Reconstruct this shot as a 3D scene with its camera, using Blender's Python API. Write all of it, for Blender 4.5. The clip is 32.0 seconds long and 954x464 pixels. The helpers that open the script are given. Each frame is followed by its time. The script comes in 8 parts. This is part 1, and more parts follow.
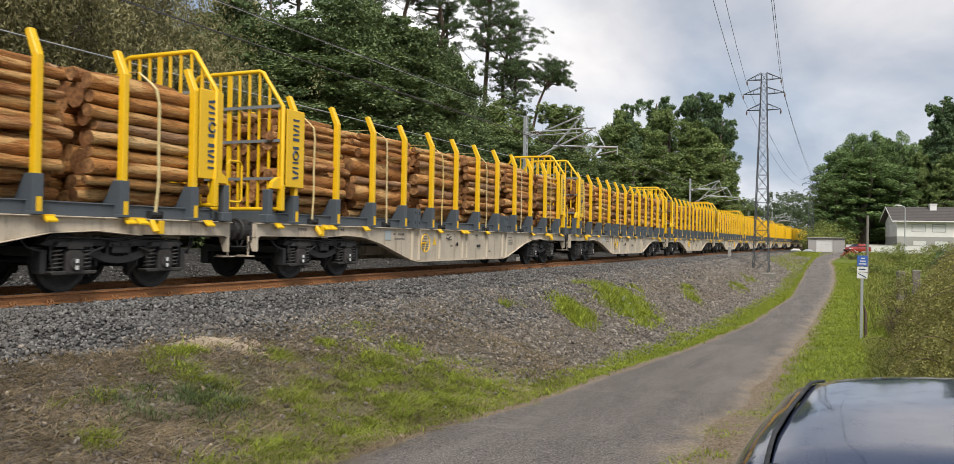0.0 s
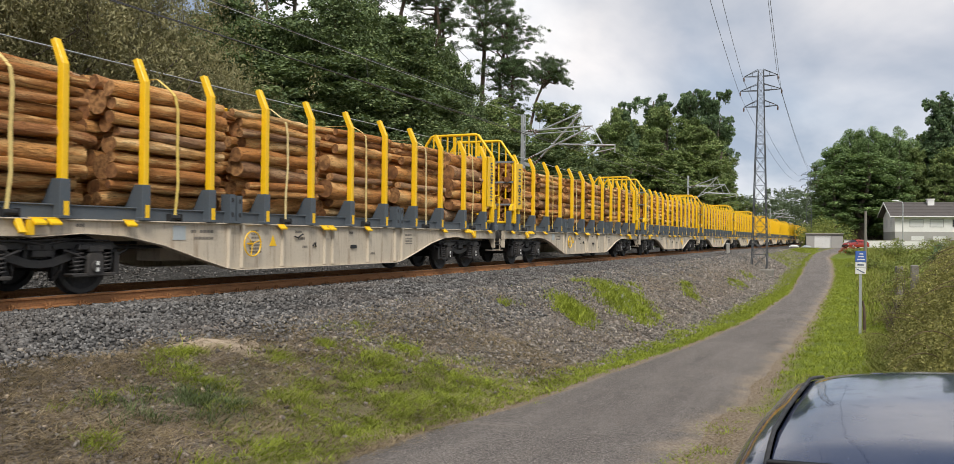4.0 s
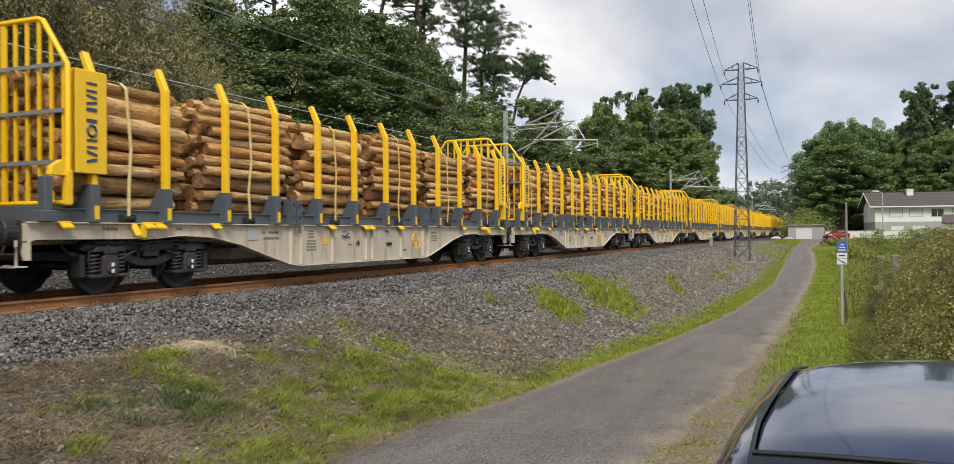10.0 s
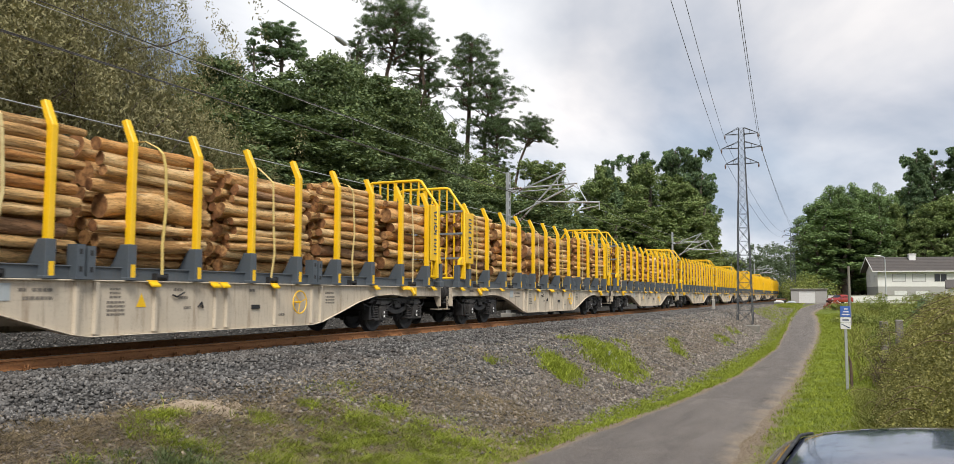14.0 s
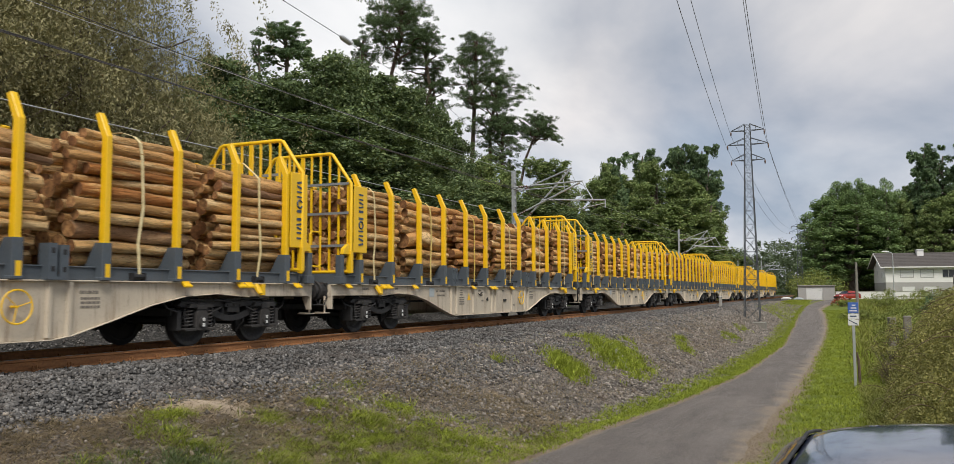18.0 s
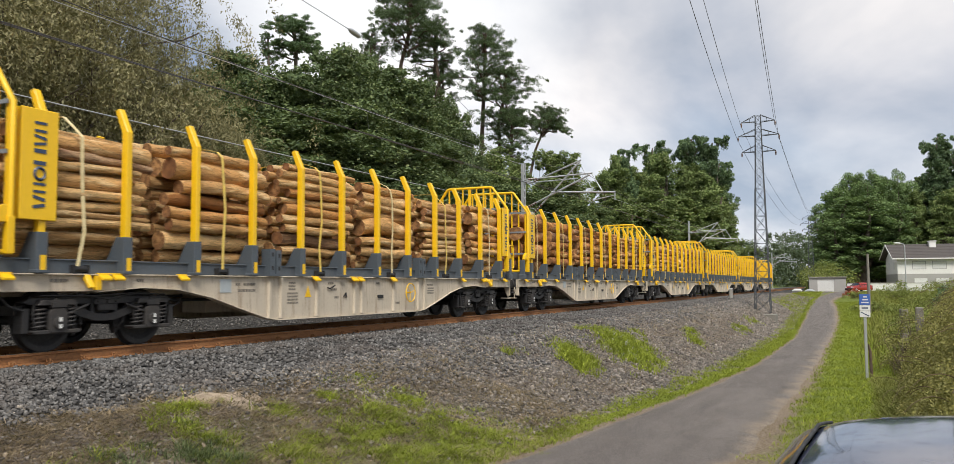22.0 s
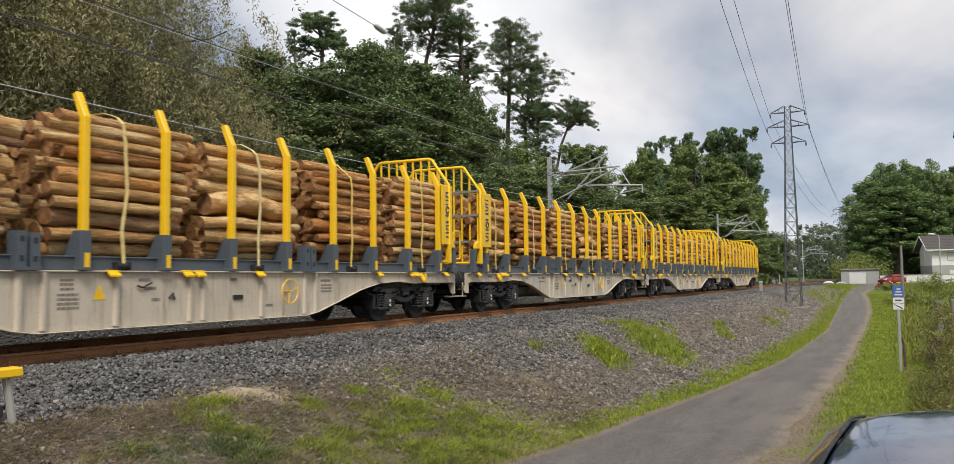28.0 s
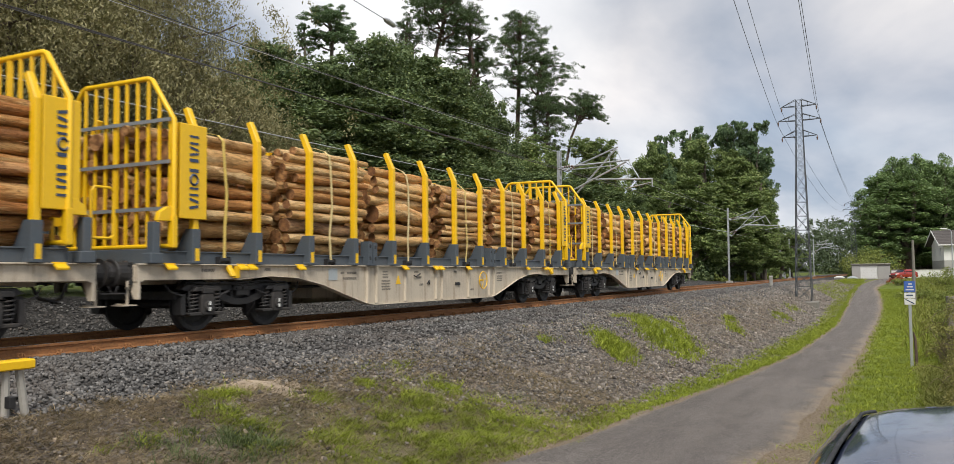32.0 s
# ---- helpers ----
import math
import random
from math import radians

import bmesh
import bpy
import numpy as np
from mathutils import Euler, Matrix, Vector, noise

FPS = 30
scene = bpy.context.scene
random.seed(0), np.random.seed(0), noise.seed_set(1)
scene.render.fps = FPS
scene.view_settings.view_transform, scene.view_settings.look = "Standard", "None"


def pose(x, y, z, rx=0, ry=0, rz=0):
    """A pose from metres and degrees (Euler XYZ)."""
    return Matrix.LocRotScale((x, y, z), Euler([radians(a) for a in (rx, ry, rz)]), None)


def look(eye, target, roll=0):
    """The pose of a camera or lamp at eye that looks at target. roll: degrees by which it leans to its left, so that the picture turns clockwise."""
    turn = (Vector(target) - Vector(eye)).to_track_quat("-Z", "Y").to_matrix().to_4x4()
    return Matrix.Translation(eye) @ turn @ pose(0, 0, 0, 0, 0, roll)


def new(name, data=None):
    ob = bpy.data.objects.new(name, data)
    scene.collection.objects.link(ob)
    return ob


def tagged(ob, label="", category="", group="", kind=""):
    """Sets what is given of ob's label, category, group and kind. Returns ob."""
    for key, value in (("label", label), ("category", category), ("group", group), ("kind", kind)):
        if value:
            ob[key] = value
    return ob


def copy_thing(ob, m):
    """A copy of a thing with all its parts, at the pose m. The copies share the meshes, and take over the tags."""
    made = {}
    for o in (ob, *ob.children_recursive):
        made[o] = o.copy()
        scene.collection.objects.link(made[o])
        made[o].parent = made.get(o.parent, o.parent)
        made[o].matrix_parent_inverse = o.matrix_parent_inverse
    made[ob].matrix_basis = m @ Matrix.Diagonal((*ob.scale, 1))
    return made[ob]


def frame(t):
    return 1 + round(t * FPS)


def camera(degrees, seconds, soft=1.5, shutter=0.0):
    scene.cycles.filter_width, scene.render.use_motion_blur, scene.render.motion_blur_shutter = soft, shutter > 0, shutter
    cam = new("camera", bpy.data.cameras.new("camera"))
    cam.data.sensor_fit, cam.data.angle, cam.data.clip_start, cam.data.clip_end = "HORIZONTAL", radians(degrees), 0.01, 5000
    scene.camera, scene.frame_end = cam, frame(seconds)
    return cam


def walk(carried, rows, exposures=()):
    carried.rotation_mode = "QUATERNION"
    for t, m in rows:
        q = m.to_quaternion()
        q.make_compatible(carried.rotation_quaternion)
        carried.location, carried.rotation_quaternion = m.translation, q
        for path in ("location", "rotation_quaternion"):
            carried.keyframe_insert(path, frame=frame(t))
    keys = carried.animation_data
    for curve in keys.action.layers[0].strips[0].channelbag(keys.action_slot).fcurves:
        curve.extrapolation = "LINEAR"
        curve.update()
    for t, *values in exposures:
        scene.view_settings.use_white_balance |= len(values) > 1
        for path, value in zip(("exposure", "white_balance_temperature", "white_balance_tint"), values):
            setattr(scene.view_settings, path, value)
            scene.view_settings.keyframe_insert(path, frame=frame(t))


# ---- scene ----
# ---------- camera and its path ----------
# x runs along the track, away from the camera; y to the far side of the track; z = 0 is the rail head
cam = camera(60.24, 32.0, soft=0.75, shutter=0.2)
EYE = Vector((0.0, -11.916, 0.957))
STEPS = [
    (0, 24.54, 0.39, 1.07), (0.5, 24.51, 0.30, 0.91), (1, 24.62, 0.31, 0.94), (1.5, 24.41, 0.22, 0.75), (2, 24.41, 0.23, 0.66), (2.5, 24.25, 0.33, 0.63),
    (4.5, 24.47, 0.31, 0.54), (5, 24.15, 0.04, 0.53), (5.5, 23.89, -0.06, 0.51), (6, 23.77, -0.08, 0.61), (6.5, 23.70, -0.06, 0.52), (7, 24.23, -0.02, 0.47),
    (7.5, 24.79, -0.05, 0.45), (8, 24.11, 0.01, 0.22), (8.5, 23.98, 0.03, 0.08), (9, 24.49, 0.01, -0.07), (9.5, 24.18, 0.04, -0.22), (10, 23.32, 0.10, -0.36),
    (10.5, 23.48, 0.20, -0.51), (11, 24.10, 0.29, -0.47), (11.5, 23.84, 0.24, -0.19), (12, 23.48, 0.30, -0.26), (12.5, 23.79, 3.20, 0.12), (13, 23.90, 4.08, -0.04),
    (13.5, 23.67, 4.22, -0.03), (14, 23.45, 4.34, 0.16), (14.5, 23.62, 4.39, 0.21), (16.5, 23.97, 4.33, -0.31), (17, 23.87, 4.34, -0.16), (17.5, 24.04, 4.30, -0.14),
    (18, 23.87, 4.23, -0.18), (18.5, 24.03, 4.27, -0.24), (19, 24.01, 4.29, -0.19), (19.5, 24.06, 4.29, -0.31), (20, 23.86, 4.35, -0.34), (20.5, 24.03, 4.28, -0.24),
    (21, 24.20, 4.22, -0.32), (21.5, 24.45, 3.90, -0.32), (22, 24.54, 3.72, -0.32), (22.5, 24.55, 3.66, -0.47), (23, 24.76, 3.69, -0.61), (23.5, 24.96, 3.77, -0.71),
    (24, 25.11, 3.73, -0.55), (24.5, 25.24, 3.62, -0.54), (25, 25.41, 3.63, -0.56), (25.5, 25.49, 3.58, -0.47), (26, 25.40, 3.56, -0.59), (26.5, 25.46, 3.56, -0.65),
    (28.5, 26.63, 3.32, -0.58), (29, 26.49, 3.36, -0.31), (29.5, 26.48, 3.37, -0.26), (30, 26.46, 3.38, -0.40), (30.5, 26.55, 3.46, -0.52), (31, 26.49, 3.31, -0.38),
    (31.5, 26.73, 3.24, -0.40), (32, 27.06, 2.92, -0.51),
]


def aim(yaw, pitch, roll):
    a, b = radians(yaw), radians(pitch)
    return look(EYE, EYE + Vector((math.cos(a) * math.cos(b), math.sin(a) * math.cos(b), math.sin(b))), roll)


# the phone's exposure drifts as it is tilted
EXPOSURES = [(0.0, 0.49), (11.8, 0.49), (12.6, 0.64), (13.0, 0.64), (14.0, 0.56), (14.5, 0.44), (16.5, 0.44), (17.0, 0.44), (18.0, 0.26), (19.0, 0.42), (20.0, 0.40), (21.0, 0.33), (22.0, 0.51), (23.0, 0.48), (24.0, 0.42), (25.0, 0.53), (26.0, 0.42), (29.0, 0.40), (30.0, 0.48), (31.0, 0.43), (32.0, 0.44)]
walk(cam, [(t, aim(a, b, c)) for t, a, b, c in STEPS], EXPOSURES)

# ---------- sky and sun ----------
SUN_ELEVATION, SUN_AZIMUTH = 52.0, 215.0
world = bpy.data.worlds.new("overcast_sky")
scene.world = world
world.use_nodes = True
wt = world.node_tree
wt.nodes.clear()


def wnode(kind, **kw):
    n = wt.nodes.new(kind)
    for k, v in kw.items():
        n.inputs[k].default_value = v
    return n


def wlink(a, b):
    wt.links.new(a, b)


w_out = wnode("ShaderNodeOutputWorld")
w_bg = wnode("ShaderNodeBackground")
w_sky = wnode("ShaderNodeTexSky")
w_sky.sky_type = "NISHITA"
w_sky.sun_disc = False
w_sky.sun_elevation, w_sky.sun_rotation = radians(SUN_ELEVATION), radians(90 - SUN_AZIMUTH)
w_scale = wnode("ShaderNodeVectorMath")
w_scale.operation = "SCALE"
w_scale.inputs["Scale"].default_value = 0.11
wlink(w_sky.outputs[0], w_scale.inputs[0])
w_co = wnode("ShaderNodeTexCoord")
w_sep = wnode("ShaderNodeSeparateXYZ")
wlink(w_co.outputs["Generated"], w_sep.inputs[0])
w_abs = wnode("ShaderNodeMath")
w_abs.operation = "ABSOLUTE"
wlink(w_sep.outputs[2], w_abs.inputs[0])
w_add = wnode("ShaderNodeMath")
w_add.operation = "ADD"
w_add.inputs[1].default_value = 0.30
wlink(w_abs.outputs[0], w_add.inputs[0])
w_dx = wnode("ShaderNodeMath")
w_dx.operation = "DIVIDE"
wlink(w_sep.outputs[0], w_dx.inputs[0])
wlink(w_add.outputs[0], w_dx.inputs[1])
w_dy = wnode("ShaderNodeMath")
w_dy.operation = "DIVIDE"
wlink(w_sep.outputs[1], w_dy.inputs[0])
wlink(w_add.outputs[0], w_dy.inputs[1])
w_com = wnode("ShaderNodeCombineXYZ")
wlink(w_dx.outputs[0], w_com.inputs[0])
wlink(w_dy.outputs[0], w_com.inputs[1])
w_map = wnode("ShaderNodeMapping")
w_map.inputs["Location"].default_value = (3.1, 1.7, 0.4)
w_map.inputs["Scale"].default_value = (0.75, 1.15, 1.0)
w_map.inputs["Rotation"].default_value = (0, 0, 0.5)
wlink(w_com.outputs[0], w_map.inputs[0])
w_n1 = wnode("ShaderNodeTexNoise", Scale=1.5, Detail=6.0, Roughness=0.5, Distortion=0.25)
w_n2 = wnode("ShaderNodeTexNoise", Scale=0.8, Detail=3.0, Roughness=0.5)
wlink(w_map.outputs[0], w_n1.inputs["Vector"])
wlink(w_map.outputs[0], w_n2.inputs["Vector"])
w_tone = wnode("ShaderNodeValToRGB")
w_tone.color_ramp.elements[0].position, w_tone.color_ramp.elements[0].color = 0.36, (0.34, 0.40, 0.49, 1)
w_tone.color_ramp.elements[1].position, w_tone.color_ramp.elements[1].color = 0.70, (0.88, 0.855, 0.84, 1)
mid = w_tone.color_ramp.elements.new(0.5)
mid.color = (0.56, 0.585, 0.635, 1)
wlink(w_n1.outputs[0], w_tone.inputs[0])
w_cover = wnode("ShaderNodeMapRange")
for k, v in (("From Min", 0.30), ("From Max", 0.44), ("To Min", 0.55), ("To Max", 1.0)):
    w_cover.inputs[k].default_value = v
wlink(w_n2.outputs[0], w_cover.inputs[0])
w_mix = wnode("ShaderNodeMixRGB")
wlink(w_cover.outputs[0], w_mix.inputs[0])
wlink(w_scale.outputs[0], w_mix.inputs[1])
wlink(w_tone.outputs[0], w_mix.inputs[2])
# cloud banks: a pale low layer, a slate one over it, and a thin bright place high over the track
w_wave = wnode("ShaderNodeMath")
w_wave.operation = "MULTIPLY_ADD"
w_wave.inputs[1].default_value, w_wave.inputs[2].default_value = 0.16, -0.08
wlink(w_n2.outputs[0], w_wave.inputs[0])
w_lift = wnode("ShaderNodeMath")
w_lift.operation = "ADD"
wlink(w_wave.outputs[0], w_lift.inputs[0])
wlink(w_abs.outputs[0], w_lift.inputs[1])
w_bank = wnode("ShaderNodeValToRGB")
for pos, tone in ((0.0, (1.0, 1.0, 1.0)), (0.085, (1.0, 1.0, 1.0)), (0.145, (0.82, 0.85, 0.89)), (0.20, (0.84, 0.84, 0.86)), (0.27, (0.82, 0.815, 0.825)), (0.45, (0.80, 0.80, 0.81))):
    el = w_bank.color_ramp.elements.new(pos) if pos not in (0.0,) else w_bank.color_ramp.elements[0]
    el.position, el.color = pos, (*tone, 1)
w_bank.color_ramp.elements[-1].color = (0.92, 0.92, 0.92, 1)
wlink(w_lift.outputs[0], w_bank.inputs[0])
w_layer = wnode("ShaderNodeMixRGB")
w_layer.blend_type = "MULTIPLY"
w_layer.inputs[0].default_value = 1.0
wlink(w_mix.outputs[0], w_layer.inputs[1])
wlink(w_bank.outputs[0], w_layer.inputs[2])
w_dot = wnode("ShaderNodeVectorMath")
w_dot.operation = "DOT_PRODUCT"
w_dot.inputs[1].default_value = (0.81, 0.487, 0.326)
wlink(w_co.outputs["Generated"], w_dot.inputs[0])
w_thin = wnode("ShaderNodeMath")
w_thin.operation = "MULTIPLY_ADD"
w_thin.inputs[1].default_value, w_thin.inputs[2].default_value = 0.03, -0.015
wlink(w_n1.outputs[0], w_thin.inputs[0])
w_near = wnode("ShaderNodeMath")
w_near.operation = "ADD"
wlink(w_dot.outputs["Value"], w_near.inputs[0])
wlink(w_thin.outputs[0], w_near.inputs[1])
w_gap = wnode("ShaderNodeMapRange")
for k, v in (("From Min", 0.972), ("From Max", 0.9985), ("To Min", 0.0), ("To Max", 0.85)):
    w_gap.inputs[k].default_value = v
wlink(w_near.outputs[0], w_gap.inputs[0])
w_glow = wnode("ShaderNodeMixRGB")
w_glow.inputs[2].default_value = (0.98, 0.97, 0.96, 1)
wlink(w_gap.outputs[0], w_glow.inputs[0])
wlink(w_layer.outputs[0], w_glow.inputs[1])
wlink(w_glow.outputs[0], w_bg.inputs[0])
w_bg.inputs[1].default_value = 0.95
wlink(w_bg.outputs[0], w_out.inputs[0])

sun = new("sun", bpy.data.lights.new("sun", "SUN"))
sun.data.energy, sun.data.angle, sun.data.color = 2.7, radians(24), (1.0, 0.95, 0.88)
_a, _e = radians(SUN_AZIMUTH), radians(SUN_ELEVATION)
sun.matrix_world = look((-20, -30, 40), Vector((-20, -30, 40)) - Vector((math.cos(_a) * math.cos(_e), math.sin(_a) * math.cos(_e), math.sin(_e))))


# ---------- materials ----------
class Mat:
    """A Principled material with small helpers for its nodes."""

    def __init__(self, name, rough=0.6, metal=0.0, spec=0.5):
        self.m = bpy.data.materials.new(name)
        self.m.use_nodes = True
        self.t = self.m.node_tree
        self.b = self.t.nodes["Principled BSDF"]
        self.b.inputs["Roughness"].default_value = rough
        self.b.inputs["Metallic"].default_value = metal
        self.b.inputs["Specular IOR Level"].default_value = spec
        self.co = self.t.nodes.new("ShaderNodeTexCoord")
        self.geo = self.t.nodes.new("ShaderNodeNewGeometry")

    def node(self, kind, **kw):
        n = self.t.nodes.new(kind)
        for k, v in kw.items():
            n.inputs[k].default_value = v
        return n

    def link(self, a, b):
        self.t.links.new(a, b)
        return self

    def coords(self, world_space=False, scale=(1, 1, 1)):
        mp = self.node("ShaderNodeMapping")
        mp.inputs["Scale"].default_value = scale
        self.link(self.geo.outputs["Position"] if world_space else self.co.outputs["Object"], mp.inputs[0])
        return mp.outputs[0]

    def noise(self, scale, vec, detail=4.0, rough=0.55):
        n = self.node("ShaderNodeTexNoise", Scale=scale, Detail=detail, Roughness=rough)
        self.link(vec, n.inputs["Vector"])
        return n.outputs[0]

    def voronoi(self, scale, vec, out="Distance", feature="F1"):
        n = self.t.nodes.new("ShaderNodeTexVoronoi")
        n.feature = feature
        n.inputs["Scale"].default_value = scale
        self.link(vec, n.inputs["Vector"])
        return n.outputs[out]

    def ramp(self, fac, *stops):
        r = self.node("ShaderNodeValToRGB")
        els = r.color_ramp.elements
        while len(els) < len(stops):
            els.new(0.5)
        for e, (p, c) in zip(els, stops):
            e.position, e.color = p, (*c, 1)
        self.link(fac, r.inputs[0])
        return r.outputs[0]

    def span(self, fac, a, b, c=0.0, d=1.0):
        r = self.node("ShaderNodeMapRange")
        for k, v in (("From Min", a), ("From Max", b), ("To Min", c), ("To Max", d)):
            r.inputs[k].default_value = v
        self.link(fac, r.inputs[0])
        return r.outputs[0]

    def math(self, op, a, b=None):
        n = self.node("ShaderNodeMath")
        n.operation = op
        for i, v in enumerate((a, b)):
            if v is None:
                continue
            if isinstance(v, (int, float)):
                n.inputs[i].default_value = v
            else:
                self.link(v, n.inputs[i])
        return n.outputs[0]

    def mix(self, fac, a, b, blend="MIX"):
        n = self.node("ShaderNodeMixRGB")
        n.blend_type = blend
        for i, v in enumerate((fac, a, b)):
            if isinstance(v, (int, float)):
                n.inputs[i].default_value = v
            elif isinstance(v, tuple):
                n.inputs[i].default_value = (*v, 1)
            else:
                self.link(v, n.inputs[i])
        return n.outputs[0]

    def attribute(self, name):
        n = self.t.nodes.new("ShaderNodeAttribute")
        n.attribute_name = name
        return n.outputs["Fac"]

    def axis(self, vec, i):
        s = self.node("ShaderNodeSeparateXYZ")
        self.link(vec, s.inputs[0])
        return s.outputs[i]

    def color(self, c):
        if isinstance(c, tuple):
            self.b.inputs["Base Color"].default_value = (*c, 1)
        else:
            self.link(c, self.b.inputs["Base Color"])
        return self

    def rough(self, v):
        self.link(v, self.b.inputs["Roughness"])
        return self

    def bump(self, height, strength=0.5, distance=0.01):
        n = self.node("ShaderNodeBump", Strength=strength, Distance=distance)
        self.link(height, n.inputs["Height"])
        self.link(n.outputs[0], self.b.inputs["Normal"])
        return self


def painted(name, base, dirt, rough=0.45, metal=0.0, amount=0.5, grain=1.0):
    """Paint with grime at two scales and uneven gloss."""
    m = Mat(name, rough, metal)
    v = m.coords()
    n1, n2 = m.noise(1.7 * grain, v, 5), m.noise(23 * grain, v, 4)
    streak = m.noise(6.0, m.coords(scale=(4, 4, 0.35)), 4)
    f = m.math("MULTIPLY", m.span(n1, 0.4, 0.75), m.span(streak, 0.35, 0.7))
    c = m.mix(m.math("MULTIPLY", f, amount), base, dirt)
    c = m.mix(m.span(n2, 0.3, 0.75, 0.0, 0.18), c, tuple(x * 0.6 for x in base))
    m.color(c)
    m.rough(m.span(n2, 0.3, 0.7, max(rough - 0.12, 0.05), min(rough + 0.15, 1)))
    m.bump(n2, 0.15, 0.002)
    return m.m


YELLOW = painted("yellow_paint", (0.90, 0.545, 0.010), (0.50, 0.29, 0.04), 0.40, amount=0.25)
def sill_paint():
    """Beige paint with rust running down in streaks, dust along the foot and scuffed patches."""
    m = Mat("beige_wagon_paint", 0.55)
    v = m.coords()
    runs = m.noise(3.2, m.coords(scale=(2.4, 2.4, 0.16)), 6, 0.7)
    fine = m.noise(9.0, m.coords(scale=(2.2, 2.2, 0.12)), 5, 0.7)
    big, grain = m.noise(0.9, v, 5, 0.6), m.noise(24, v, 4, 0.6)
    c = m.mix(m.span(big, 0.35, 0.7, 0, 0.45), (0.575, 0.50, 0.39), (0.46, 0.385, 0.285))
    c = m.mix(m.span(runs, 0.53, 0.68, 0, 0.75), c, (0.25, 0.165, 0.10))
    c = m.mix(m.span(fine, 0.58, 0.70, 0, 0.6), c, (0.16, 0.115, 0.085))
    c = m.mix(m.span(grain, 0.56, 0.70, 0, 0.35), c, (0.30, 0.245, 0.185))
    m.color(c)
    m.rough(m.span(grain, 0.3, 0.7, 0.45, 0.72))
    m.bump(grain, 0.15, 0.002)
    return m.m


BEIGE = sill_paint()
SLATE = painted("slate_grey_paint", (0.08, 0.097, 0.114), (0.13, 0.105, 0.08), 0.5, amount=0.5)
BLACKISH = painted("grimy_black_iron", (0.024, 0.023, 0.023), (0.075, 0.062, 0.052), 0.62, amount=0.9)
DUSTY = painted("dusty_black_casting", (0.040, 0.037, 0.035), (0.085, 0.068, 0.052), 0.75, amount=0.9)
SPRING = painted("spring_steel", (0.035, 0.033, 0.032), (0.10, 0.07, 0.05), 0.6, amount=0.6)
GALV = painted("galvanised_steel", (0.55, 0.57, 0.58), (0.27, 0.26, 0.24), 0.45, 0.6, amount=0.6)
GREYBAR = painted("grey_steel_strap", (0.28, 0.30, 0.32), (0.2, 0.18, 0.16), 0.45, 0.3)
LOGO = painted("dark_blue_print", (0.035, 0.06, 0.12), (0.05, 0.06, 0.09), 0.5)
PRINT = painted("faded_black_print", (0.19, 0.165, 0.135), (0.25, 0.22, 0.18), 0.6)
WHITE_MARK = painted("white_mark", (0.75, 0.75, 0.72), (0.4, 0.38, 0.34), 0.6)
GREY_SHEET = painted("pale_grey_placard", (0.42, 0.46, 0.47), (0.3, 0.3, 0.28), 0.5)
CONCRETE = painted("concrete", (0.40, 0.38, 0.34), (0.22, 0.20, 0.17), 0.85, amount=0.8)
WIRE = painted("weathered_cable", (0.07, 0.07, 0.07), (0.10, 0.10, 0.10), 0.6, 0.3)
WIRE_PALE = painted("pale_aluminium_cable", (0.45, 0.47, 0.46), (0.3, 0.3, 0.3), 0.5, 0.4)
RUBBER = painted("black_rubber", (0.018, 0.018, 0.019), (0.05, 0.045, 0.04), 0.6)
BLUE_SIGN = painted("blue_sign_paint", (0.05, 0.13, 0.42), (0.1, 0.12, 0.3), 0.4)


def webbing():
    m = Mat("webbing_strap", 0.8)
    v = m.coords()
    r = m.node("ShaderNodeObjectInfo").outputs["Random"]
    c = m.mix(r, (0.76, 0.54, 0.09), (0.76, 0.64, 0.36))
    m.color(m.mix(m.span(m.noise(9, v), 0.4, 0.7, 0, 0.5), c, (0.45, 0.33, 0.14)))
    m.bump(m.noise(160, v, 2), 0.3, 0.002)
    return m.m


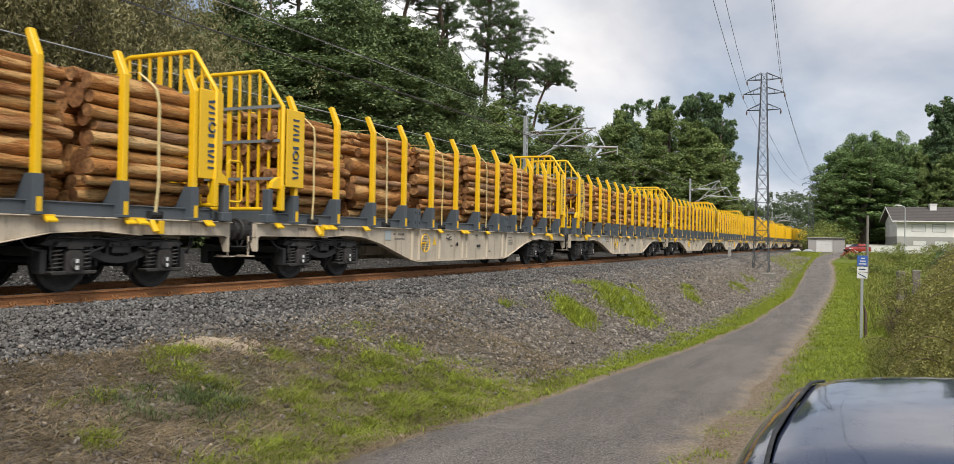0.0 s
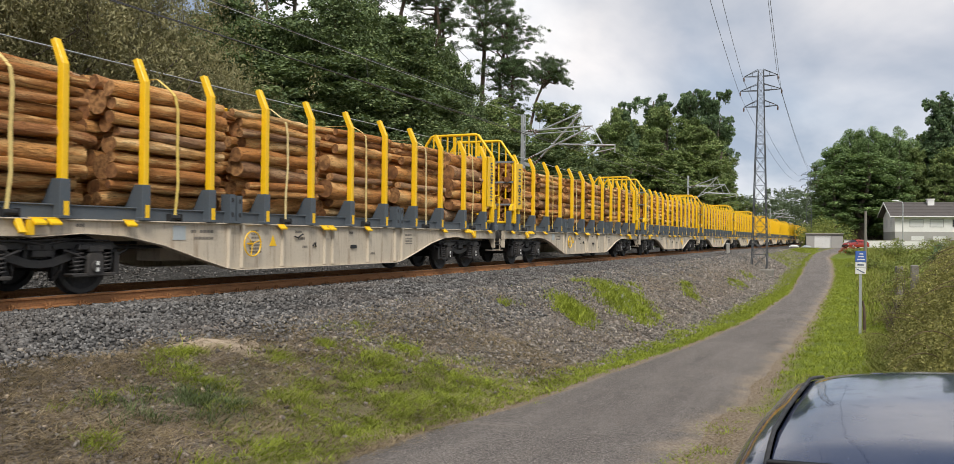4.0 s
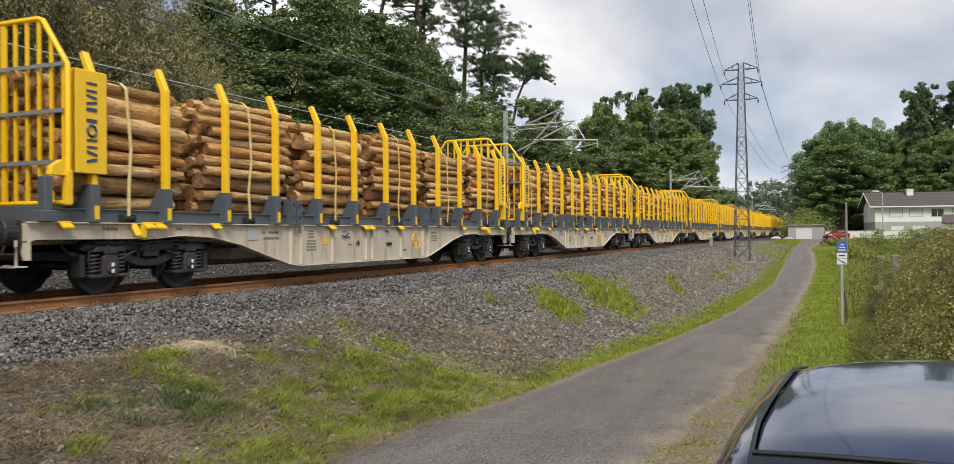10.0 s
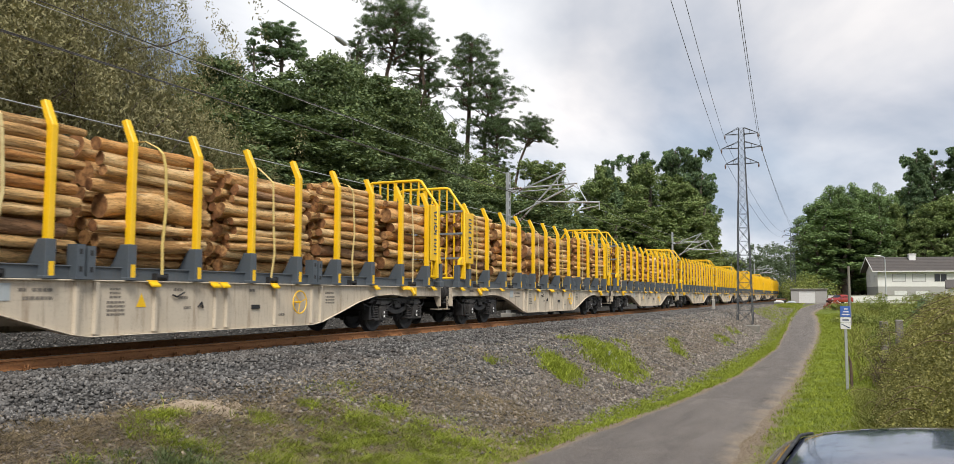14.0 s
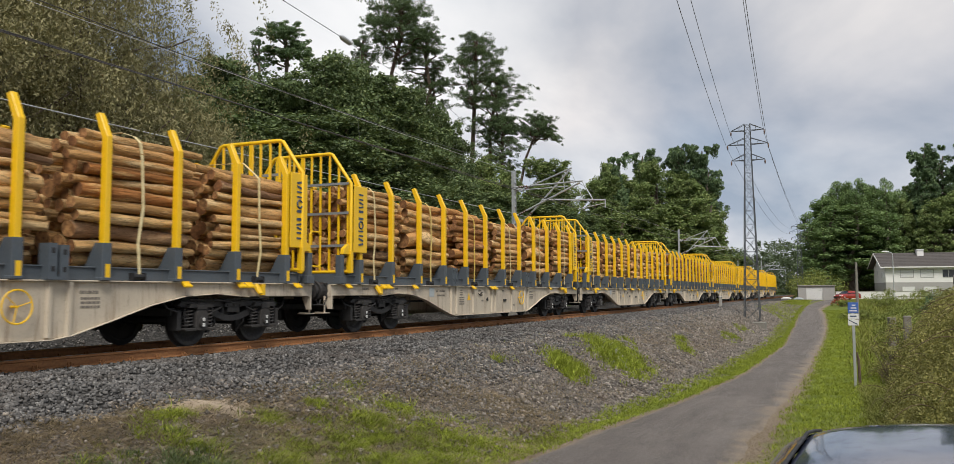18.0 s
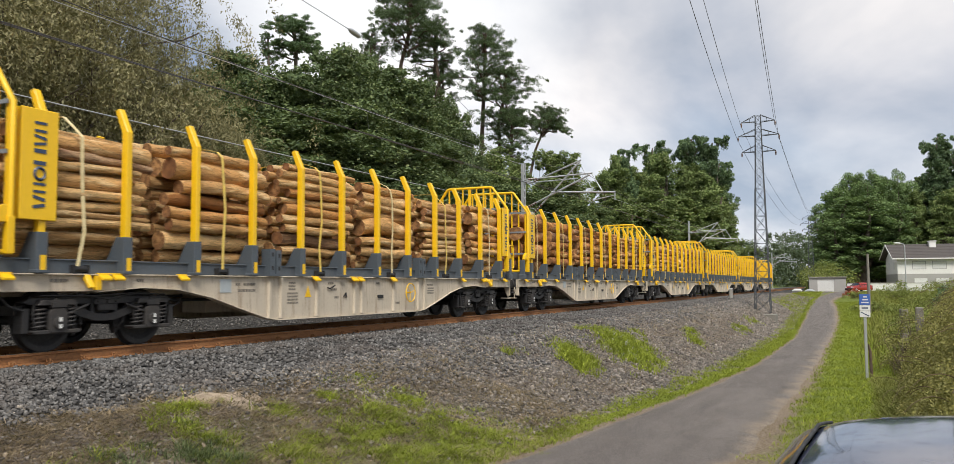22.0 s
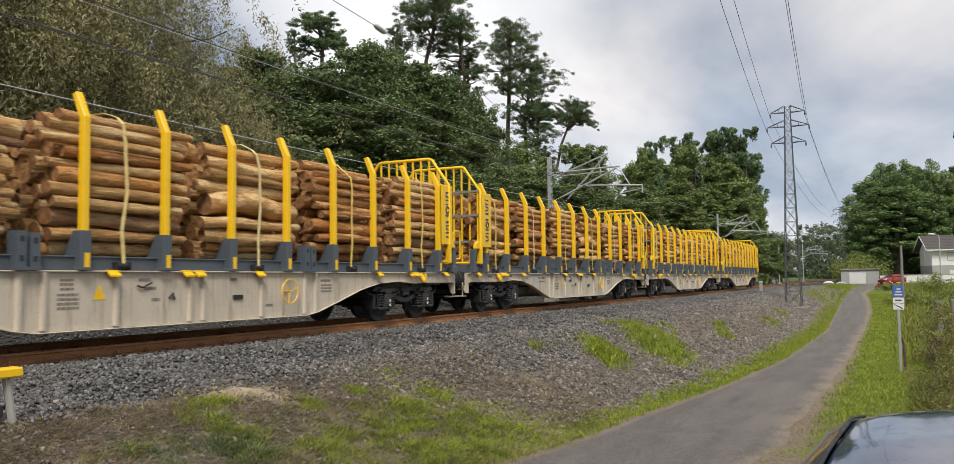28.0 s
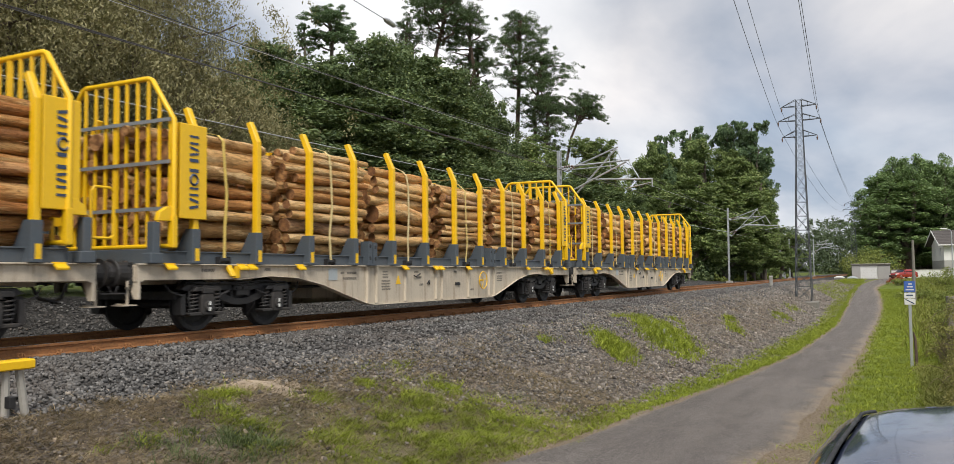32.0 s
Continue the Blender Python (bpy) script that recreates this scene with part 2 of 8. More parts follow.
def bark(name, pale, deep, patch):
    m = Mat(name, 0.85, spec=0.25)
    rnd = m.node("ShaderNodeObjectInfo").outputs["Random"]
    isl = m.geo.outputs["Random Per Island"]
    mixr = m.math("FRACT", m.math("ADD", m.math("MULTIPLY", rnd, 7.3), m.math("MULTIPLY", isl, 3.1)))
    sh = m.node("ShaderNodeCombineXYZ")
    m.link(m.math("MULTIPLY", mixr, 40.0), sh.inputs[0])
    add = m.node("ShaderNodeVectorMath")
    m.link(m.coords(scale=(1.1, 9, 9)), add.inputs[0])
    m.link(sh.outputs[0], add.inputs[1])
    v = add.outputs[0]
    grain, blotch = m.noise(2.2, v, 7, 0.65), m.noise(0.8, v, 4, 0.6)
    fine = m.noise(11, v, 4, 0.7)
    c = m.mix(m.span(mixr, 0, 1), pale, deep)
    odd = m.math("FRACT", m.math("MULTIPLY", mixr, 5.7))
    c = m.mix(m.span(odd, 0.70, 0.95, 0, 0.75), c, tuple(x * 0.55 for x in deep))
    c = m.mix(m.span(grain, 0.48, 0.66, 0, 0.60), c, tuple(x * 0.34 for x in deep))
    c = m.mix(m.span(blotch, 0.52, 0.60, 0, 0.9), c, patch)
    c = m.mix(m.span(m.noise(0.5, v, 5, 0.7), 0.58, 0.68, 0, 0.65), c, tuple(x * 0.36 for x in deep))
    c = m.mix(m.span(fine, 0.50, 0.66, 0, 0.42), c, tuple(x * 0.45 for x in deep))
    c = m.mix(m.span(m.noise(5, v, 6, 0.75), 0.56, 0.64, 0, 0.75), c, tuple(x * 0.25 for x in deep))
    m.color(c)
    m.bump(m.math("ADD", grain, m.math("MULTIPLY", fine, 0.5)), 1.0, 0.06)
    return m.m


def cut_wood():
    m = Mat("cut_log_end", 0.85, spec=0.2)
    v = m.coords()
    isl = m.geo.outputs["Random Per Island"]
    rnd = m.node("ShaderNodeObjectInfo").outputs["Random"]
    c = m.mix(m.math("FRACT", m.math("ADD", rnd, isl)), (0.50, 0.27, 0.11), (0.25, 0.11, 0.045))
    c = m.mix(m.span(m.noise(14, v, 5), 0.42, 0.62, 0, 0.85), c, (0.13, 0.06, 0.028))
    m.color(c)
    m.bump(m.noise(40, v), 0.4, 0.004)
    return m.m


STRAP = webbing()
LOG = bark("peeled_log_bark", (0.86, 0.55, 0.24), (0.66, 0.36, 0.135), (0.90, 0.64, 0.33))
LOG_ORANGE = bark("orange_log_bark", (0.74, 0.38, 0.13), (0.48, 0.20, 0.062), (0.78, 0.48, 0.20))
LOG_GREY = bark("grey_brown_log_bark", (0.52, 0.31, 0.17), (0.32, 0.175, 0.095), (0.60, 0.39, 0.22))
LOG_RED = bark("reddish_log_bark", (0.62, 0.30, 0.12), (0.40, 0.175, 0.068), (0.68, 0.38, 0.17))
CUT = cut_wood()


def leaf_mat(name, a, b, c, rough=0.55, trans=0.25, shade_scale=1.4):
    """Leaves: three tones spread over the single leaves, painted shade patches, some light passing through."""
    m = Mat(name, rough, spec=0.3)
    isl = m.geo.outputs["Random Per Island"]
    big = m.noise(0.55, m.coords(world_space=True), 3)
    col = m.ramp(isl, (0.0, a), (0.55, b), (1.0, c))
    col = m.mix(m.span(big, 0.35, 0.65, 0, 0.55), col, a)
    # darker patches in the colour stand in for uneven light among the leaves
    shade_patch = m.noise(shade_scale, m.coords(world_space=True), 2)
    col = m.mix(m.span(shade_patch, 0.42, 0.60, 0, 0.6), col, tuple(q * 0.55 for q in a))
    own = m.node("ShaderNodeObjectInfo").outputs["Random"]
    col = m.mix(m.span(own, 0.0, 1.0, 0.0, 0.42), col, tuple(q * 0.62 for q in b))
    m.color(col)
    tr = m.node("ShaderNodeBsdfTranslucent")
    m.link(m.mix(0.5, col, (0.16, 0.2, 0.03)), tr.inputs[0])
    mx = m.node("ShaderNodeMixShader")
    mx.inputs[0].default_value = trans
    m.link(m.b.outputs[0], mx.inputs[1])
    m.link(tr.outputs[0], mx.inputs[2])
    m.link(mx.outputs[0], m.t.nodes["Material Output"].inputs[0])
    return m.m


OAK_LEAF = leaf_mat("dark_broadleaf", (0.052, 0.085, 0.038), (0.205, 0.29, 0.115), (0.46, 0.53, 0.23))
CLUMP_LEAF = leaf_mat("mid_green_broadleaf", (0.10, 0.155, 0.05), (0.29, 0.39, 0.125), (0.53, 0.56, 0.24), shade_scale=0.6)
WILLOW_LEAF = leaf_mat("olive_willow_leaf", (0.275, 0.25, 0.115), (0.38, 0.35, 0.175), (0.48, 0.45, 0.25))
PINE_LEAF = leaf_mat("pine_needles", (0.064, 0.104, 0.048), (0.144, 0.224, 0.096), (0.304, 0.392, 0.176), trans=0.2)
EUC_LEAF = leaf_mat("eucalyptus_leaf", (0.072, 0.128, 0.067), (0.192, 0.296, 0.136), (0.384, 0.500, 0.240), shade_scale=0.6)
POPLAR_LEAF = leaf_mat("poplar_leaf", (0.12, 0.195, 0.075), (0.29, 0.43, 0.155), (0.50, 0.62, 0.28), shade_scale=0.5)
BRAMBLE_LEAF = leaf_mat("bramble_leaf", (0.20, 0.195, 0.058), (0.43, 0.41, 0.115), (0.64, 0.59, 0.23), shade_scale=2.5)
BUSH_LEAF = leaf_mat("fresh_bush_leaf", (0.14, 0.18, 0.04), (0.33, 0.38, 0.085), (0.54, 0.56, 0.17))
GRASS_BLADE = leaf_mat("grass_blades", (0.19, 0.235, 0.026), (0.41, 0.49, 0.045), (0.58, 0.64, 0.11), 0.6, 0.3, 5.0)
DRY_BLADE = leaf_mat("dry_grass_blades", (0.19, 0.14, 0.08), (0.39, 0.30, 0.185), (0.62, 0.50, 0.33), 0.8, 0.2)
# greyer leaf tones: the haze of distance is put into the colour
HAZED_HILL_LEAF = leaf_mat("hazed_hillside_leaf", (0.07, 0.10, 0.055), (0.14, 0.19, 0.10), (0.25, 0.31, 0.17))
DULL_BLADE = leaf_mat("dull_grass_blades", (0.08, 0.115, 0.04), (0.17, 0.22, 0.085), (0.28, 0.33, 0.14), 0.6, 0.25)
WEED_BLADE = leaf_mat("olive_weed_stems", (0.17, 0.19, 0.04), (0.36, 0.37, 0.08), (0.54, 0.52, 0.18), 0.7, 0.3)
TWIG = leaf_mat("grey_dead_twig", (0.10, 0.075, 0.055), (0.22, 0.17, 0.13), (0.44, 0.37, 0.29), 0.9, 0.0)
FLOWER = leaf_mat("orange_red_blossom", (0.35, 0.05, 0.02), (0.5, 0.09, 0.03), (0.55, 0.2, 0.05))
WHITE_FLOWER = leaf_mat("white_blossom", (0.5, 0.5, 0.45), (0.6, 0.6, 0.55), (0.7, 0.7, 0.66))


def trunk_mat(name, a, b):
    m = Mat(name, 0.9, spec=0.2)
    v = m.coords(scale=(6, 6, 1.2))
    m.color(m.mix(m.span(m.noise(2, v, 6), 0.35, 0.65), a, b))
    m.bump(m.noise(4, v, 6, 0.7), 0.8, 0.03)
    return m.m


TRUNK = trunk_mat("grey_brown_trunk", (0.10, 0.08, 0.06), (0.20, 0.17, 0.14))
PINE_TRUNK = trunk_mat("pine_trunk", (0.07, 0.05, 0.04), (0.17, 0.12, 0.09))


def ground_mat():
    """Ballast near the track, stony soil with dead stalks on the slope, soil and turf beside the lane."""
    m = Mat("ground_soil_and_gravel", 0.95, spec=0.15)
    v = m.coords(world_space=True)
    x, y = m.axis(v, 0), m.axis(v, 1)
    left, right = m.attribute("from_lane"), m.attribute("past_lane")
    wob = m.math("MULTIPLY", m.math("SUBTRACT", m.noise(0.55, v, 5, 0.6), 0.5), 3.2)
    yw = m.math("ADD", y, wob)
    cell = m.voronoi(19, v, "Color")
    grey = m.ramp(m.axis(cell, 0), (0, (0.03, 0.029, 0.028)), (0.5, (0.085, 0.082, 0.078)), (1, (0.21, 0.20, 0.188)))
    # cell rims darkened: shade in the gaps between stones, put into the colour
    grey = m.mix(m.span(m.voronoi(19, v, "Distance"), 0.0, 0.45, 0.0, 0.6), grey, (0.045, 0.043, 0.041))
    soil = m.mix(m.span(m.noise(2.5, v, 6, 0.65), 0.35, 0.7), (0.215, 0.165, 0.118), (0.36, 0.295, 0.222))
    soil = m.mix(m.span(m.noise(28, v, 4, 0.8), 0.46, 0.56, 0, 0.85), soil, (0.05, 0.038, 0.03))
    soil = m.mix(m.span(m.noise(22, m.coords(world_space=True, scale=(1, 0.35, 1)), 5, 0.8), 0.55, 0.62, 0, 0.7), soil, (0.38, 0.315, 0.25))
    chip = m.voronoi(26, v, "Color")
    chips = m.ramp(m.axis(chip, 1), (0, (0.065, 0.056, 0.049)), (0.55, (0.195, 0.176, 0.156)), (1, (0.39, 0.36, 0.325)))
    stone = m.mix(m.span(m.voronoi(24, v, "Distance"), 0.1, 0.5, 0, 0.5), soil, chips)
    turf = m.mix(m.span(m.noise(6, v, 5, 0.65), 0.35, 0.68), (0.12, 0.16, 0.028), (0.23, 0.28, 0.052))
    turf = m.mix(m.span(m.noise(33, v, 3), 0.45, 0.7, 0, 0.6), turf, (0.06, 0.055, 0.03))
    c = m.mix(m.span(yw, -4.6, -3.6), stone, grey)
    far_gravel = m.mix(m.span(m.noise(14, v, 5, 0.75), 0.40, 0.60, 0.0, 0.8), chips, (0.06, 0.052, 0.046))
    far_gravel = m.mix(m.span(m.noise(1.1, v, 5, 0.6), 0.48, 0.66, 0, 0.45), far_gravel, (0.17, 0.132, 0.10))
    c = m.mix(m.math("MULTIPLY", m.span(m.math("ADD", x, m.math("MULTIPLY", wob, 1.6)), 9.5, 12.0), m.span(yw, -3.4, -4.4)), c, far_gravel)
    bare = m.math("MULTIPLY", m.span(x, 27, 34), m.math("MULTIPLY", m.span(yw, -3.9, -4.5), m.span(left, 1.7, 2.3)))
    c = m.mix(m.math("MULTIPLY", bare, m.span(m.noise(0.8, v, 5, 0.65), 0.40, 0.55, 0, 0.85)), c, m.mix(m.span(m.noise(17, v, 5, 0.8), 0.40, 0.62), (0.115, 0.088, 0.064), (0.24, 0.195, 0.15)))
    verge = m.math("MULTIPLY", m.span(m.math("ADD", left, m.math("MULTIPLY", wob, -0.22)), 0.75, 0.35), m.span(m.noise(1.3, v, 4), 0.33, 0.45))
    c = m.mix(verge, c, turf)
    sward = m.math("MULTIPLY", m.span(m.math("ADD", left, m.math("MULTIPLY", wob, -0.6)), 2.6, 1.6), m.math("MULTIPLY", m.span(m.math("ADD", x, wob), 6.2, 8.0), m.span(m.math("ADD", x, wob), 13.0, 11.4)))
    c = m.mix(m.math("MULTIPLY", sward, m.span(m.noise(5, v, 6, 0.75), 0.38, 0.58, 0.1, 0.85)), c, m.mix(m.span(m.noise(40, v, 4, 0.8), 0.42, 0.58), (0.10, 0.11, 0.026), (0.26, 0.275, 0.062)))
    dirt = m.mix(m.span(m.noise(26, v, 6, 0.8), 0.40, 0.62), (0.16, 0.12, 0.084), (0.37, 0.30, 0.22))
    c = m.mix(m.span(m.math("ADD", left, m.math("MULTIPLY", wob, 0.12)), 0.13, 0.03), c, dirt)
    grown = m.span(m.math("ADD", right, m.math("MULTIPLY", wob, -0.3)), 0.10, 0.35)
    grown = m.math("MULTIPLY", grown, m.span(m.math("ADD", x, wob), 7.5, 12.0))
    c = m.mix(grown, c, turf)
    sandy = m.math("MULTIPLY", m.span(m.math("ADD", right, m.math("MULTIPLY", wob, -0.3)), -0.5, 0.0), m.span(m.math("ADD", x, m.math("MULTIPLY", y, 2.0)), -6.0, -11.0))
    c = m.mix(sandy, c, dirt)
    farside = m.span(yw, 6.0, 8.0)
    c = m.mix(farside, c, m.mix(0.5, turf, (0.06, 0.075, 0.025)))
    m.color(c)
    h = m.math("ADD", m.math("MULTIPLY", m.voronoi(19, v, "Distance"), -1.0), m.math("MULTIPLY", m.noise(30, v, 5, 0.7), 0.8))
    m.bump(h, 0.9, 0.05)
    return m.m


def asphalt_mat():
    """Worn chippings, paler wheel tracks, cracks, and sand crumbling in from the edges."""
    m = Mat("worn_asphalt", 0.9, spec=0.25)
    v = m.coords(world_space=True)
    lanes = m.coords(world_space=True, scale=(0.16, 1.3, 1))
    n, f = m.noise(1.5, lanes, 6, 0.65), m.noise(48, v, 5, 0.8)
    c = m.mix(m.span(n, 0.36, 0.64), (0.105, 0.092, 0.084), (0.19, 0.168, 0.152))
    c = m.mix(m.span(m.noise(0.9, v, 6, 0.7), 0.50, 0.62, 0, 0.6), c, (0.215, 0.187, 0.165))
    c = m.mix(m.span(m.noise(0.45, v, 5, 0.65), 0.46, 0.58, 0, 0.5), c, (0.10, 0.086, 0.08))
    c = m.mix(m.span(f, 0.50, 0.58, 0, 0.75), c, (0.37, 0.335, 0.30))
    c = m.mix(m.span(m.noise(36, v, 5, 0.85), 0.52, 0.60, 0, 0.85), c, (0.035, 0.031, 0.03))
    # transverse patches and open cracks
    cross = m.noise(1.0, m.coords(world_space=True, scale=(1.5, 0.3, 1)), 5, 0.7)
    c = m.mix(m.span(cross, 0.60, 0.68, 0, 0.45), c, (0.27, 0.235, 0.20))
    wig = m.math("ADD", m.math("MULTIPLY", m.math("SUBTRACT", m.noise(2.2, v, 5, 0.7), 0.5), 0.5), m.noise(0.7, lanes, 3))
    c = m.mix(m.span(m.math("ABSOLUTE", m.math("SUBTRACT", wig, 0.53)), 0.004, 0.0, 0, 0.75), c, (0.04, 0.035, 0.032))
    wob = m.math("SUBTRACT", m.noise(1.1, v, 7, 0.72), 0.5)
    yl = m.math("ADD", m.attribute("from_left"), m.math("MULTIPLY", wob, -0.5))
    yr = m.math("ADD", m.attribute("from_right"), m.math("MULTIPLY", wob, -1.7))
    sand = m.mix(m.span(m.noise(30, v, 5, 0.8), 0.40, 0.60), (0.18, 0.14, 0.103), (0.40, 0.33, 0.25))
    c = m.mix(m.span(yl, 0.20, 0.02, 0, 0.85), c, sand)
    c = m.mix(m.span(yr, 0.42, 0.02, 0, 0.85), c, sand)
    m.color(c)
    m.bump(m.math("ADD", f, m.math("MULTIPLY", m.voronoi(60, v), 0.6)), 0.8, 0.02)
    return m.m


def rust_mat():
    m = Mat("rusty_rail_steel", 0.8, 0.1)
    v = m.coords(scale=(0.6, 6, 6))
    c = m.mix(m.span(m.noise(3, v, 6, 0.65), 0.35, 0.68), (0.29, 0.125, 0.045), (0.43, 0.205, 0.08))
    m.color(m.mix(m.span(m.noise(25, m.coords()), 0.45, 0.7, 0, 0.5), c, (0.11, 0.055, 0.032)))
    m.bump(m.noise(40, m.coords()), 0.3, 0.003)
    return m.m


def stone_mat(name, tint):
    m = Mat(name, 0.9, spec=0.2)
    isl = m.geo.outputs["Random Per Island"]
    v = m.coords(world_space=True)
    c = m.ramp(isl, (0, (0.055, 0.053, 0.051)), (0.45, (0.125, 0.121, 0.117)), (0.85, (0.20, 0.193, 0.184)), (1, (0.30, 0.29, 0.275)))
    c = m.mix(m.span(m.noise(0.8, v, 4), 0.45, 0.65, 0, 0.35), c, (0.12, 0.092, 0.072))
    c = m.mix(1.0, c, tint, "MULTIPLY")
    m.color(m.mix(m.span(m.noise(45, v), 0.4, 0.7, 0, 0.4), c, (0.09, 0.085, 0.08)))
    m.bump(m.noise(80, v), 0.4, 0.004)
    return m.m


GROUND, ASPHALT, RUST = ground_mat(), asphalt_mat(), rust_mat()
STONE = stone_mat("ballast_stone", (1, 1, 1))
SLOPE_STONE = stone_mat("brown_slope_stone", (1.50, 1.38, 1.23))
RAIL_TOP = painted("polished_rail_head", (0.36, 0.33, 0.31), (0.22, 0.14, 0.09), 0.3, 0.8)


# ---------- mesh tools ----------
class Shape:
    """Collects vertices and faces; every piece may have a material slot of its own."""

    def __init__(self):
        self.v, self.f, self.s = [], [], []

    def add(self, verts, faces, slot=0):
        o = len(self.v)
        self.v += [tuple(p) for p in verts]
        self.f += [tuple(i + o for i in f) for f in faces]
        self.s += [slot] * len(faces)
        return self

    def box(self, a, b, slot=0, m=None):
        (x0, y0, z0), (x1, y1, z1) = a, b
        vs = [(x0, y0, z0), (x1, y0, z0), (x1, y1, z0), (x0, y1, z0), (x0, y0, z1), (x1, y0, z1), (x1, y1, z1), (x0, y1, z1)]
        if m is not None:
            vs = [m @ Vector(p) for p in vs]
        return self.add(vs, [(0, 3, 2, 1), (4, 5, 6, 7), (0, 1, 5, 4), (1, 2, 6, 5), (2, 3, 7, 6), (3, 0, 4, 7)], slot)

    def prism(self, outline, axis, lo, hi, slot=0):
        """An outline in the two other axes, carried from lo to hi along axis."""
        def at(p, q):
            p = list(p)
            p.insert(axis, q)
            return p
        n = len(outline)
        area = sum(outline[i][0] * outline[(i + 1) % n][1] - outline[(i + 1) % n][0] * outline[i][1] for i in range(n))
        if (area < 0) != (axis == 1):
            outline = outline[::-1]
        vs = [at(p, lo) for p in outline] + [at(p, hi) for p in outline]
        fs = [tuple(range(n))[::-1], tuple(range(n, 2 * n))]
        fs += [(i, (i + 1) % n, n + (i + 1) % n, n + i) for i in range(n)]
        return self.add(vs, fs, slot)

    def tube(self, pts, radii, n=8, slot=0, caps=True, capslot=None):
        pts = [Vector(p) for p in pts]
        if isinstance(radii, (int, float)):
            radii = [radii] * len(pts)
        vs, fs = [], []
        ref = None
        for i, p in enumerate(pts):
            d = (pts[min(i + 1, len(pts) - 1)] - pts[max(i - 1, 0)]).normalized()
            if ref is None:
                ref = d.orthogonal().normalized()
            u = (ref - d * ref.dot(d)).normalized()
            w = d.cross(u)
            ref = u
            for k in range(n):
                a = 2 * math.pi * k / n
                vs.append(p + (u * math.cos(a) + w * math.sin(a)) * radii[i])
        for i in range(len(pts) - 1):
            for k in range(n):
                fs.append((i * n + k, i * n + (k + 1) % n, (i + 1) * n + (k + 1) % n, (i + 1) * n + k))
        self.add(vs, fs, slot)
        if caps:
            self.add(vs[:n], [tuple(range(n))[::-1]], slot if capslot is None else capslot)
            self.add(vs[-n:], [tuple(range(n))], slot if capslot is None else capslot)
        return self

    def ring(self, c, normal, r, thick, n=24, k=6, slot=0):
        nv = Vector(normal).normalized()
        u = nv.orthogonal().normalized()
        w = nv.cross(u)
        pts = [Vector(c) + (u * math.cos(2 * math.pi * i / n) + w * math.sin(2 * math.pi * i / n)) * r for i in range(n)]
        vs, fs = [], []
        for i, p in enumerate(pts):
            d = (p - Vector(c)).normalized()
            for j in range(k):
                a = 2 * math.pi * j / k
                vs.append(p + (d * math.cos(a) + nv * math.sin(a)) * thick)
        for i in range(n):
            for j in range(k):
                fs.append((i * k + j, i * k + (j + 1) % k, ((i + 1) % n) * k + (j + 1) % k, ((i + 1) % n) * k + j))
        return self.add(vs, fs, slot)

    def lathe(self, profile, axis_point, n=24, slot=0):
        """Profile of (y, radius) turned round the y axis through axis_point."""
        ax = Vector(axis_point)
        vs, fs = [], []
        for y, r in profile:
            for k in range(n):
                a = 2 * math.pi * k / n
                vs.append(ax + Vector((r * math.cos(a), y, r * math.sin(a))))
        for i in range(len(profile) - 1):
            for k in range(n):
                fs.append((i * n + k, (i + 1) * n + k, (i + 1) * n + (k + 1) % n, i * n + (k + 1) % n))
        return self.add(vs, fs, slot)

    def mesh(self, name, mats, smooth=False, bevel=0.0):
        me = bpy.data.meshes.new(name)
        me.from_pydata(self.v, [], self.f)
        for m in (mats if isinstance(mats, (list, tuple)) else [mats]):
            me.materials.append(m)
        me.polygons.foreach_set("material_index", self.s)
        if bevel:
            bm = bmesh.new()
            bm.from_mesh(me)
            bmesh.ops.remove_doubles(bm, verts=bm.verts, dist=1e-5)
            edges = [e for e in bm.edges if len(e.link_faces) == 2 and e.calc_face_angle(0) > 0.5]
            bmesh.ops.bevel(bm, geom=edges, offset=bevel, segments=1, affect="EDGES", profile=0.5, clamp_overlap=True)
            bm.to_mesh(me)
            bm.free()
        if smooth:
            me.polygons.foreach_set("use_smooth", [True] * len(me.polygons))
        me.update()
        return me


def put(ob, parent, m=None):
    ob.parent = parent
    if m is not None:
        ob.matrix_basis = m
    return ob


def part(name, shape, material, parent, label="", bevel=0.0, smooth=False, m=None):
    me = shape if isinstance(shape, bpy.types.Mesh) else shape.mesh(name, material, smooth, bevel)
    ob = new(name, me)
    put(ob, parent, m)
    return tagged(ob, label)


def thing(name, label, category, m=None, group="", kind=""):
    ob = new(name)
    ob.empty_display_size = 0.2
    if m is not None:
        ob.matrix_basis = m
    return tagged(ob, label, category, group, kind)


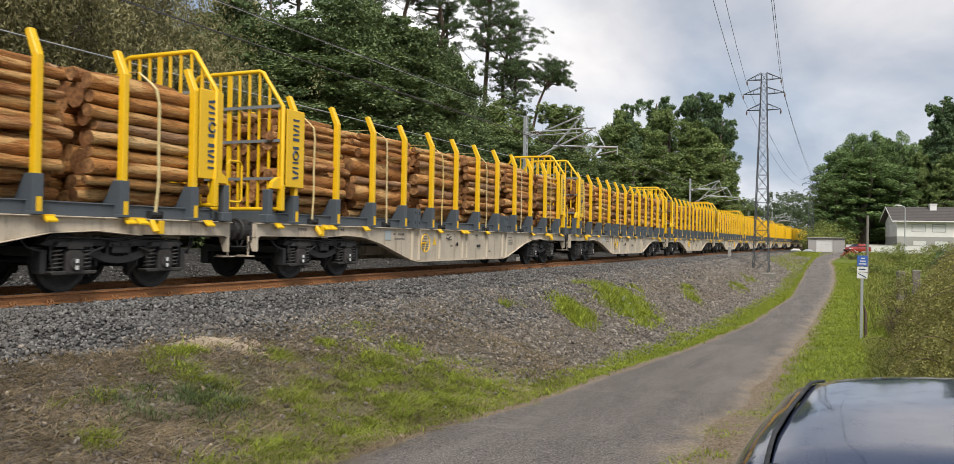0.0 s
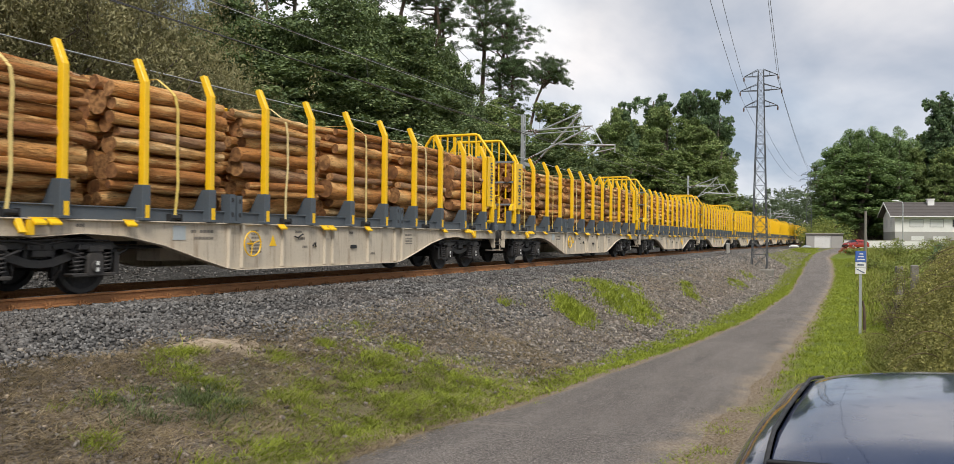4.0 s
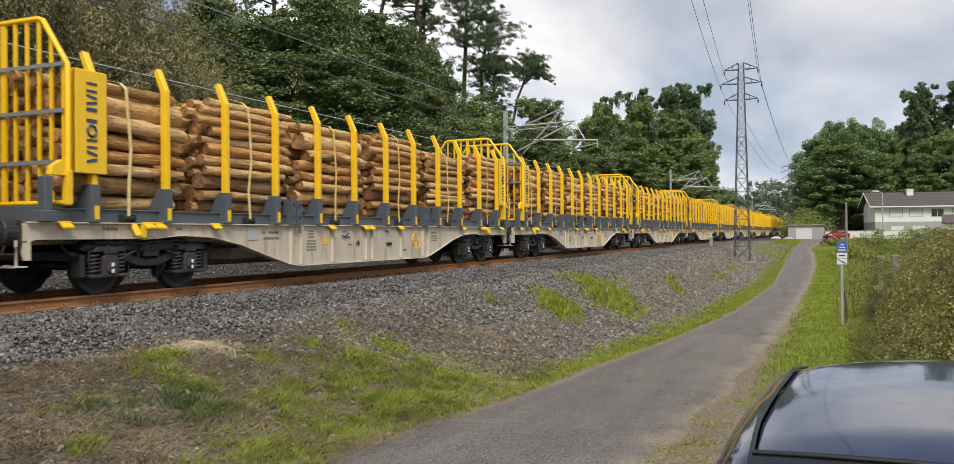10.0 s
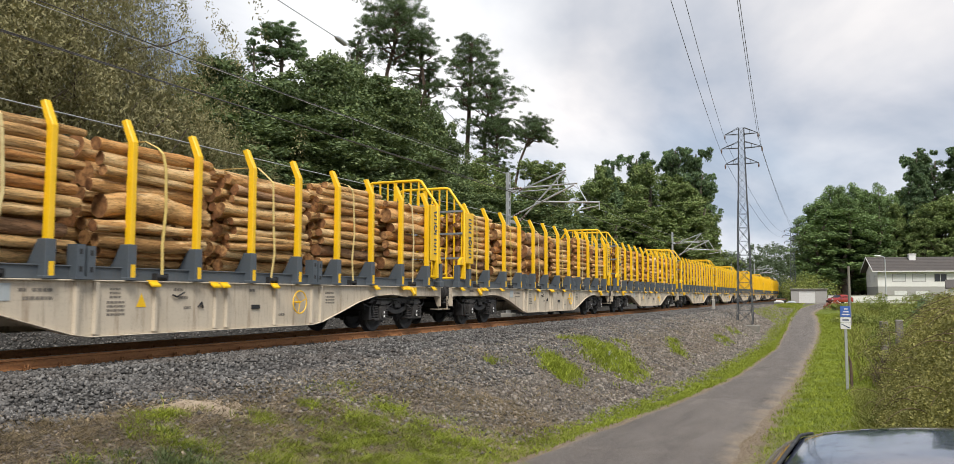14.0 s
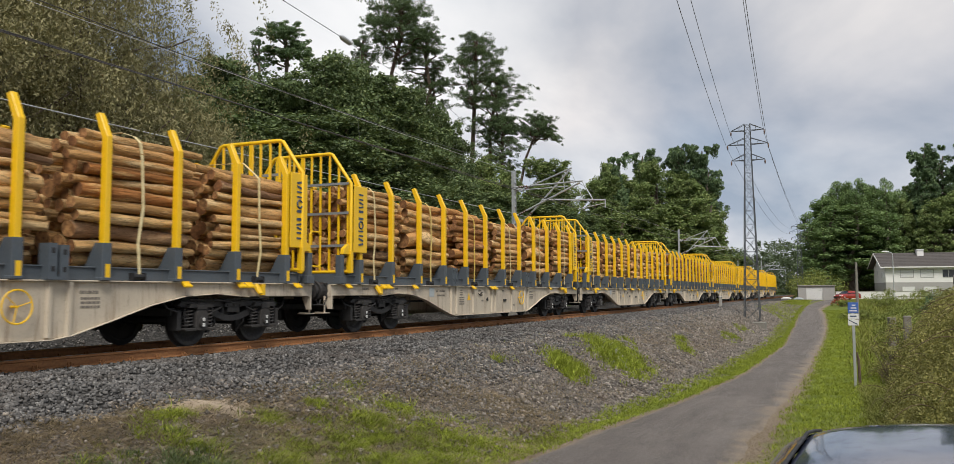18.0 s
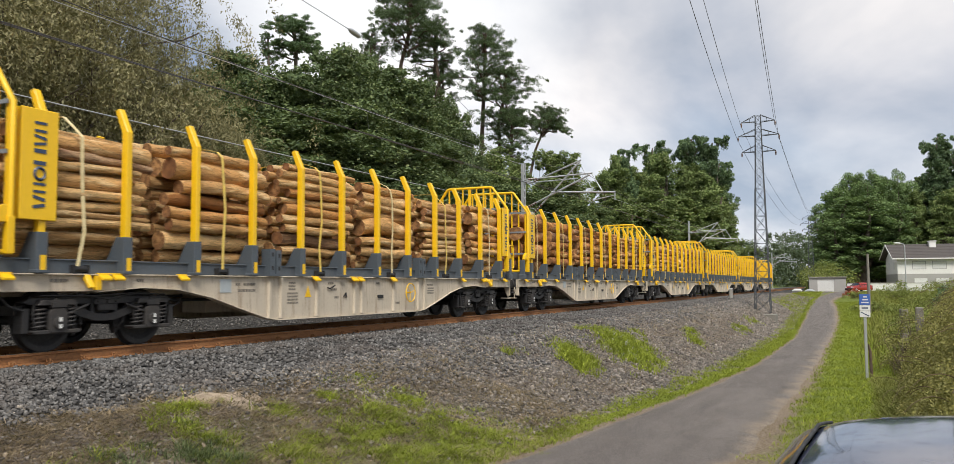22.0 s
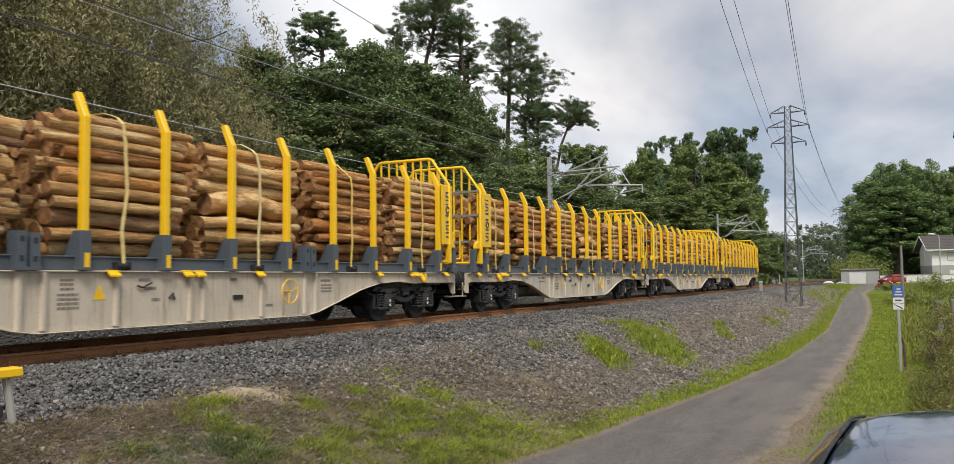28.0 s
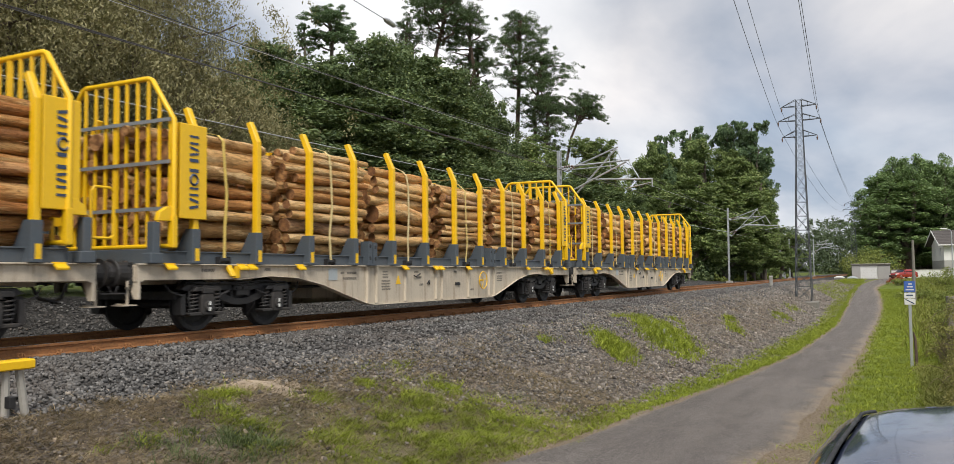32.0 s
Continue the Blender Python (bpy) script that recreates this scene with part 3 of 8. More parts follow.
def fast_mesh(name, verts, faces_per, mat, smooth=False):
    """Many equal faces (all triangles or all quads) from arrays."""
    nv, k = len(verts), faces_per.shape[1]
    me = bpy.data.meshes.new(name)
    me.vertices.add(nv)
    me.vertices.foreach_set("co", np.asarray(verts, dtype=np.float32).ravel())
    nf = len(faces_per)
    me.loops.add(nf * k)
    me.loops.foreach_set("vertex_index", faces_per.astype(np.int32).ravel())
    me.polygons.add(nf)
    me.polygons.foreach_set("loop_start", np.arange(0, nf * k, k, dtype=np.int32))
    me.polygons.foreach_set("loop_total", np.full(nf, k, dtype=np.int32))
    if smooth:
        me.polygons.foreach_set("use_smooth", np.ones(nf, dtype=bool))
    for mm in (mat if isinstance(mat, (list, tuple)) else [mat]):
        me.materials.append(mm)
    me.update(calc_edges=True)
    me.validate()
    return me


rng = np.random.default_rng(7)


# ---------- the lie of the land ----------
ROAD_X = [-60, 0, 5, 12, 28, 55, 75, 110, 140, 200, 600]
ROAD_Z = [-0.9, -1.06, -1.12, -1.4, -1.75, -2.05, -1.95, -0.8, -0.3, 0.0, 2.0]
LANE_LX = [-60, 6, 8.5, 9.3, 10.5, 14.4, 17.2, 21, 25, 30, 48, 62, 80, 95, 110, 130, 155]
LANE_LY = [-7.4, -7.42, -7.45, -7.62, -7.76, -7.97, -8.22, -8.5, -8.66, -8.86, -8.9, -8.45, -8.0, -7.65, -7.8, -8.65, -11.4]
LANE_RX = [-60, 0, 8.4, 13.2, 24, 42, 56, 73, 91, 102, 112, 124, 155]
LANE_RY = [-10.6, -10.5, -10.45, -10.58, -10.75, -10.75, -10.8, -10.7, -10.25, -9.65, -10.15, -11.5, -15.5]


def road_z(x):
    return np.interp(x, ROAD_X, ROAD_Z)


def lane_l(x):
    """The lane's edge on the track side."""
    return np.interp(x, LANE_LX, LANE_LY)


def lane_r(x):
    """The lane's edge on the field side."""
    return np.interp(x, LANE_RX, LANE_RY)


def ground_z(x, y):
    """Height of the ground: track bed, its near slope, the lane's level and the land behind the track."""
    x, y = np.asarray(x, float), np.asarray(y, float)
    zr = road_z(x)
    bed = np.full_like(zr, -0.198)
    # near side, from the sleeper ends to the lane
    foot = zr + 0.05
    crest = np.interp(x, [0, 10, 20, 60, 110, 150], [-0.42, -0.42, -0.36, -0.34, -0.34, -0.3])
    cy = np.interp(x, [0, 12, 25, 60, 110], [-3.7, -3.7, -4.0, -4.3, -4.2])
    t1 = np.clip((-1.9 - y) / (-1.9 - cy), 0, 1)
    near = bed + (crest - bed) * t1
    fy = lane_l(x) + np.interp(x, [0, 15, 40], [0.42, 0.5, 0.8])
    t2 = np.clip((cy - y) / (cy - fy), 0, 1)
    t2 = t2 * t2 * (3 - 2 * t2) * 0.55 + t2 * 0.45
    near = np.where(y < cy, crest + (foot - crest) * t2, near)
    near = np.where(y < fy, foot + (zr - foot) * np.clip((fy - y) / 0.35, 0, 1), near)
    t3 = np.clip((-10.9 - y) / 3.0, 0, 1)
    near = np.where(y < -10.9, zr + (0.12 + 0.12 * np.clip((8 - x) / 3, 0, 1)) * np.clip(t3 * np.where(x < 8, 3, 1), 0, 1) + np.clip((-14 - y) / 60, 0, 1) * (0.4 - zr), near)
    # far side
    t4 = np.clip((y - 1.9) / 2.3, 0, 1)
    farz = bed - 0.05 * t4
    t5 = np.clip((y - 3.4) / 2.6, 0, 1)
    farz = np.where(y > 3.4, -0.25 + 0.75 * t5 * np.interp(x, [0, 60, 100], [1, 0.8, 0.2]), farz)
    z = np.where(y > 0, farz, near)
    hill = np.clip((np.abs(x - 40) - 160) / 300, 0, 1)
    z = z + hill * 2.0 * (np.abs(y) > 12) + np.clip((y - 30) / 200, 0, 1) * 14
    return z


def rough_z(x, y):
    """The same with the small unevenness of the soil."""
    z = float(ground_z(x, y))
    if abs(y) < 1.5 or lane_r(x) - 0.3 < y < lane_l(x) + 0.1:
        return z
    k = min(1.0, (abs(y) - 1.5) / 1.5, (y - lane_l(x)) * 2.5) if y > lane_l(x) else 0.7
    return z + k * (0.10 * noise.noise((x * 0.7, y * 0.7, 0)) + 0.045 * noise.noise((x * 2.3, y * 2.3, 4)))


xs = np.concatenate([np.linspace(-3000, -80, 10), np.linspace(-60, -4, 20), np.arange(-3.5, 40, 0.25), np.arange(40, 90, 0.8), np.arange(91, 230, 4), np.linspace(240, 600, 12), np.linspace(800, 4000, 8)])
ys = np.concatenate([np.linspace(-3000, -120, 8), np.linspace(-100, -22, 12), np.arange(-20, -8, 0.4), np.arange(-8, 5, 0.2), np.arange(5, 24, 1.0), np.linspace(26, 120, 12), np.linspace(200, 3000, 6)])
gv = np.array([(x, y, rough_z(x, y) if -4 < x < 90 and -20 < y < 24 else float(ground_z(x, y))) for x in xs for y in ys], dtype=np.float32)
nx, ny = len(xs), len(ys)
ii, jj = np.meshgrid(np.arange(nx - 1), np.arange(ny - 1), indexing="ij")
q = (ii * ny + jj).ravel()
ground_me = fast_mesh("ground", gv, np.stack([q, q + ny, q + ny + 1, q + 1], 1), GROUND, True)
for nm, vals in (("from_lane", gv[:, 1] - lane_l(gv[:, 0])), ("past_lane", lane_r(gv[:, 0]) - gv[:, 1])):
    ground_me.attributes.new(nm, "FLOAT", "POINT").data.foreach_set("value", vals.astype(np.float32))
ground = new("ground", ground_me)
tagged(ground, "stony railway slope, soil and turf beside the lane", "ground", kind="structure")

# the lane, a strip laid just over the soil
rx = np.concatenate([np.arange(-60, 60, 0.5), np.arange(60, 156, 1.5)])
verts, cols, inset = [], 13, []
for x in rx:
    l = float(lane_l(x)) + 0.09 * noise.noise((x * 0.6, 1, 0)) + 0.05 * noise.noise((x * 2.1, 3, 0))
    r = float(lane_r(x)) + 0.12 * noise.noise((x * 0.6, 7, 0)) + 0.07 * noise.noise((x * 2.1, 9, 0))
    for k in range(cols):
        u = k / (cols - 1)
        u = 0.5 + (u - 0.5) * (1.35 - 0.35 * abs(2 * u - 1))
        y = l + (r - l) * u
        edge = 1 - (2 * u - 1) ** 6
        inset.append((l - y, y - r))
        verts.append((x, y, float(road_z(x)) - 0.02 + 0.06 * edge + 0.015 * noise.noise((x * 0.5, y * 0.8, 2))))
n = len(rx)
ii, jj = np.meshgrid(np.arange(n - 1), np.arange(cols - 1), indexing="ij")
q = (ii * cols + jj).ravel()
road_me = fast_mesh("road", np.array(verts), np.stack([q, q + 1, q + cols + 1, q + cols], 1), ASPHALT, True)
inset = np.array(inset, dtype=np.float32)
for k, nm in enumerate(("from_left", "from_right")):
    road_me.attributes.new(nm, "FLOAT", "POINT").data.foreach_set("value", inset[:, k].copy())
road = new("road", road_me)
tagged(road, "narrow worn asphalt lane with crumbling sandy edges", "road", kind="structure")


# ---------- track ----------
def rail(y, name):
    ob = thing(name, "rusty steel rail on its sleepers", "rail", kind="structure")
    prof = [(-0.075, -0.172), (0.075, -0.172), (0.075, -0.160), (0.012, -0.140), (0.009, -0.045), (0.036, -0.034), (0.036, -0.004), (0.028, 0.0), (-0.028, 0.0), (-0.036, -0.004), (-0.036, -0.034), (-0.009, -0.045), (-0.012, -0.140), (-0.075, -0.160)]
    s = Shape()
    for a, b in ((-60, 20), (20, 90), (90, 300)):
        s.prism([(py + y, pz) for py, pz in prof], 0, a, b)
    part("rail_body", s, RUST, ob)
    part("rail_running_face", Shape().box((-60, y - 0.026, 0.0005), (300, y + 0.026, 0.0025)), RAIL_TOP, ob, "worn bright running face")
    return ob


rail(-0.868, "rail_near")
rail(0.868, "rail_far")

sleeper_me = Shape().prism([(-1.3, -0.40), (1.3, -0.40), (1.27, -0.19), (0.6, -0.185), (0.5, -0.215), (-0.5, -0.215), (-0.6, -0.185), (-1.27, -0.19)], 0, -0.14, 0.14).mesh("sleeper", CONCRETE, bevel=0.012)
clip = Shape()
for sx in (-1, 1):
    clip.box((-0.055, sx * 0.06 - 0.05, -0.185), (0.055, sx * 0.06 + 0.09 * sx, -0.150) if sx > 0 else (0.055, -0.06 + 0.05, -0.150))
    clip.tube([(-0.05, sx * 0.11, -0.15), (-0.04, sx * 0.07, -0.105), (0.04, sx * 0.07, -0.105), (0.05, sx * 0.11, -0.15)], 0.013, 6)
    clip.tube([(0, sx * 0.105, -0.16), (0, sx * 0.105, -0.09)], 0.017, 6)
clip_me = clip.mesh("rail_clip", RUST)
for k in range(150):
    x = 2.0 + 0.6 * k
    if x > 80:
        break
    sl = thing("sleeper", "concrete sleeper half buried in ballast", "sleeper", pose(x, 0, 0), "sleepers of the track")
    part("sleeper_block", sleeper_me, None, sl)
    for y in (-0.868, 0.868):
        part("rail_clip", clip_me, None, sl, m=pose(0, y, 0))


# ---------- loose stones ----------
def stones(name, label, centres, sizes, mat):
    """Small crushed stones, each an uneven block with broken corners."""
    base = np.array([(x, y, z) for z in (-0.62, 0.62) for x, y in ((-0.75, -0.75), (0.75, -0.75), (0.75, 0.75), (-0.75, 0.75))], float)
    tri = np.array([(0, 2, 1), (0, 3, 2), (4, 5, 6), (4, 6, 7), (0, 1, 5), (0, 5, 4), (1, 2, 6), (1, 6, 5), (2, 3, 7), (2, 7, 6), (3, 0, 4), (3, 4, 7)])
    n = len(centres)
    v = base[None] * (1 + rng.uniform(-0.55, 0.40, (n, 8, 3)))
    v *= rng.uniform(0.55, 1.0, (n, 1, 3))
    a, b = rng.uniform(0, 6.28, n), rng.uniform(-0.9, 0.9, n)
    ca, sa, cb, sb = np.cos(a), np.sin(a), np.cos(b), np.sin(b)
    x, y, z = v[..., 0], v[..., 1], v[..., 2]
    y, z = y * cb[:, None] - z * sb[:, None], y * sb[:, None] + z * cb[:, None]
    x, y = x * ca[:, None] - y * sa[:, None], x * sa[:, None] + y * ca[:, None]
    v = np.stack([x, y, z], -1) * np.asarray(sizes)[:, None, None] + np.asarray(centres)[:, None, :]
    f = (tri[None] + (np.arange(n) * 8)[:, None, None]).reshape(-1, 3)
    ob = new(name, fast_mesh(name, v.reshape(-1, 3), f, mat))
    return tagged(ob, label, "gravel", kind="stuff")


def scatter(n, x0, x1, y0, y1, bias=1.6):
    """Points denser towards the near end of the stretch."""
    x = x0 + (x1 - x0) * rng.random(n) ** bias
    return x, rng.uniform(y0, y1, n)


px, py = scatter(70000, 4.5, 100, -5.6, -0.98, 2.3)
keep = rng.random(len(px)) < np.interp(py - np.interp(px, [6.5, 9.5, 13, 17, 30], [-4.1, -4.5, -5.6, -5.9, -5.2]), [0.0, 0.5, 1.3], [0.0, 0.75, 1.0])
px, py = px[keep], py[keep]
pz = np.array([rough_z(a, b) for a, b in zip(px, py)]) + rng.uniform(-0.006, 0.030, len(px))
stones("ballast", "grey crushed-stone ballast beside the rail", np.stack([px, py, pz], 1), rng.uniform(0.019, 0.041, len(px)) * np.interp(px, [5, 40, 100], [1, 1.4, 2.8]), STONE)
px, py = scatter(15000, 5.5, 50, -0.76, 5.6)
pz = ground_z(px, py) + rng.uniform(-0.01, 0.02, len(px)) + np.where(np.abs(py) > 1.6, 0.02, -0.015)
stones("ballast_behind", "grey ballast between and behind the rails", np.stack([px, py, pz], 1), rng.uniform(0.024, 0.045, len(px)), STONE)
px, py = scatter(64000, 5, 110, -8.2, -3.4, 2.0)
keep = (py > lane_l(px) + 0.35) & (rng.random(len(px)) < np.interp(px + (py + 5) * 1.2, [5, 9.0, 12.5, 30], [0.05, 0.12, 1.0, 1.0]))
px, py = px[keep], py[keep]
pz = np.array([rough_z(a, b) for a, b in zip(px, py)]) + rng.uniform(-0.008, 0.02, len(px))
stones("slope_gravel", "brown-grey gravel on the railway slope", np.stack([px, py, pz], 1), rng.uniform(0.016, 0.046, len(px)) * np.interp(px, [5, 20, 75, 110], [0.9, 1.15, 2.2, 3.0]), SLOPE_STONE)


# ---------- the timber train ----------
PITCH, MID, STEP = 19.84, 9.2, 1.54          # wagon pitch, wagon centre and stanchion spacing
POSTS = [(k + 0.5) * STEP for k in range(12)]
WHEEL_R = 0.46


def wheelset_mesh():
    s = Shape()
    for sy in (-1, 1):
        prof = [(-0.065, 0.0), (-0.065, 0.10), (-0.03, 0.16), (-0.015, 0.30), (-0.055, 0.38), (-0.06, 0.44), (-0.055, WHEEL_R), (0.045, WHEEL_R + 0.004), (0.05, WHEEL_R + 0.028), (0.075, WHEEL_R + 0.026), (0.08, 0.39), (0.03, 0.36), (0.02, 0.18), (0.09, 0.11), (0.09, 0.0)]
        s.lathe([(-y if sy > 0 else y, r) for y, r in (prof if sy < 0 else prof[::-1])], (0, sy * 0.85, 0), 28)
    s.tube([(0, -1.08, 0), (0, 1.08, 0)], 0.075, 12)
    for sy in (-1, 1):
        for k in range(3):
            a = k * 2.094
            s.box((math.cos(a) * 0.05 - 0.012, sy * 1.085 - 0.012, math.sin(a) * 0.05 - 0.012), (math.cos(a) * 0.05 + 0.012, sy * 1.085 + 0.012, math.sin(a) * 0.05 + 0.012))
    return s.mesh("wheelset", BLACKISH, smooth=False)


def build_bogie(wagon, x):
    """A two-axle bogie with coil springs over the axle boxes, as a part of its wagon."""
    s = Shape()
    for sy in (-1, 1):
        y0, y1 = sorted((sy * 0.92, sy * 1.10))
        s.prism([(-1.42, 0.74), (-1.30, 0.82), (1.30, 0.82), (1.42, 0.74), (1.30, 0.71), (-1.30, 0.71)], 1, y0, y1)
        s.prism([(-0.62, 0.75), (-0.42, 0.64), (-0.18, 0.565), (0, 0.55), (0.18, 0.565), (0.42, 0.64), (0.62, 0.75), (0.80, 0.70), (0.50, 0.53), (0.22, 0.445), (0, 0.43), (-0.22, 0.445), (-0.50, 0.53), (-0.80, 0.70)], 1, y0 - 0.01, y1 + 0.01)
        for x0 in (-0.22, 0.22):
            s.box((x0 - 0.03, y0, 0.55), (x0 + 0.03, y1, 0.73))
        s.tube([(-0.55, sy * 1.14, 0.86), (0.0, sy * 1.16, 0.78), (0.55, sy * 1.14, 0.86)], 0.02, 6)
        s.box((-0.16, sy * 1.0 - 0.15, 0.60), (0.16, sy * 1.0 + 0.15, 0.70))
        s.prism([(-0.30, 0.70), (-0.16, 0.86), (0.16, 0.86), (0.30, 0.70)], 1, sy * 1.0 - 0.12, sy * 1.0 + 0.12)
        for sx in (-1, 1):
            s.box((sx * 1.38 - 0.05, y0 - 0.02, 0.30), (sx * 1.38 + 0.05, y1 + 0.02, 0.66))
            s.tube([(sx * 0.35, sy * 1.16, 0.70), (sx * 0.78, sy * 1.16, 0.55)], 0.022, 6)
    s.box((-0.35, -1.0, 0.46), (0.35, 1.0, 0.78))
    for sx in (-1, 1):
        s.box((sx * 1.42 - 0.06, -1.0, 0.56), (sx * 1.42 + 0.06, 1.0, 0.70))
        s.tube([(sx * 0.42, -0.86, 0.40), (sx * 0.42, 0.86, 0.40)], 0.045, 8)
        for sy in (-1, 1):
            s.box((sx * 0.40 - 0.05, sy * 0.86 - 0.06, 0.26), (sx * 0.40 + 0.05, sy * 0.86 + 0.06, 0.58))
    for sy in (-1, 1):
        ya = sy * 1.12
        for sx in (-1, 1):
            # spring hood, friction damper and the links beside each axle box
            s.prism([(sx * 0.58, 0.70), (sx * 0.62, 0.78), (sx * 1.18, 0.78), (sx * 1.24, 0.70)], 1, *sorted((sy * 0.96, sy * 1.20)))
            s.box((sx * 0.9 - 0.13, min(ya, ya + sy * 0.10), 0.665), (sx * 0.9 + 0.13, max(ya, ya + sy * 0.10), 0.75))
            s.tube([(sx * 0.9 - 0.05, ya + sy * 0.06, 0.66), (sx * 0.9 - 0.05, ya + sy * 0.06, 0.80)], 0.025, 7)
            s.tube([(sx * 1.22, ya, 0.34), (sx * 1.27, ya, 0.56), (sx * 1.25, ya, 0.72)], 0.02, 6)
            s.tube([(sx * 0.60, ya, 0.34), (sx * 0.56, ya, 0.52), (sx * 0.58, ya, 0.72)], 0.02, 6)
            # brake hangers and the rod along the frame
            s.tube([(sx * 0.44, sy * 1.05, 0.66), (sx * 0.40, sy * 1.05, 0.40), (sx * 0.36, sy * 0.95, 0.30)], 0.022, 6)
            s.box((sx * 0.40 - 0.03, sy * 0.86 - 0.05, 0.22), (sx * 0.40 + 0.03, sy * 0.86 + 0.05, 0.30))
            s.tube([(sx * 1.40, ya, 0.62), (sx * 1.62, ya - sy * 0.05, 0.70), (sx * 1.72, ya - sy * 0.1, 0.84)], 0.017, 6)
        s.tube([(-1.2, ya + sy * 0.05, 0.845), (-0.3, ya + sy * 0.06, 0.83), (0.4, ya + sy * 0.06, 0.865), (1.2, ya + sy * 0.04, 0.84)], 0.014, 6)
        s.box((-0.24, sy * 1.13 - 0.03, 0.70), (0.24, sy * 1.13 + 0.03, 0.78))
        for bx in (-0.17, 0, 0.17):
            s.tube([(bx, sy * 1.14, 0.74), (bx, sy * 1.185, 0.74)], 0.022, 6)
    bogie = part("bogie", s, BLACKISH, wagon, "grimy black two-axle bogie", bevel=0.012, m=pose(x, 0, 0))
    box = Shape()
    box.prism([(-0.15, 0.34), (-0.12, 0.29), (0.12, 0.29), (0.15, 0.34), (0.15, 0.60), (0.10, 0.66), (-0.10, 0.66), (-0.15, 0.60)], 1, -1.21, -0.98)
    box.prism([(-0.42, 0.33), (-0.38, 0.28), (0.38, 0.28), (0.42, 0.33), (0.36, 0.34), (-0.36, 0.34)], 1, -1.19, -0.98)
    box.tube([(0, -1.24, 0.44), (0, -1.10, 0.44)], 0.10, 12)
    box_me = box.mesh("axle_box", DUSTY, bevel=0.012)
    mark_me = Shape().box((-0.022, -1.252, 0.36), (0.022, -1.241, 0.42)).mesh("white_check_mark", WHITE_MARK)
    coil = Shape()
    pts = [(0.088 * math.cos(a * 0.7), -1.09 + 0.088 * math.sin(a * 0.7), 0.35 + 0.33 * a / 48) for a in range(49)]
    coil.tube(pts, 0.018, 5)
    coil.tube([(0, -1.09, 0.36), (0, -1.09, 0.62)], 0.035, 8)
    coil_me = coil.mesh("coil_spring", SPRING, smooth=True)
    flip = pose(0, 0, 0, 0, 0, 180)
    for sx in (-0.9, 0.9):
        for m in (Matrix.Identity(4), flip):
            part("axle_box", box_me, None, bogie, m=pose(sx, 0, 0) @ m)
            for up in (0.0, 0.10):
                part("white_check_mark", mark_me, None, bogie, m=pose(sx, 0, up) @ m)
            for dx in (-0.255, 0.255):
                part("coil_spring", coil_me, None, bogie, m=pose(sx, 0, 0) @ m @ pose(dx, 0, 0))
    for sx in (-0.9, 0.9):
        part("wheelset", WHEELSET, None, bogie, "dark worn wheels on their axle", m=pose(sx, 0, WHEEL_R))
    return bogie


WHEELSET = wheelset_mesh()


def logo_shapes():
    """The printed mark as a row of plain blocks, bars and a ring."""
    s = Shape()
    z, w = 0.0, 0.20
    for k, h in enumerate((0.20, 0.15, 0.19, 0.24, 0.17, 0.16)):
        if k == 2:
            s.ring((w * 0.5, -0.002, z + h * 0.5), (0, 1, 0), w * 0.42, 0.022, 16, 4)
        elif k % 2 == 0:
            s.prism([(0, z), (w, z + h * 0.18), (w, z + h * 0.42), (0, z + h * 0.24)], 1, -0.004, 0)
            s.prism([(0, z + h * 0.76), (w, z + h * 0.52), (w, z + h * 0.76), (0, z + h)], 1, -0.004, 0)
        else:
            s.prism([(0, z), (w, z), (w, z + h * 0.24), (0, z + h * 0.24)], 1, -0.004, 0)
            s.prism([(0, z + h * 0.72), (w, z + h * 0.72), (w, z + h * 0.96), (0, z + h * 0.96)], 1, -0.004, 0)
        z += h + 0.03
    return s.mesh("printed_mark", LOGO)


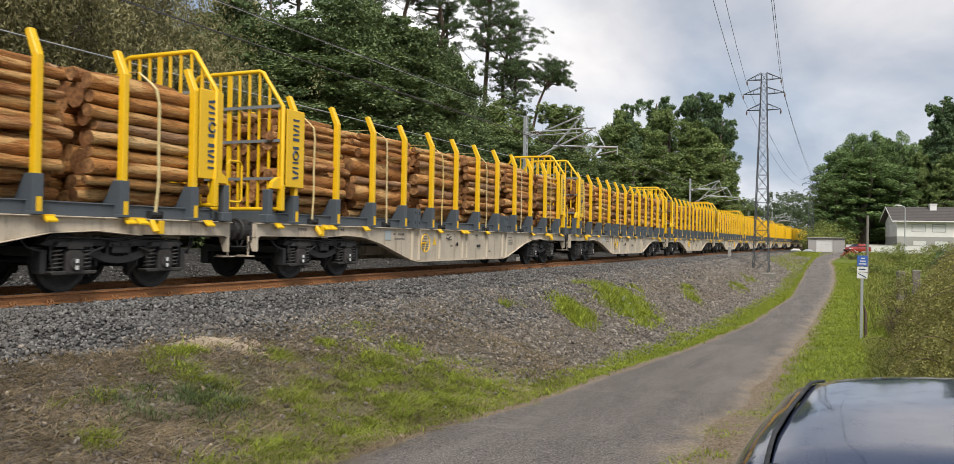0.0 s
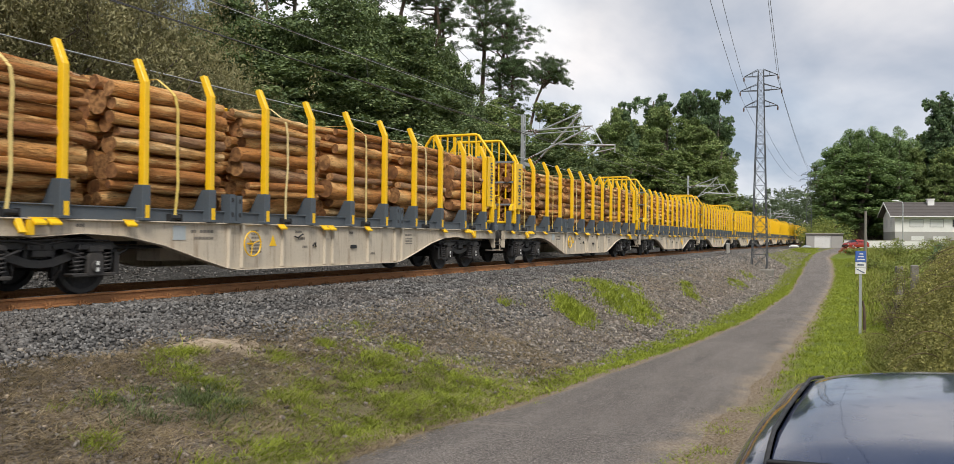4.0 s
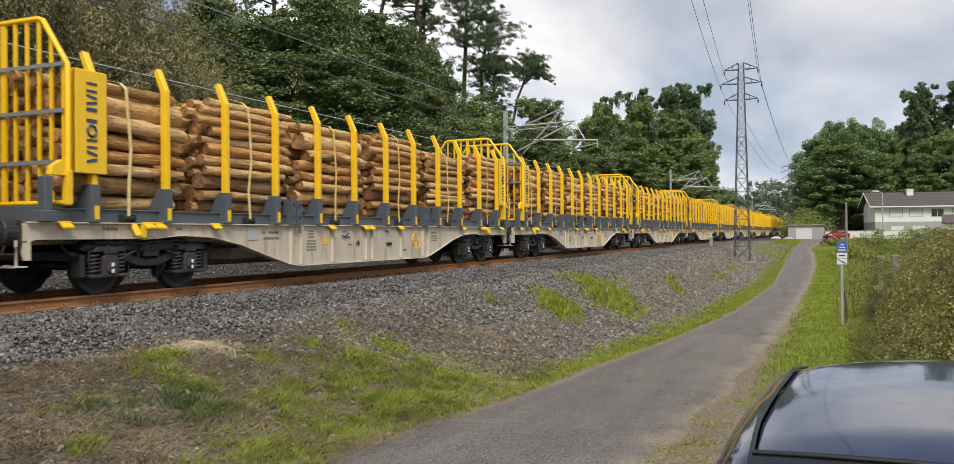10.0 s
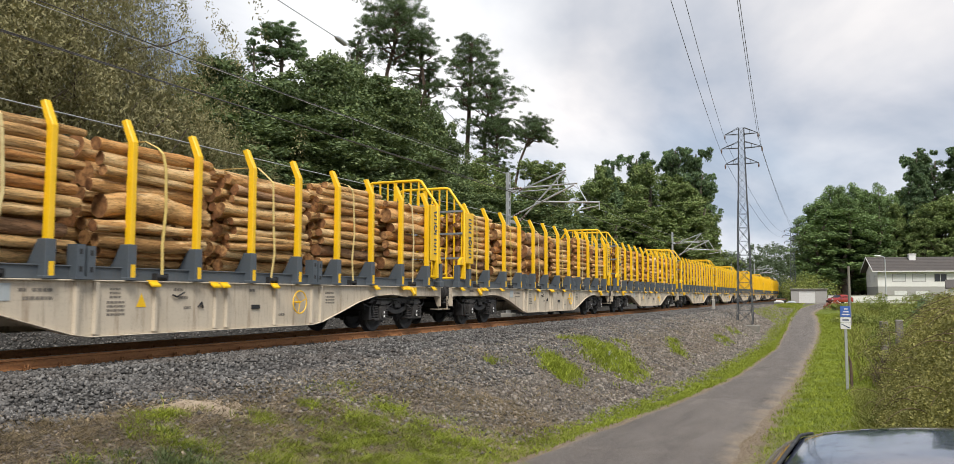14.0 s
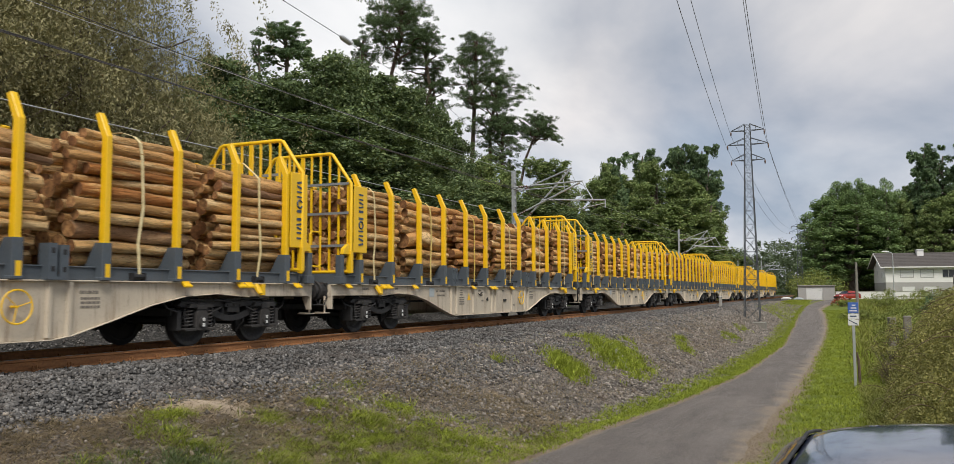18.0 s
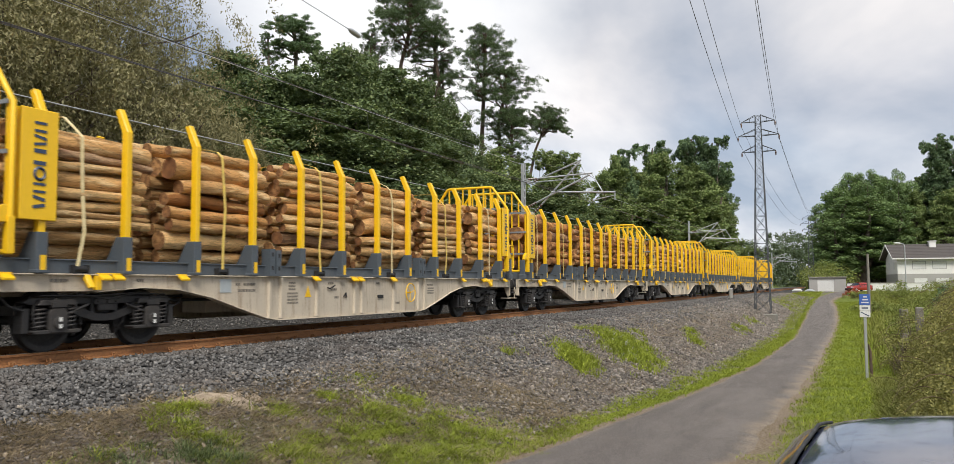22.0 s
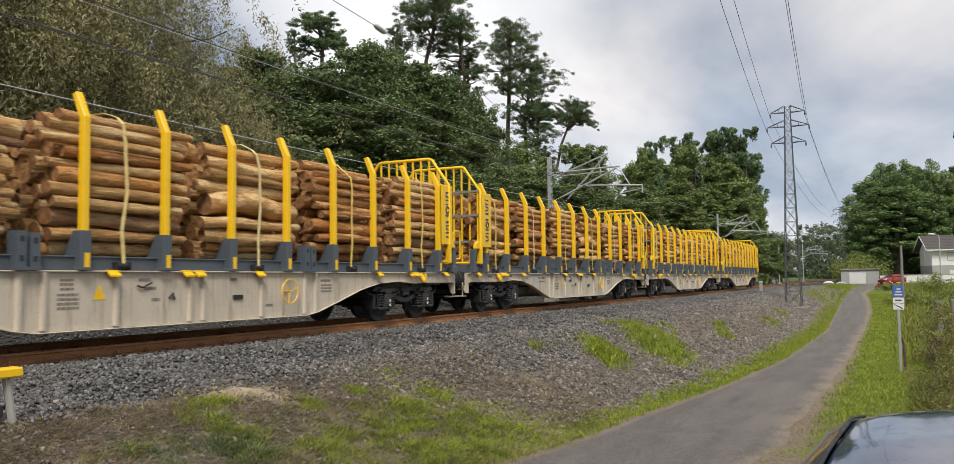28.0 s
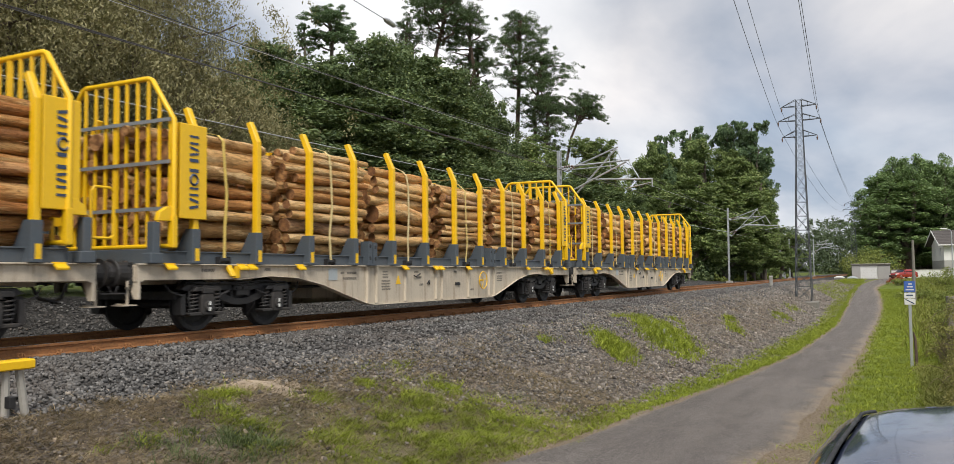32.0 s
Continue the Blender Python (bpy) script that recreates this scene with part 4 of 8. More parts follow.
def build_wagon():
    w = thing("timber_wagon", "beige bogie flat wagon with yellow stanchions and slatted bulkheads", "wagon", group="wagons of the timber train")
    # underframe: two fish-bellied side sills, floor, end beams
    out = [(-0.35, 1.165), (18.75, 1.165), (18.75, 0.90), (16.6, 0.90), (15.7, 0.96), (14.9, 0.92), (14.1, 0.77), (13.3, 0.54), (12.55, 0.34), (12.2, 0.29), (6.2, 0.29), (5.85, 0.34), (5.1, 0.54), (4.3, 0.77), (3.5, 0.92), (2.7, 0.96), (1.8, 0.90), (-0.35, 0.90)]
    s = Shape()
    for sy in (-1, 1):
        s.prism(out, 1, *sorted((sy * 1.24, sy * 1.215)))
        s.box((-0.35, sy * 1.24 - 0.06, 1.145), (18.75, sy * 1.24 + 0.06, 1.168))
        low = [(1.8, 0.90), (2.7, 0.96), (3.5, 0.92), (4.3, 0.77), (5.1, 0.54), (5.85, 0.34), (6.2, 0.29), (12.2, 0.29), (12.55, 0.34), (13.3, 0.54), (14.1, 0.77), (14.9, 0.92), (15.7, 0.96), (16.6, 0.90)]
        s.prism(low + [(a, b - 0.018) for a, b in low[::-1]], 1, *sorted((sy * 1.30, sy * 1.14)))
    s.box((-0.35, -1.2, 1.10), (18.75, 1.2, 1.14))
    for x in (-0.35, 18.62):
        s.box((x, -1.24, 0.88), (x + 0.13, 1.24, 1.165))
    s.box((0.0, -0.35, 0.82), (18.4, 0.35, 1.12))
    s.box((5.2, -0.30, 0.45), (13.2, 0.30, 1.0))
    for x in (6.3, 8.2, 10.2, 12.1):
        s.box((x - 0.05, -1.2, 0.55), (x + 0.05, 1.2, 1.12))
    part("underframe", s, BEIGE, w, "beige fish-bellied steel underframe", bevel=0.006)
    rib_me = Shape().prism([(-0.05, -1.242), (-0.028, -1.298), (0.028, -1.298), (0.05, -1.242)], 2, 0.32, 1.14).mesh("rib", BEIGE)
    for x in (5.95, 6.32, 7.55, 9.05, 9.36, 10.85, 12.15, 12.5):
        part("rib", rib_me, None, w, m=pose(x, 0, 0))
        part("rib", rib_me, None, w, m=pose(18.4 - x, 0, 0, 0, 0, 180))
    for x in (MID - 7.1, MID + 7.1):
        build_bogie(w, x)
    # brake gear and pipes under the floor
    s = Shape()
    s.tube([(3.6, -0.5, 0.72), (14.8, -0.5, 0.72)], 0.03, 6)
    s.tube([(3.6, 0.4, 0.80), (14.8, 0.4, 0.80)], 0.04, 6)
    s.tube([(8.0, 0.5, 0.62), (9.2, 0.5, 0.62)], [0.2, 0.2], 12)
    s.box((10.4, -0.45, 0.5), (10.8, 0.0, 0.85))
    part("brake_gear", s, BLACKISH, w)
    # buffers, coupling and hoses
    for x, d in ((-0.35, -1), (18.75, 1)):
        for y in (-0.95, 0.95):
            b = Shape().tube([(x, y, 1.02), (x + d * 0.06, y, 1.02), (x + d * 0.34, y, 1.02)], [0.21, 0.185, 0.165], 16)
            b.tube([(x + d * 0.34, y, 1.02), (x + d * 0.46, y, 1.02)], 0.13, 14)
            b.tube([(x + d * 0.33, y, 1.02), (x + d * 0.37, y, 1.02)], 0.185, 14)
            b.tube([(x + d * 0.455, y, 1.02), (x + d * 0.485, y, 1.02), (x + d * 0.50, y, 1.02)], [0.21, 0.235, 0.17], 18)
            b.box((x + d * 0.02 - 0.02, y - 0.2, 0.83), (x + d * 0.02 + 0.02, y + 0.2, 1.19))
            for bx in (-0.16, 0.16):
                for bz in (0.87, 1.15):
                    b.tube([(x + d * 0.03, y + bx, bz), (x + d * 0.065, y + bx, bz)], 0.022, 6)
            part("buffer", b, BLACKISH, w, bevel=0.006)
        h = Shape().tube([(x, 0, 0.98), (x + d * 0.25, 0, 0.95), (x + d * 0.5, 0, 0.92)], 0.055, 8)
        h.tube([(x, 0.35, 0.92), (x + d * 0.18, 0.33, 0.62), (x + d * 0.42, 0.2, 0.55)], 0.028, 7)
        part("coupling", h, BLACKISH, w)
        f = Shape().tube([(x + d * 0.08, -1.12, 0.90), (x + d * 0.08, -1.12, 0.52), (x + d * 0.08, -0.86, 0.52)], 0.022, 6)
        f.box((x + d * 0.08 - 0.12, -1.16, 0.50), (x + d * 0.08 + 0.16, -0.90, 0.52))
        part("shunter_step", f, BEIGE, w)
        e = Shape().prism([(-1.245, 0.60), (-1.245, 0.885), (-1.02, 0.885), (-1.14, 0.60)], 0, *sorted((x - d * 0.015, x - d * 0.07)))
        part("end_plate", e, BEIGE, w, bevel=0.005)
        g = Shape().tube([(x + d * 0.10, -1.15, 0.80), (x + d * 0.14, -1.16, 0.70), (x + d * 0.40, -1.16, 0.70), (x + d * 0.46, -1.15, 0.82)], 0.012, 6)
        part("coupler_grip", g, BLACKISH, w)
        if d > 0:
            r = Shape().tube([(x - d * 0.12, -1.25, 1.45), (x - d * 0.12, -1.25, 2.25), (x - d * 0.06, -1.25, 2.32), (x + d * 0.22, -1.25, 2.32), (x + d * 0.28, -1.25, 2.25), (x + d * 0.28, -1.25, 1.60), (x + d * 0.22, -1.25, 1.55), (x - d * 0.1, -1.25, 1.55)], 0.022, 8)
            part("handrail", r, YELLOW, w, "yellow tubular grab handle")
    # slate-grey bunk beams on the deck
    s = Shape()
    for sy in (-1, 1):
        s.box((0.1, min(sy * 1.21, sy * 1.08), 1.17), (18.3, max(sy * 1.21, sy * 1.08), 1.37))
        s.box((0.1, min(sy * 1.235, sy * 1.05), 1.36), (18.3, max(sy * 1.235, sy * 1.05), 1.385))
    for x in POSTS:
        s.box((x - 0.09, -1.1, 1.17), (x + 0.09, 1.1, 1.40))
    for x in (0.12, 18.1):
        s.box((x, -1.2, 1.17), (x + 0.18, 1.2, 1.42))
    part("bunk_frame", s, SLATE, w, "slate-grey load frame", bevel=0.008)
    base = Shape().prism([(-1.36, 1.17), (-1.36, 1.76), (-1.17, 1.76), (-1.00, 1.45), (-0.72, 1.17)], 0, -0.09, 0.09)
    base.box((-0.10, -1.37, 1.17), (0.10, -1.15, 1.22))
    base_me = base.mesh("stanchion_foot", SLATE, bevel=0.008)
    tab_me = Shape().box((-0.03, -1.366, 1.20), (0.06, -1.3605, 1.43)).mesh("yellow_tab", YELLOW)
    post = Shape().prism([(-1.35, 1.74), (-1.35, 3.46), (-1.16, 3.86), (-1.06, 3.83), (-1.225, 3.44), (-1.225, 1.74)], 0, -0.055, 0.055)
    post_me = post.mesh("stanchion", YELLOW, bevel=0.010)
    for x in POSTS:
        for m in (Matrix.Identity(4), pose(0, 0, 0, 0, 0, 180)):
            mm = pose(x, 0, 0) @ m
            foot = part("stanchion_foot", base_me, None, w, "slate-grey tapered foot", m=mm)
            part("yellow_tab", tab_me, None, foot)
            part("stanchion", post_me, None, w, "yellow steel stanchion with an inward-bent tip", m=mm)
    # spare twin brackets between the stanchions
    br = Shape().box((-0.17, -1.36, 1.17), (-0.025, -1.14, 1.71)).box((0.03, -1.36, 1.17), (0.175, -1.14, 1.69)).box((-0.19, -1.37, 1.17), (0.20, -1.12, 1.215))
    # thin dark plates on the faces stand in for the shaded holes
    br.box((-0.125, -1.365, 1.29), (-0.07, -1.358, 1.37), 1).box((-0.125, -1.365, 1.56), (-0.07, -1.358, 1.64), 1).box((0.075, -1.365, 1.54), (0.13, -1.358, 1.62), 1).box((0.075, -1.365, 1.28), (0.13, -1.358, 1.36), 1)
    br_me = br.mesh("stake_pocket", [SLATE, RUBBER])
    for x in (6.02, 12.22):
        part("stake_pocket", br_me, None, w, m=pose(x, 0, 0))
    # winches that hold the straps, and yellow lashing flaps on the sill
    win = Shape().tube([(-0.12, -1.26, 1.24), (0.12, -1.26, 1.24)], 0.045, 10).box((-0.14, -1.31, 1.18), (-0.11, -1.2, 1.30)).box((0.11, -1.31, 1.18), (0.14, -1.2, 1.30))
    win_me = win.mesh("strap_winch", RUBBER)
    for k in range(6):
        part("strap_winch", win_me, None, w, m=pose(POSTS[2 * k] + 0.72, 0, 0))
    flap = Shape()
    flap.prism([(-1.30, 1.165), (-1.40, 1.10), (-1.395, 1.065), (-1.37, 1.065), (-1.29, 1.13)], 0, -0.095, 0.095)
    flap.box((-0.11, -1.31, 1.155), (0.11, -1.26, 1.18))
    flap_me = flap.mesh("lashing_flap", YELLOW, bevel=0.006)
    for x in (0.25, 1.9, 2.15, 3.55, 7.45, 8.95, 9.22, 10.75, 14.85, 16.3, 16.55, 18.1):
        part("lashing_flap", flap_me, None, w, "yellow folding lashing flap", m=pose(x, 0, 0))
    brace = Shape().prism([(-1.30, 1.16), (-1.42, 0.96), (-1.38, 0.94), (-1.25, 1.10)], 0, -0.05, 0.05).box((0.14, -1.33, 0.92), (0.24, -1.25, 1.14))
    brace_me = brace.mesh("yellow_bracket", YELLOW, bevel=0.006)
    for x in (1.6, 16.8):
        part("yellow_bracket", brace_me, None, w, m=pose(x, 0, 0))
    # hand wheel, warning triangle, printed plates
    hw = Shape().ring((11.57, -1.36, 0.78), (0, 1, 0), 0.24, 0.014, 28, 6)
    for a in (0.3, 2.4, 4.5):
        hw.tube([(11.57, -1.36, 0.78), (11.57 + 0.23 * math.cos(a), -1.36, 0.78 + 0.23 * math.sin(a))], 0.009, 5)
    hw.tube([(11.57, -1.24, 0.78), (11.57, -1.37, 0.78)], 0.02, 8)
    part("hand_wheel", hw, YELLOW, w, "yellow brake hand wheel")
    part("warning_triangle", Shape().prism([(7.15, 0.73), (7.37, 0.73), (7.26, 0.96)], 1, -1.246, -1.241), YELLOW, w, "yellow warning triangle plate")
    part("placard", Shape().box((4.55, -1.250, 0.85), (4.85, -1.241, 1.10)), GREY_SHEET, w, "pale grey framed placard", bevel=0.003)
    rnd = random.Random(5)
    for x0, z0, wid, rows in ((4.98, 0.98, 0.12, 1), (5.2, 0.98, 0.34, 1), (5.05, 0.86, 0.5, 1), (6.55, 0.60, 0.36, 4), (6.6, 0.88, 0.22, 3), (8.0, 1.0, 0.22, 1), (8.1, 0.86, 0.24, 1), (8.25, 0.68, 0.18, 1), (10.05, 1.0, 0.16, 1), (11.0, 0.5, 0.2, 1), (12.7, 0.96, 0.34, 1), (12.72, 0.74, 0.36, 3), (1.0, 1.04, 0.3, 1), (2.6, 1.05, 0.15, 1)):
        s = Shape()
        for r in range(rows):
            x = x0
            while x < x0 + wid:
                l = rnd.uniform(0.03, 0.08)
                s.box((x, -1.2445, z0 + r * 0.065), (min(x + l, x0 + wid), -1.2412, z0 + r * 0.065 + (0.05 if rows == 1 else 0.038)))
                x += l + 0.015
        part("printed_text", s, PRINT, w, "small faded black print")["kind"] = "stuff"
    part("brake_lever", Shape().tube([(7.95, -1.27, 0.93), (8.05, -1.27, 0.90), (8.22, -1.28, 0.98)], 0.016, 6), RUBBER, w)
    part("release_handle", Shape().tube([(8.6, -1.26, 0.72), (8.66, -1.28, 0.80), (8.72, -1.26, 0.70)], 0.018, 6), RUBBER, w)
    part("indicator_box", Shape().box((10.1, -1.27, 0.66), (10.35, -1.24, 0.74)), RUBBER, w, bevel=0.006)
    # bulkheads and their side panels
    mark_me = logo_shapes()
    panel_me = Shape().box((0.0, -0.025, 1.92), (0.60, 0.025, 3.52)).box((0.0, -0.03, 1.92), (0.05, 0.16, 3.52)).mesh("side_panel", YELLOW, bevel=0.012)
    for x, d in ((0.24, 1), (18.16, -1)):
        s = Shape()
        edge = [(-1.38, 1.42), (-1.38, 3.55), (-0.86, 4.26), (-0.78, 4.29), (0.78, 4.29), (0.86, 4.26), (1.38, 3.55), (1.38, 1.42)]
        s.tube([(x, y, z) for y, z in edge], 0.045, 8)
        s.tube([(x, -1.38, 1.46), (x, 1.38, 1.46)], 0.04, 8)
        bulk = part("bulkhead", s, YELLOW, w, "yellow slatted steel bulkhead", smooth=True)
        for k in range(-5, 6):
            y = k * 0.26
            top = 4.27 if abs(y) < 0.82 else 4.27 - (abs(y) - 0.82) * 1.36
            wd = 0.05 if k == 0 else 0.022
            part("slat", Shape().box((x - 0.025, y - wd, 1.46), (x + 0.025, y + wd, top)), YELLOW, bulk, bevel=0.004)
        for z in (2.08, 2.85, 3.55):
            part("cross_strap", Shape().box((x - d * 0.045 - 0.012, -1.34, z - 0.03), (x - d * 0.045 + 0.012, 1.34, z + 0.03)), GREYBAR, bulk, "grey steel cross strap")
        for sy in (-1, 1):
            px0 = 0.37 if d > 0 else 17.75
            m = pose(px0, sy * 1.36, 0)
            p = part("side_panel", panel_me, None, w, "yellow panel with a dark blue printed mark", m=m @ (Matrix.Identity(4) if sy < 0 else pose(0.6, 0, 0, 0, 0, 180)))
            flipm = pose(0.20, -0.031, 2.08) if d > 0 else pose(0.41, -0.031, 3.36, 0, 180, 0)
            part("printed_mark", mark_me, None, p, "dark blue printed mark", m=flipm)["kind"] = "stuff"
            k = Shape()
            k.box((x - 0.05, sy * 1.38 - 0.05, 1.43), (x + 0.05, sy * 1.38 + 0.05, 1.95))
            part("corner_post", k, YELLOW, w, bevel=0.008)
            c = Shape().prism([(x - d * 0.32, 1.86), (x - d * 0.28, 2.00), (x - d * 0.12, 2.10), (x, 2.10), (x, 1.86)], 1, *sorted((sy * 1.39, sy * 1.29)))
            part("hinge_cover", c, YELLOW, w, bevel=0.008)
            g = Shape().box((x - d * 0.33 - 0.07, sy * 1.30 - 0.08, 1.17), (x - d * 0.33 + 0.07, sy * 1.30 + 0.08, 1.84))
            g.box((x - d * 0.33 - 0.13, sy * 1.30 - 0.1, 1.17), (x - d * 0.33 + 0.13, sy * 1.30 + 0.1, 1.34))
            part("hinge_post", g, SLATE, w, bevel=0.012)
    return w


wagons = [build_wagon()]
for k in range(13):
    wagons.append(copy_thing(wagons[0], Matrix.Identity(4)))
for k, w in enumerate(wagons):
    w.matrix_basis = pose(13.26 + (k - 1) * PITCH, 0, 0)
    if k < 4:  # these show their other side, with the wheel near the other end
        for c in w.children:
            if c.name.startswith("hand_wheel"):
                c.matrix_basis = pose(-5.07, 0, 0)


# ---------- the loads: stacks of logs ----------
def log_mesh(i, mat, flare=0.0, stubs=0):
    """One peeled trunk, tapered and slightly crooked, with rough cut ends."""
    r = random.Random(100 + i)
    n, s = 12, Shape()
    bend, ph = r.choice((0.10, 0.2, 0.35, 0.55)), r.uniform(0, 6.28)
    kink = r.uniform(-0.25, 0.25)
    taper = r.uniform(0.70, 0.95)
    knot = r.randrange(2, 9)
    pts, rad_list = [], []
    for k in range(11):
        u = k / 10
        a = math.sin(u * math.pi) * bend + kink * math.sin(u * math.pi * 2.0)
        pts.append(((u - 0.5) * 2.62, 0.1 * math.cos(ph) * a + r.uniform(-0.003, 0.003), 0.1 * math.sin(ph) * a + r.uniform(-0.003, 0.003)))
        w = 1 - (1 - taper) * u + flare * max(0.0, 1 - u * 4) ** 1.5
        rad_list.append(0.1 * w * r.uniform(0.965, 1.035) * (1.07 if k == knot else 1) * (0.94 if k in (0, 10) else 1))
    s.tube(pts, rad_list, n, 0, True, 1)
    for _ in range(stubs):
        k, a = r.randrange(1, 9), r.uniform(0, 6.28)
        x, y, z = pts[k]
        s.tube([(x, y + 0.07 * math.cos(a), z + 0.07 * math.sin(a)), (x + 0.04, y + 0.135 * math.cos(a), z + 0.135 * math.sin(a))], [0.03, 0.02], 6, 0, True, 1)
    me = s.mesh("log", [mat, CUT], smooth=True)
    g = r.uniform(-0.05, 0.05)
    for v in me.vertices:
        q = noise.noise((v.co.x * 3.0, v.co.y * 9 + i, v.co.z * 9))
        k = 1 + 0.17 * q + (0.10 * flare if v.co.x < -1.2 else 0.0) * noise.noise((i, v.co.y * 30, v.co.z * 30))
        v.co.y *= k
        v.co.z *= k
        if abs(v.co.x) > 1.3:
            v.co.x += 4 * g * v.co.z + 0.02 * noise.noise((v.co.y * 20, v.co.z * 20, i)) * (1 + 2 * flare)
    for p in me.polygons:
        if len(p.vertices) > 4:
            p.use_smooth = False
    return me


BARKS = {"tan": LOG, "orange": LOG_ORANGE, "red": LOG_RED, "grey": LOG_GREY}
LOGS = {kind: [log_mesh(i + 20 * j, BARKS[kind], 0.0 if kind in ("tan", "orange") or i > 2 else 0.35, 1 if i in (1, 4) else 0) for i in range(7)] for j, kind in enumerate(BARKS)}


MIXED = {"tan": ("orange", "tan", "grey"), "orange": ("tan", "red", "grey"), "red": ("orange", "grey"), "grey": ("red", "orange")}


def strap_mesh(near, top, r):
    s = Shape()
    pts = [(-0.03 + r.uniform(-0.05, 0.05), -1.275, 1.24), (r.uniform(-0.02, 0.06), -1.262, 1.8), (r.uniform(0.0, 0.08), -1.256, 2.4), (r.uniform(-0.03, 0.06), -1.25, near - 0.35), (0.0, -1.235, near - 0.10), (-0.02, -1.13, near + 0.012), (-0.03, -0.85, max(near, top) + 0.02), (-0.04, 0.0, top + 0.03), (0, 0.9, top + 0.02), (0, 1.2, top - 0.1), (0, 1.262, 1.3)]
    w, vs = 0.031, []
    dense = []
    for a, b in zip(pts, pts[1:]):
        for k in range(4):
            u = k / 4
            dense.append([a[i] + (b[i] - a[i]) * u for i in range(3)])
    dense.append(list(pts[-1]))
    for x, y, z in dense:
        c = max(-1.0, min(1.0, -y / 1.2))
        vs += [(x - w, y, z), (x + w, y, z), (x + w, y + 0.006 * c, z - 0.006), (x - w, y + 0.006 * c, z - 0.006)]
    n = len(dense)
    fs = []
    for i in range(n - 1):
        for k in range(4):
            fs.append((4 * i + k, 4 * i + (k + 1) % 4, 4 * i + 4 + (k + 1) % 4, 4 * i + 4 + k))
    s.add(vs, fs)
    return s.mesh("strap", STRAP)


def build_stack(seed, rmin, rmax, top, kind, mess, label, big=0.16):
    """Logs laid lengthwise: the near face and the top as logs of their own, the heart joined."""
    r = random.Random(seed)
    st = thing("log_stack", label, "log stack", group="log stacks on the wagons")
    y = -1.225
    pick = LOGS[kind]
    col, full_top = 0, 0.0
    heart = Shape()
    while y < 1.12:
        z = 1.39
        height = top + 0.13 - r.uniform(0.0, 0.12) - (0.06 if col == 0 else 0.0)
        rads = []
        while True:
            rad = rmin + (rmax - rmin) * r.random() ** 1.5
            if r.random() < big:
                rad = r.uniform(rmax * 1.15, rmax * 1.55)
            if z + rad * 1.3 > height:
                if height - z < rmin * 1.7 or rad < rmin * 1.2:
                    break
                rad = rmin
            rads.append((rad, z + rad))
            z += rad * 2 * r.uniform(0.93, 1.0)
        cw = max(a for a, _ in rads)
        if col == 0:
            near_top = rads[-1][1] + rads[-1][0]
        full_top = max(full_top, rads[-1][1] + rads[-1][0])
        for i, (rad, zz) in enumerate(rads):
            recess = float(np.interp(zz - rad, [1.39, 1.60, 1.76], [0.26, 0.12, 0.0]))
            yy = y + (rad + max(recess, r.uniform(0, 0.10) if r.random() < 0.4 else 0) if col == 0 else cw + r.uniform(-0.4, 0.4) * rad)
            visible = col == 0 or i >= len(rads) - 1
            sx = r.uniform(-0.10, 0.10) * mess + (r.uniform(-0.18, 0.18) if r.random() < 0.35 else 0)
            if visible:
                ob = new("log", r.choice(LOGS[r.choice(MIXED[kind])] if r.random() < 0.3 else pick))
                ob.parent = st
                tilt = r.uniform(-1.1, 1.1) * mess + (r.uniform(-1.8, 1.8) if r.random() < 0.35 else 0)
                ob.matrix_basis = pose(1.54 + sx, yy, zz, r.uniform(0, 360), tilt, r.uniform(-0.5, 0.5) * mess + (180 if r.random() < 0.4 else 0)) @ Matrix.Diagonal((r.uniform(0.90, 1.03), rad / 0.1, rad / 0.1, 1))
            else:
                l = 1.14 * r.uniform(0.86, 1.08)
                heart.tube([(1.54 + sx - l, yy, zz), (1.54 + sx + l, yy + r.uniform(-0.02, 0.02), zz + r.uniform(-0.03, 0.03))], [rad, rad * 0.9], 9, 0, True, 1)
        y += cw * (2.05 if col == 0 else 1.85)
        col += 1
    core = part("log_core", heart, [BARKS[kind], CUT], st)
    core["kind"] = "stuff"
    part("strap", strap_mesh(near_top + 0.02, full_top + 0.02, r), None, st, "pale webbing strap over the logs", m=pose(1.50, 0, 0))
    return st


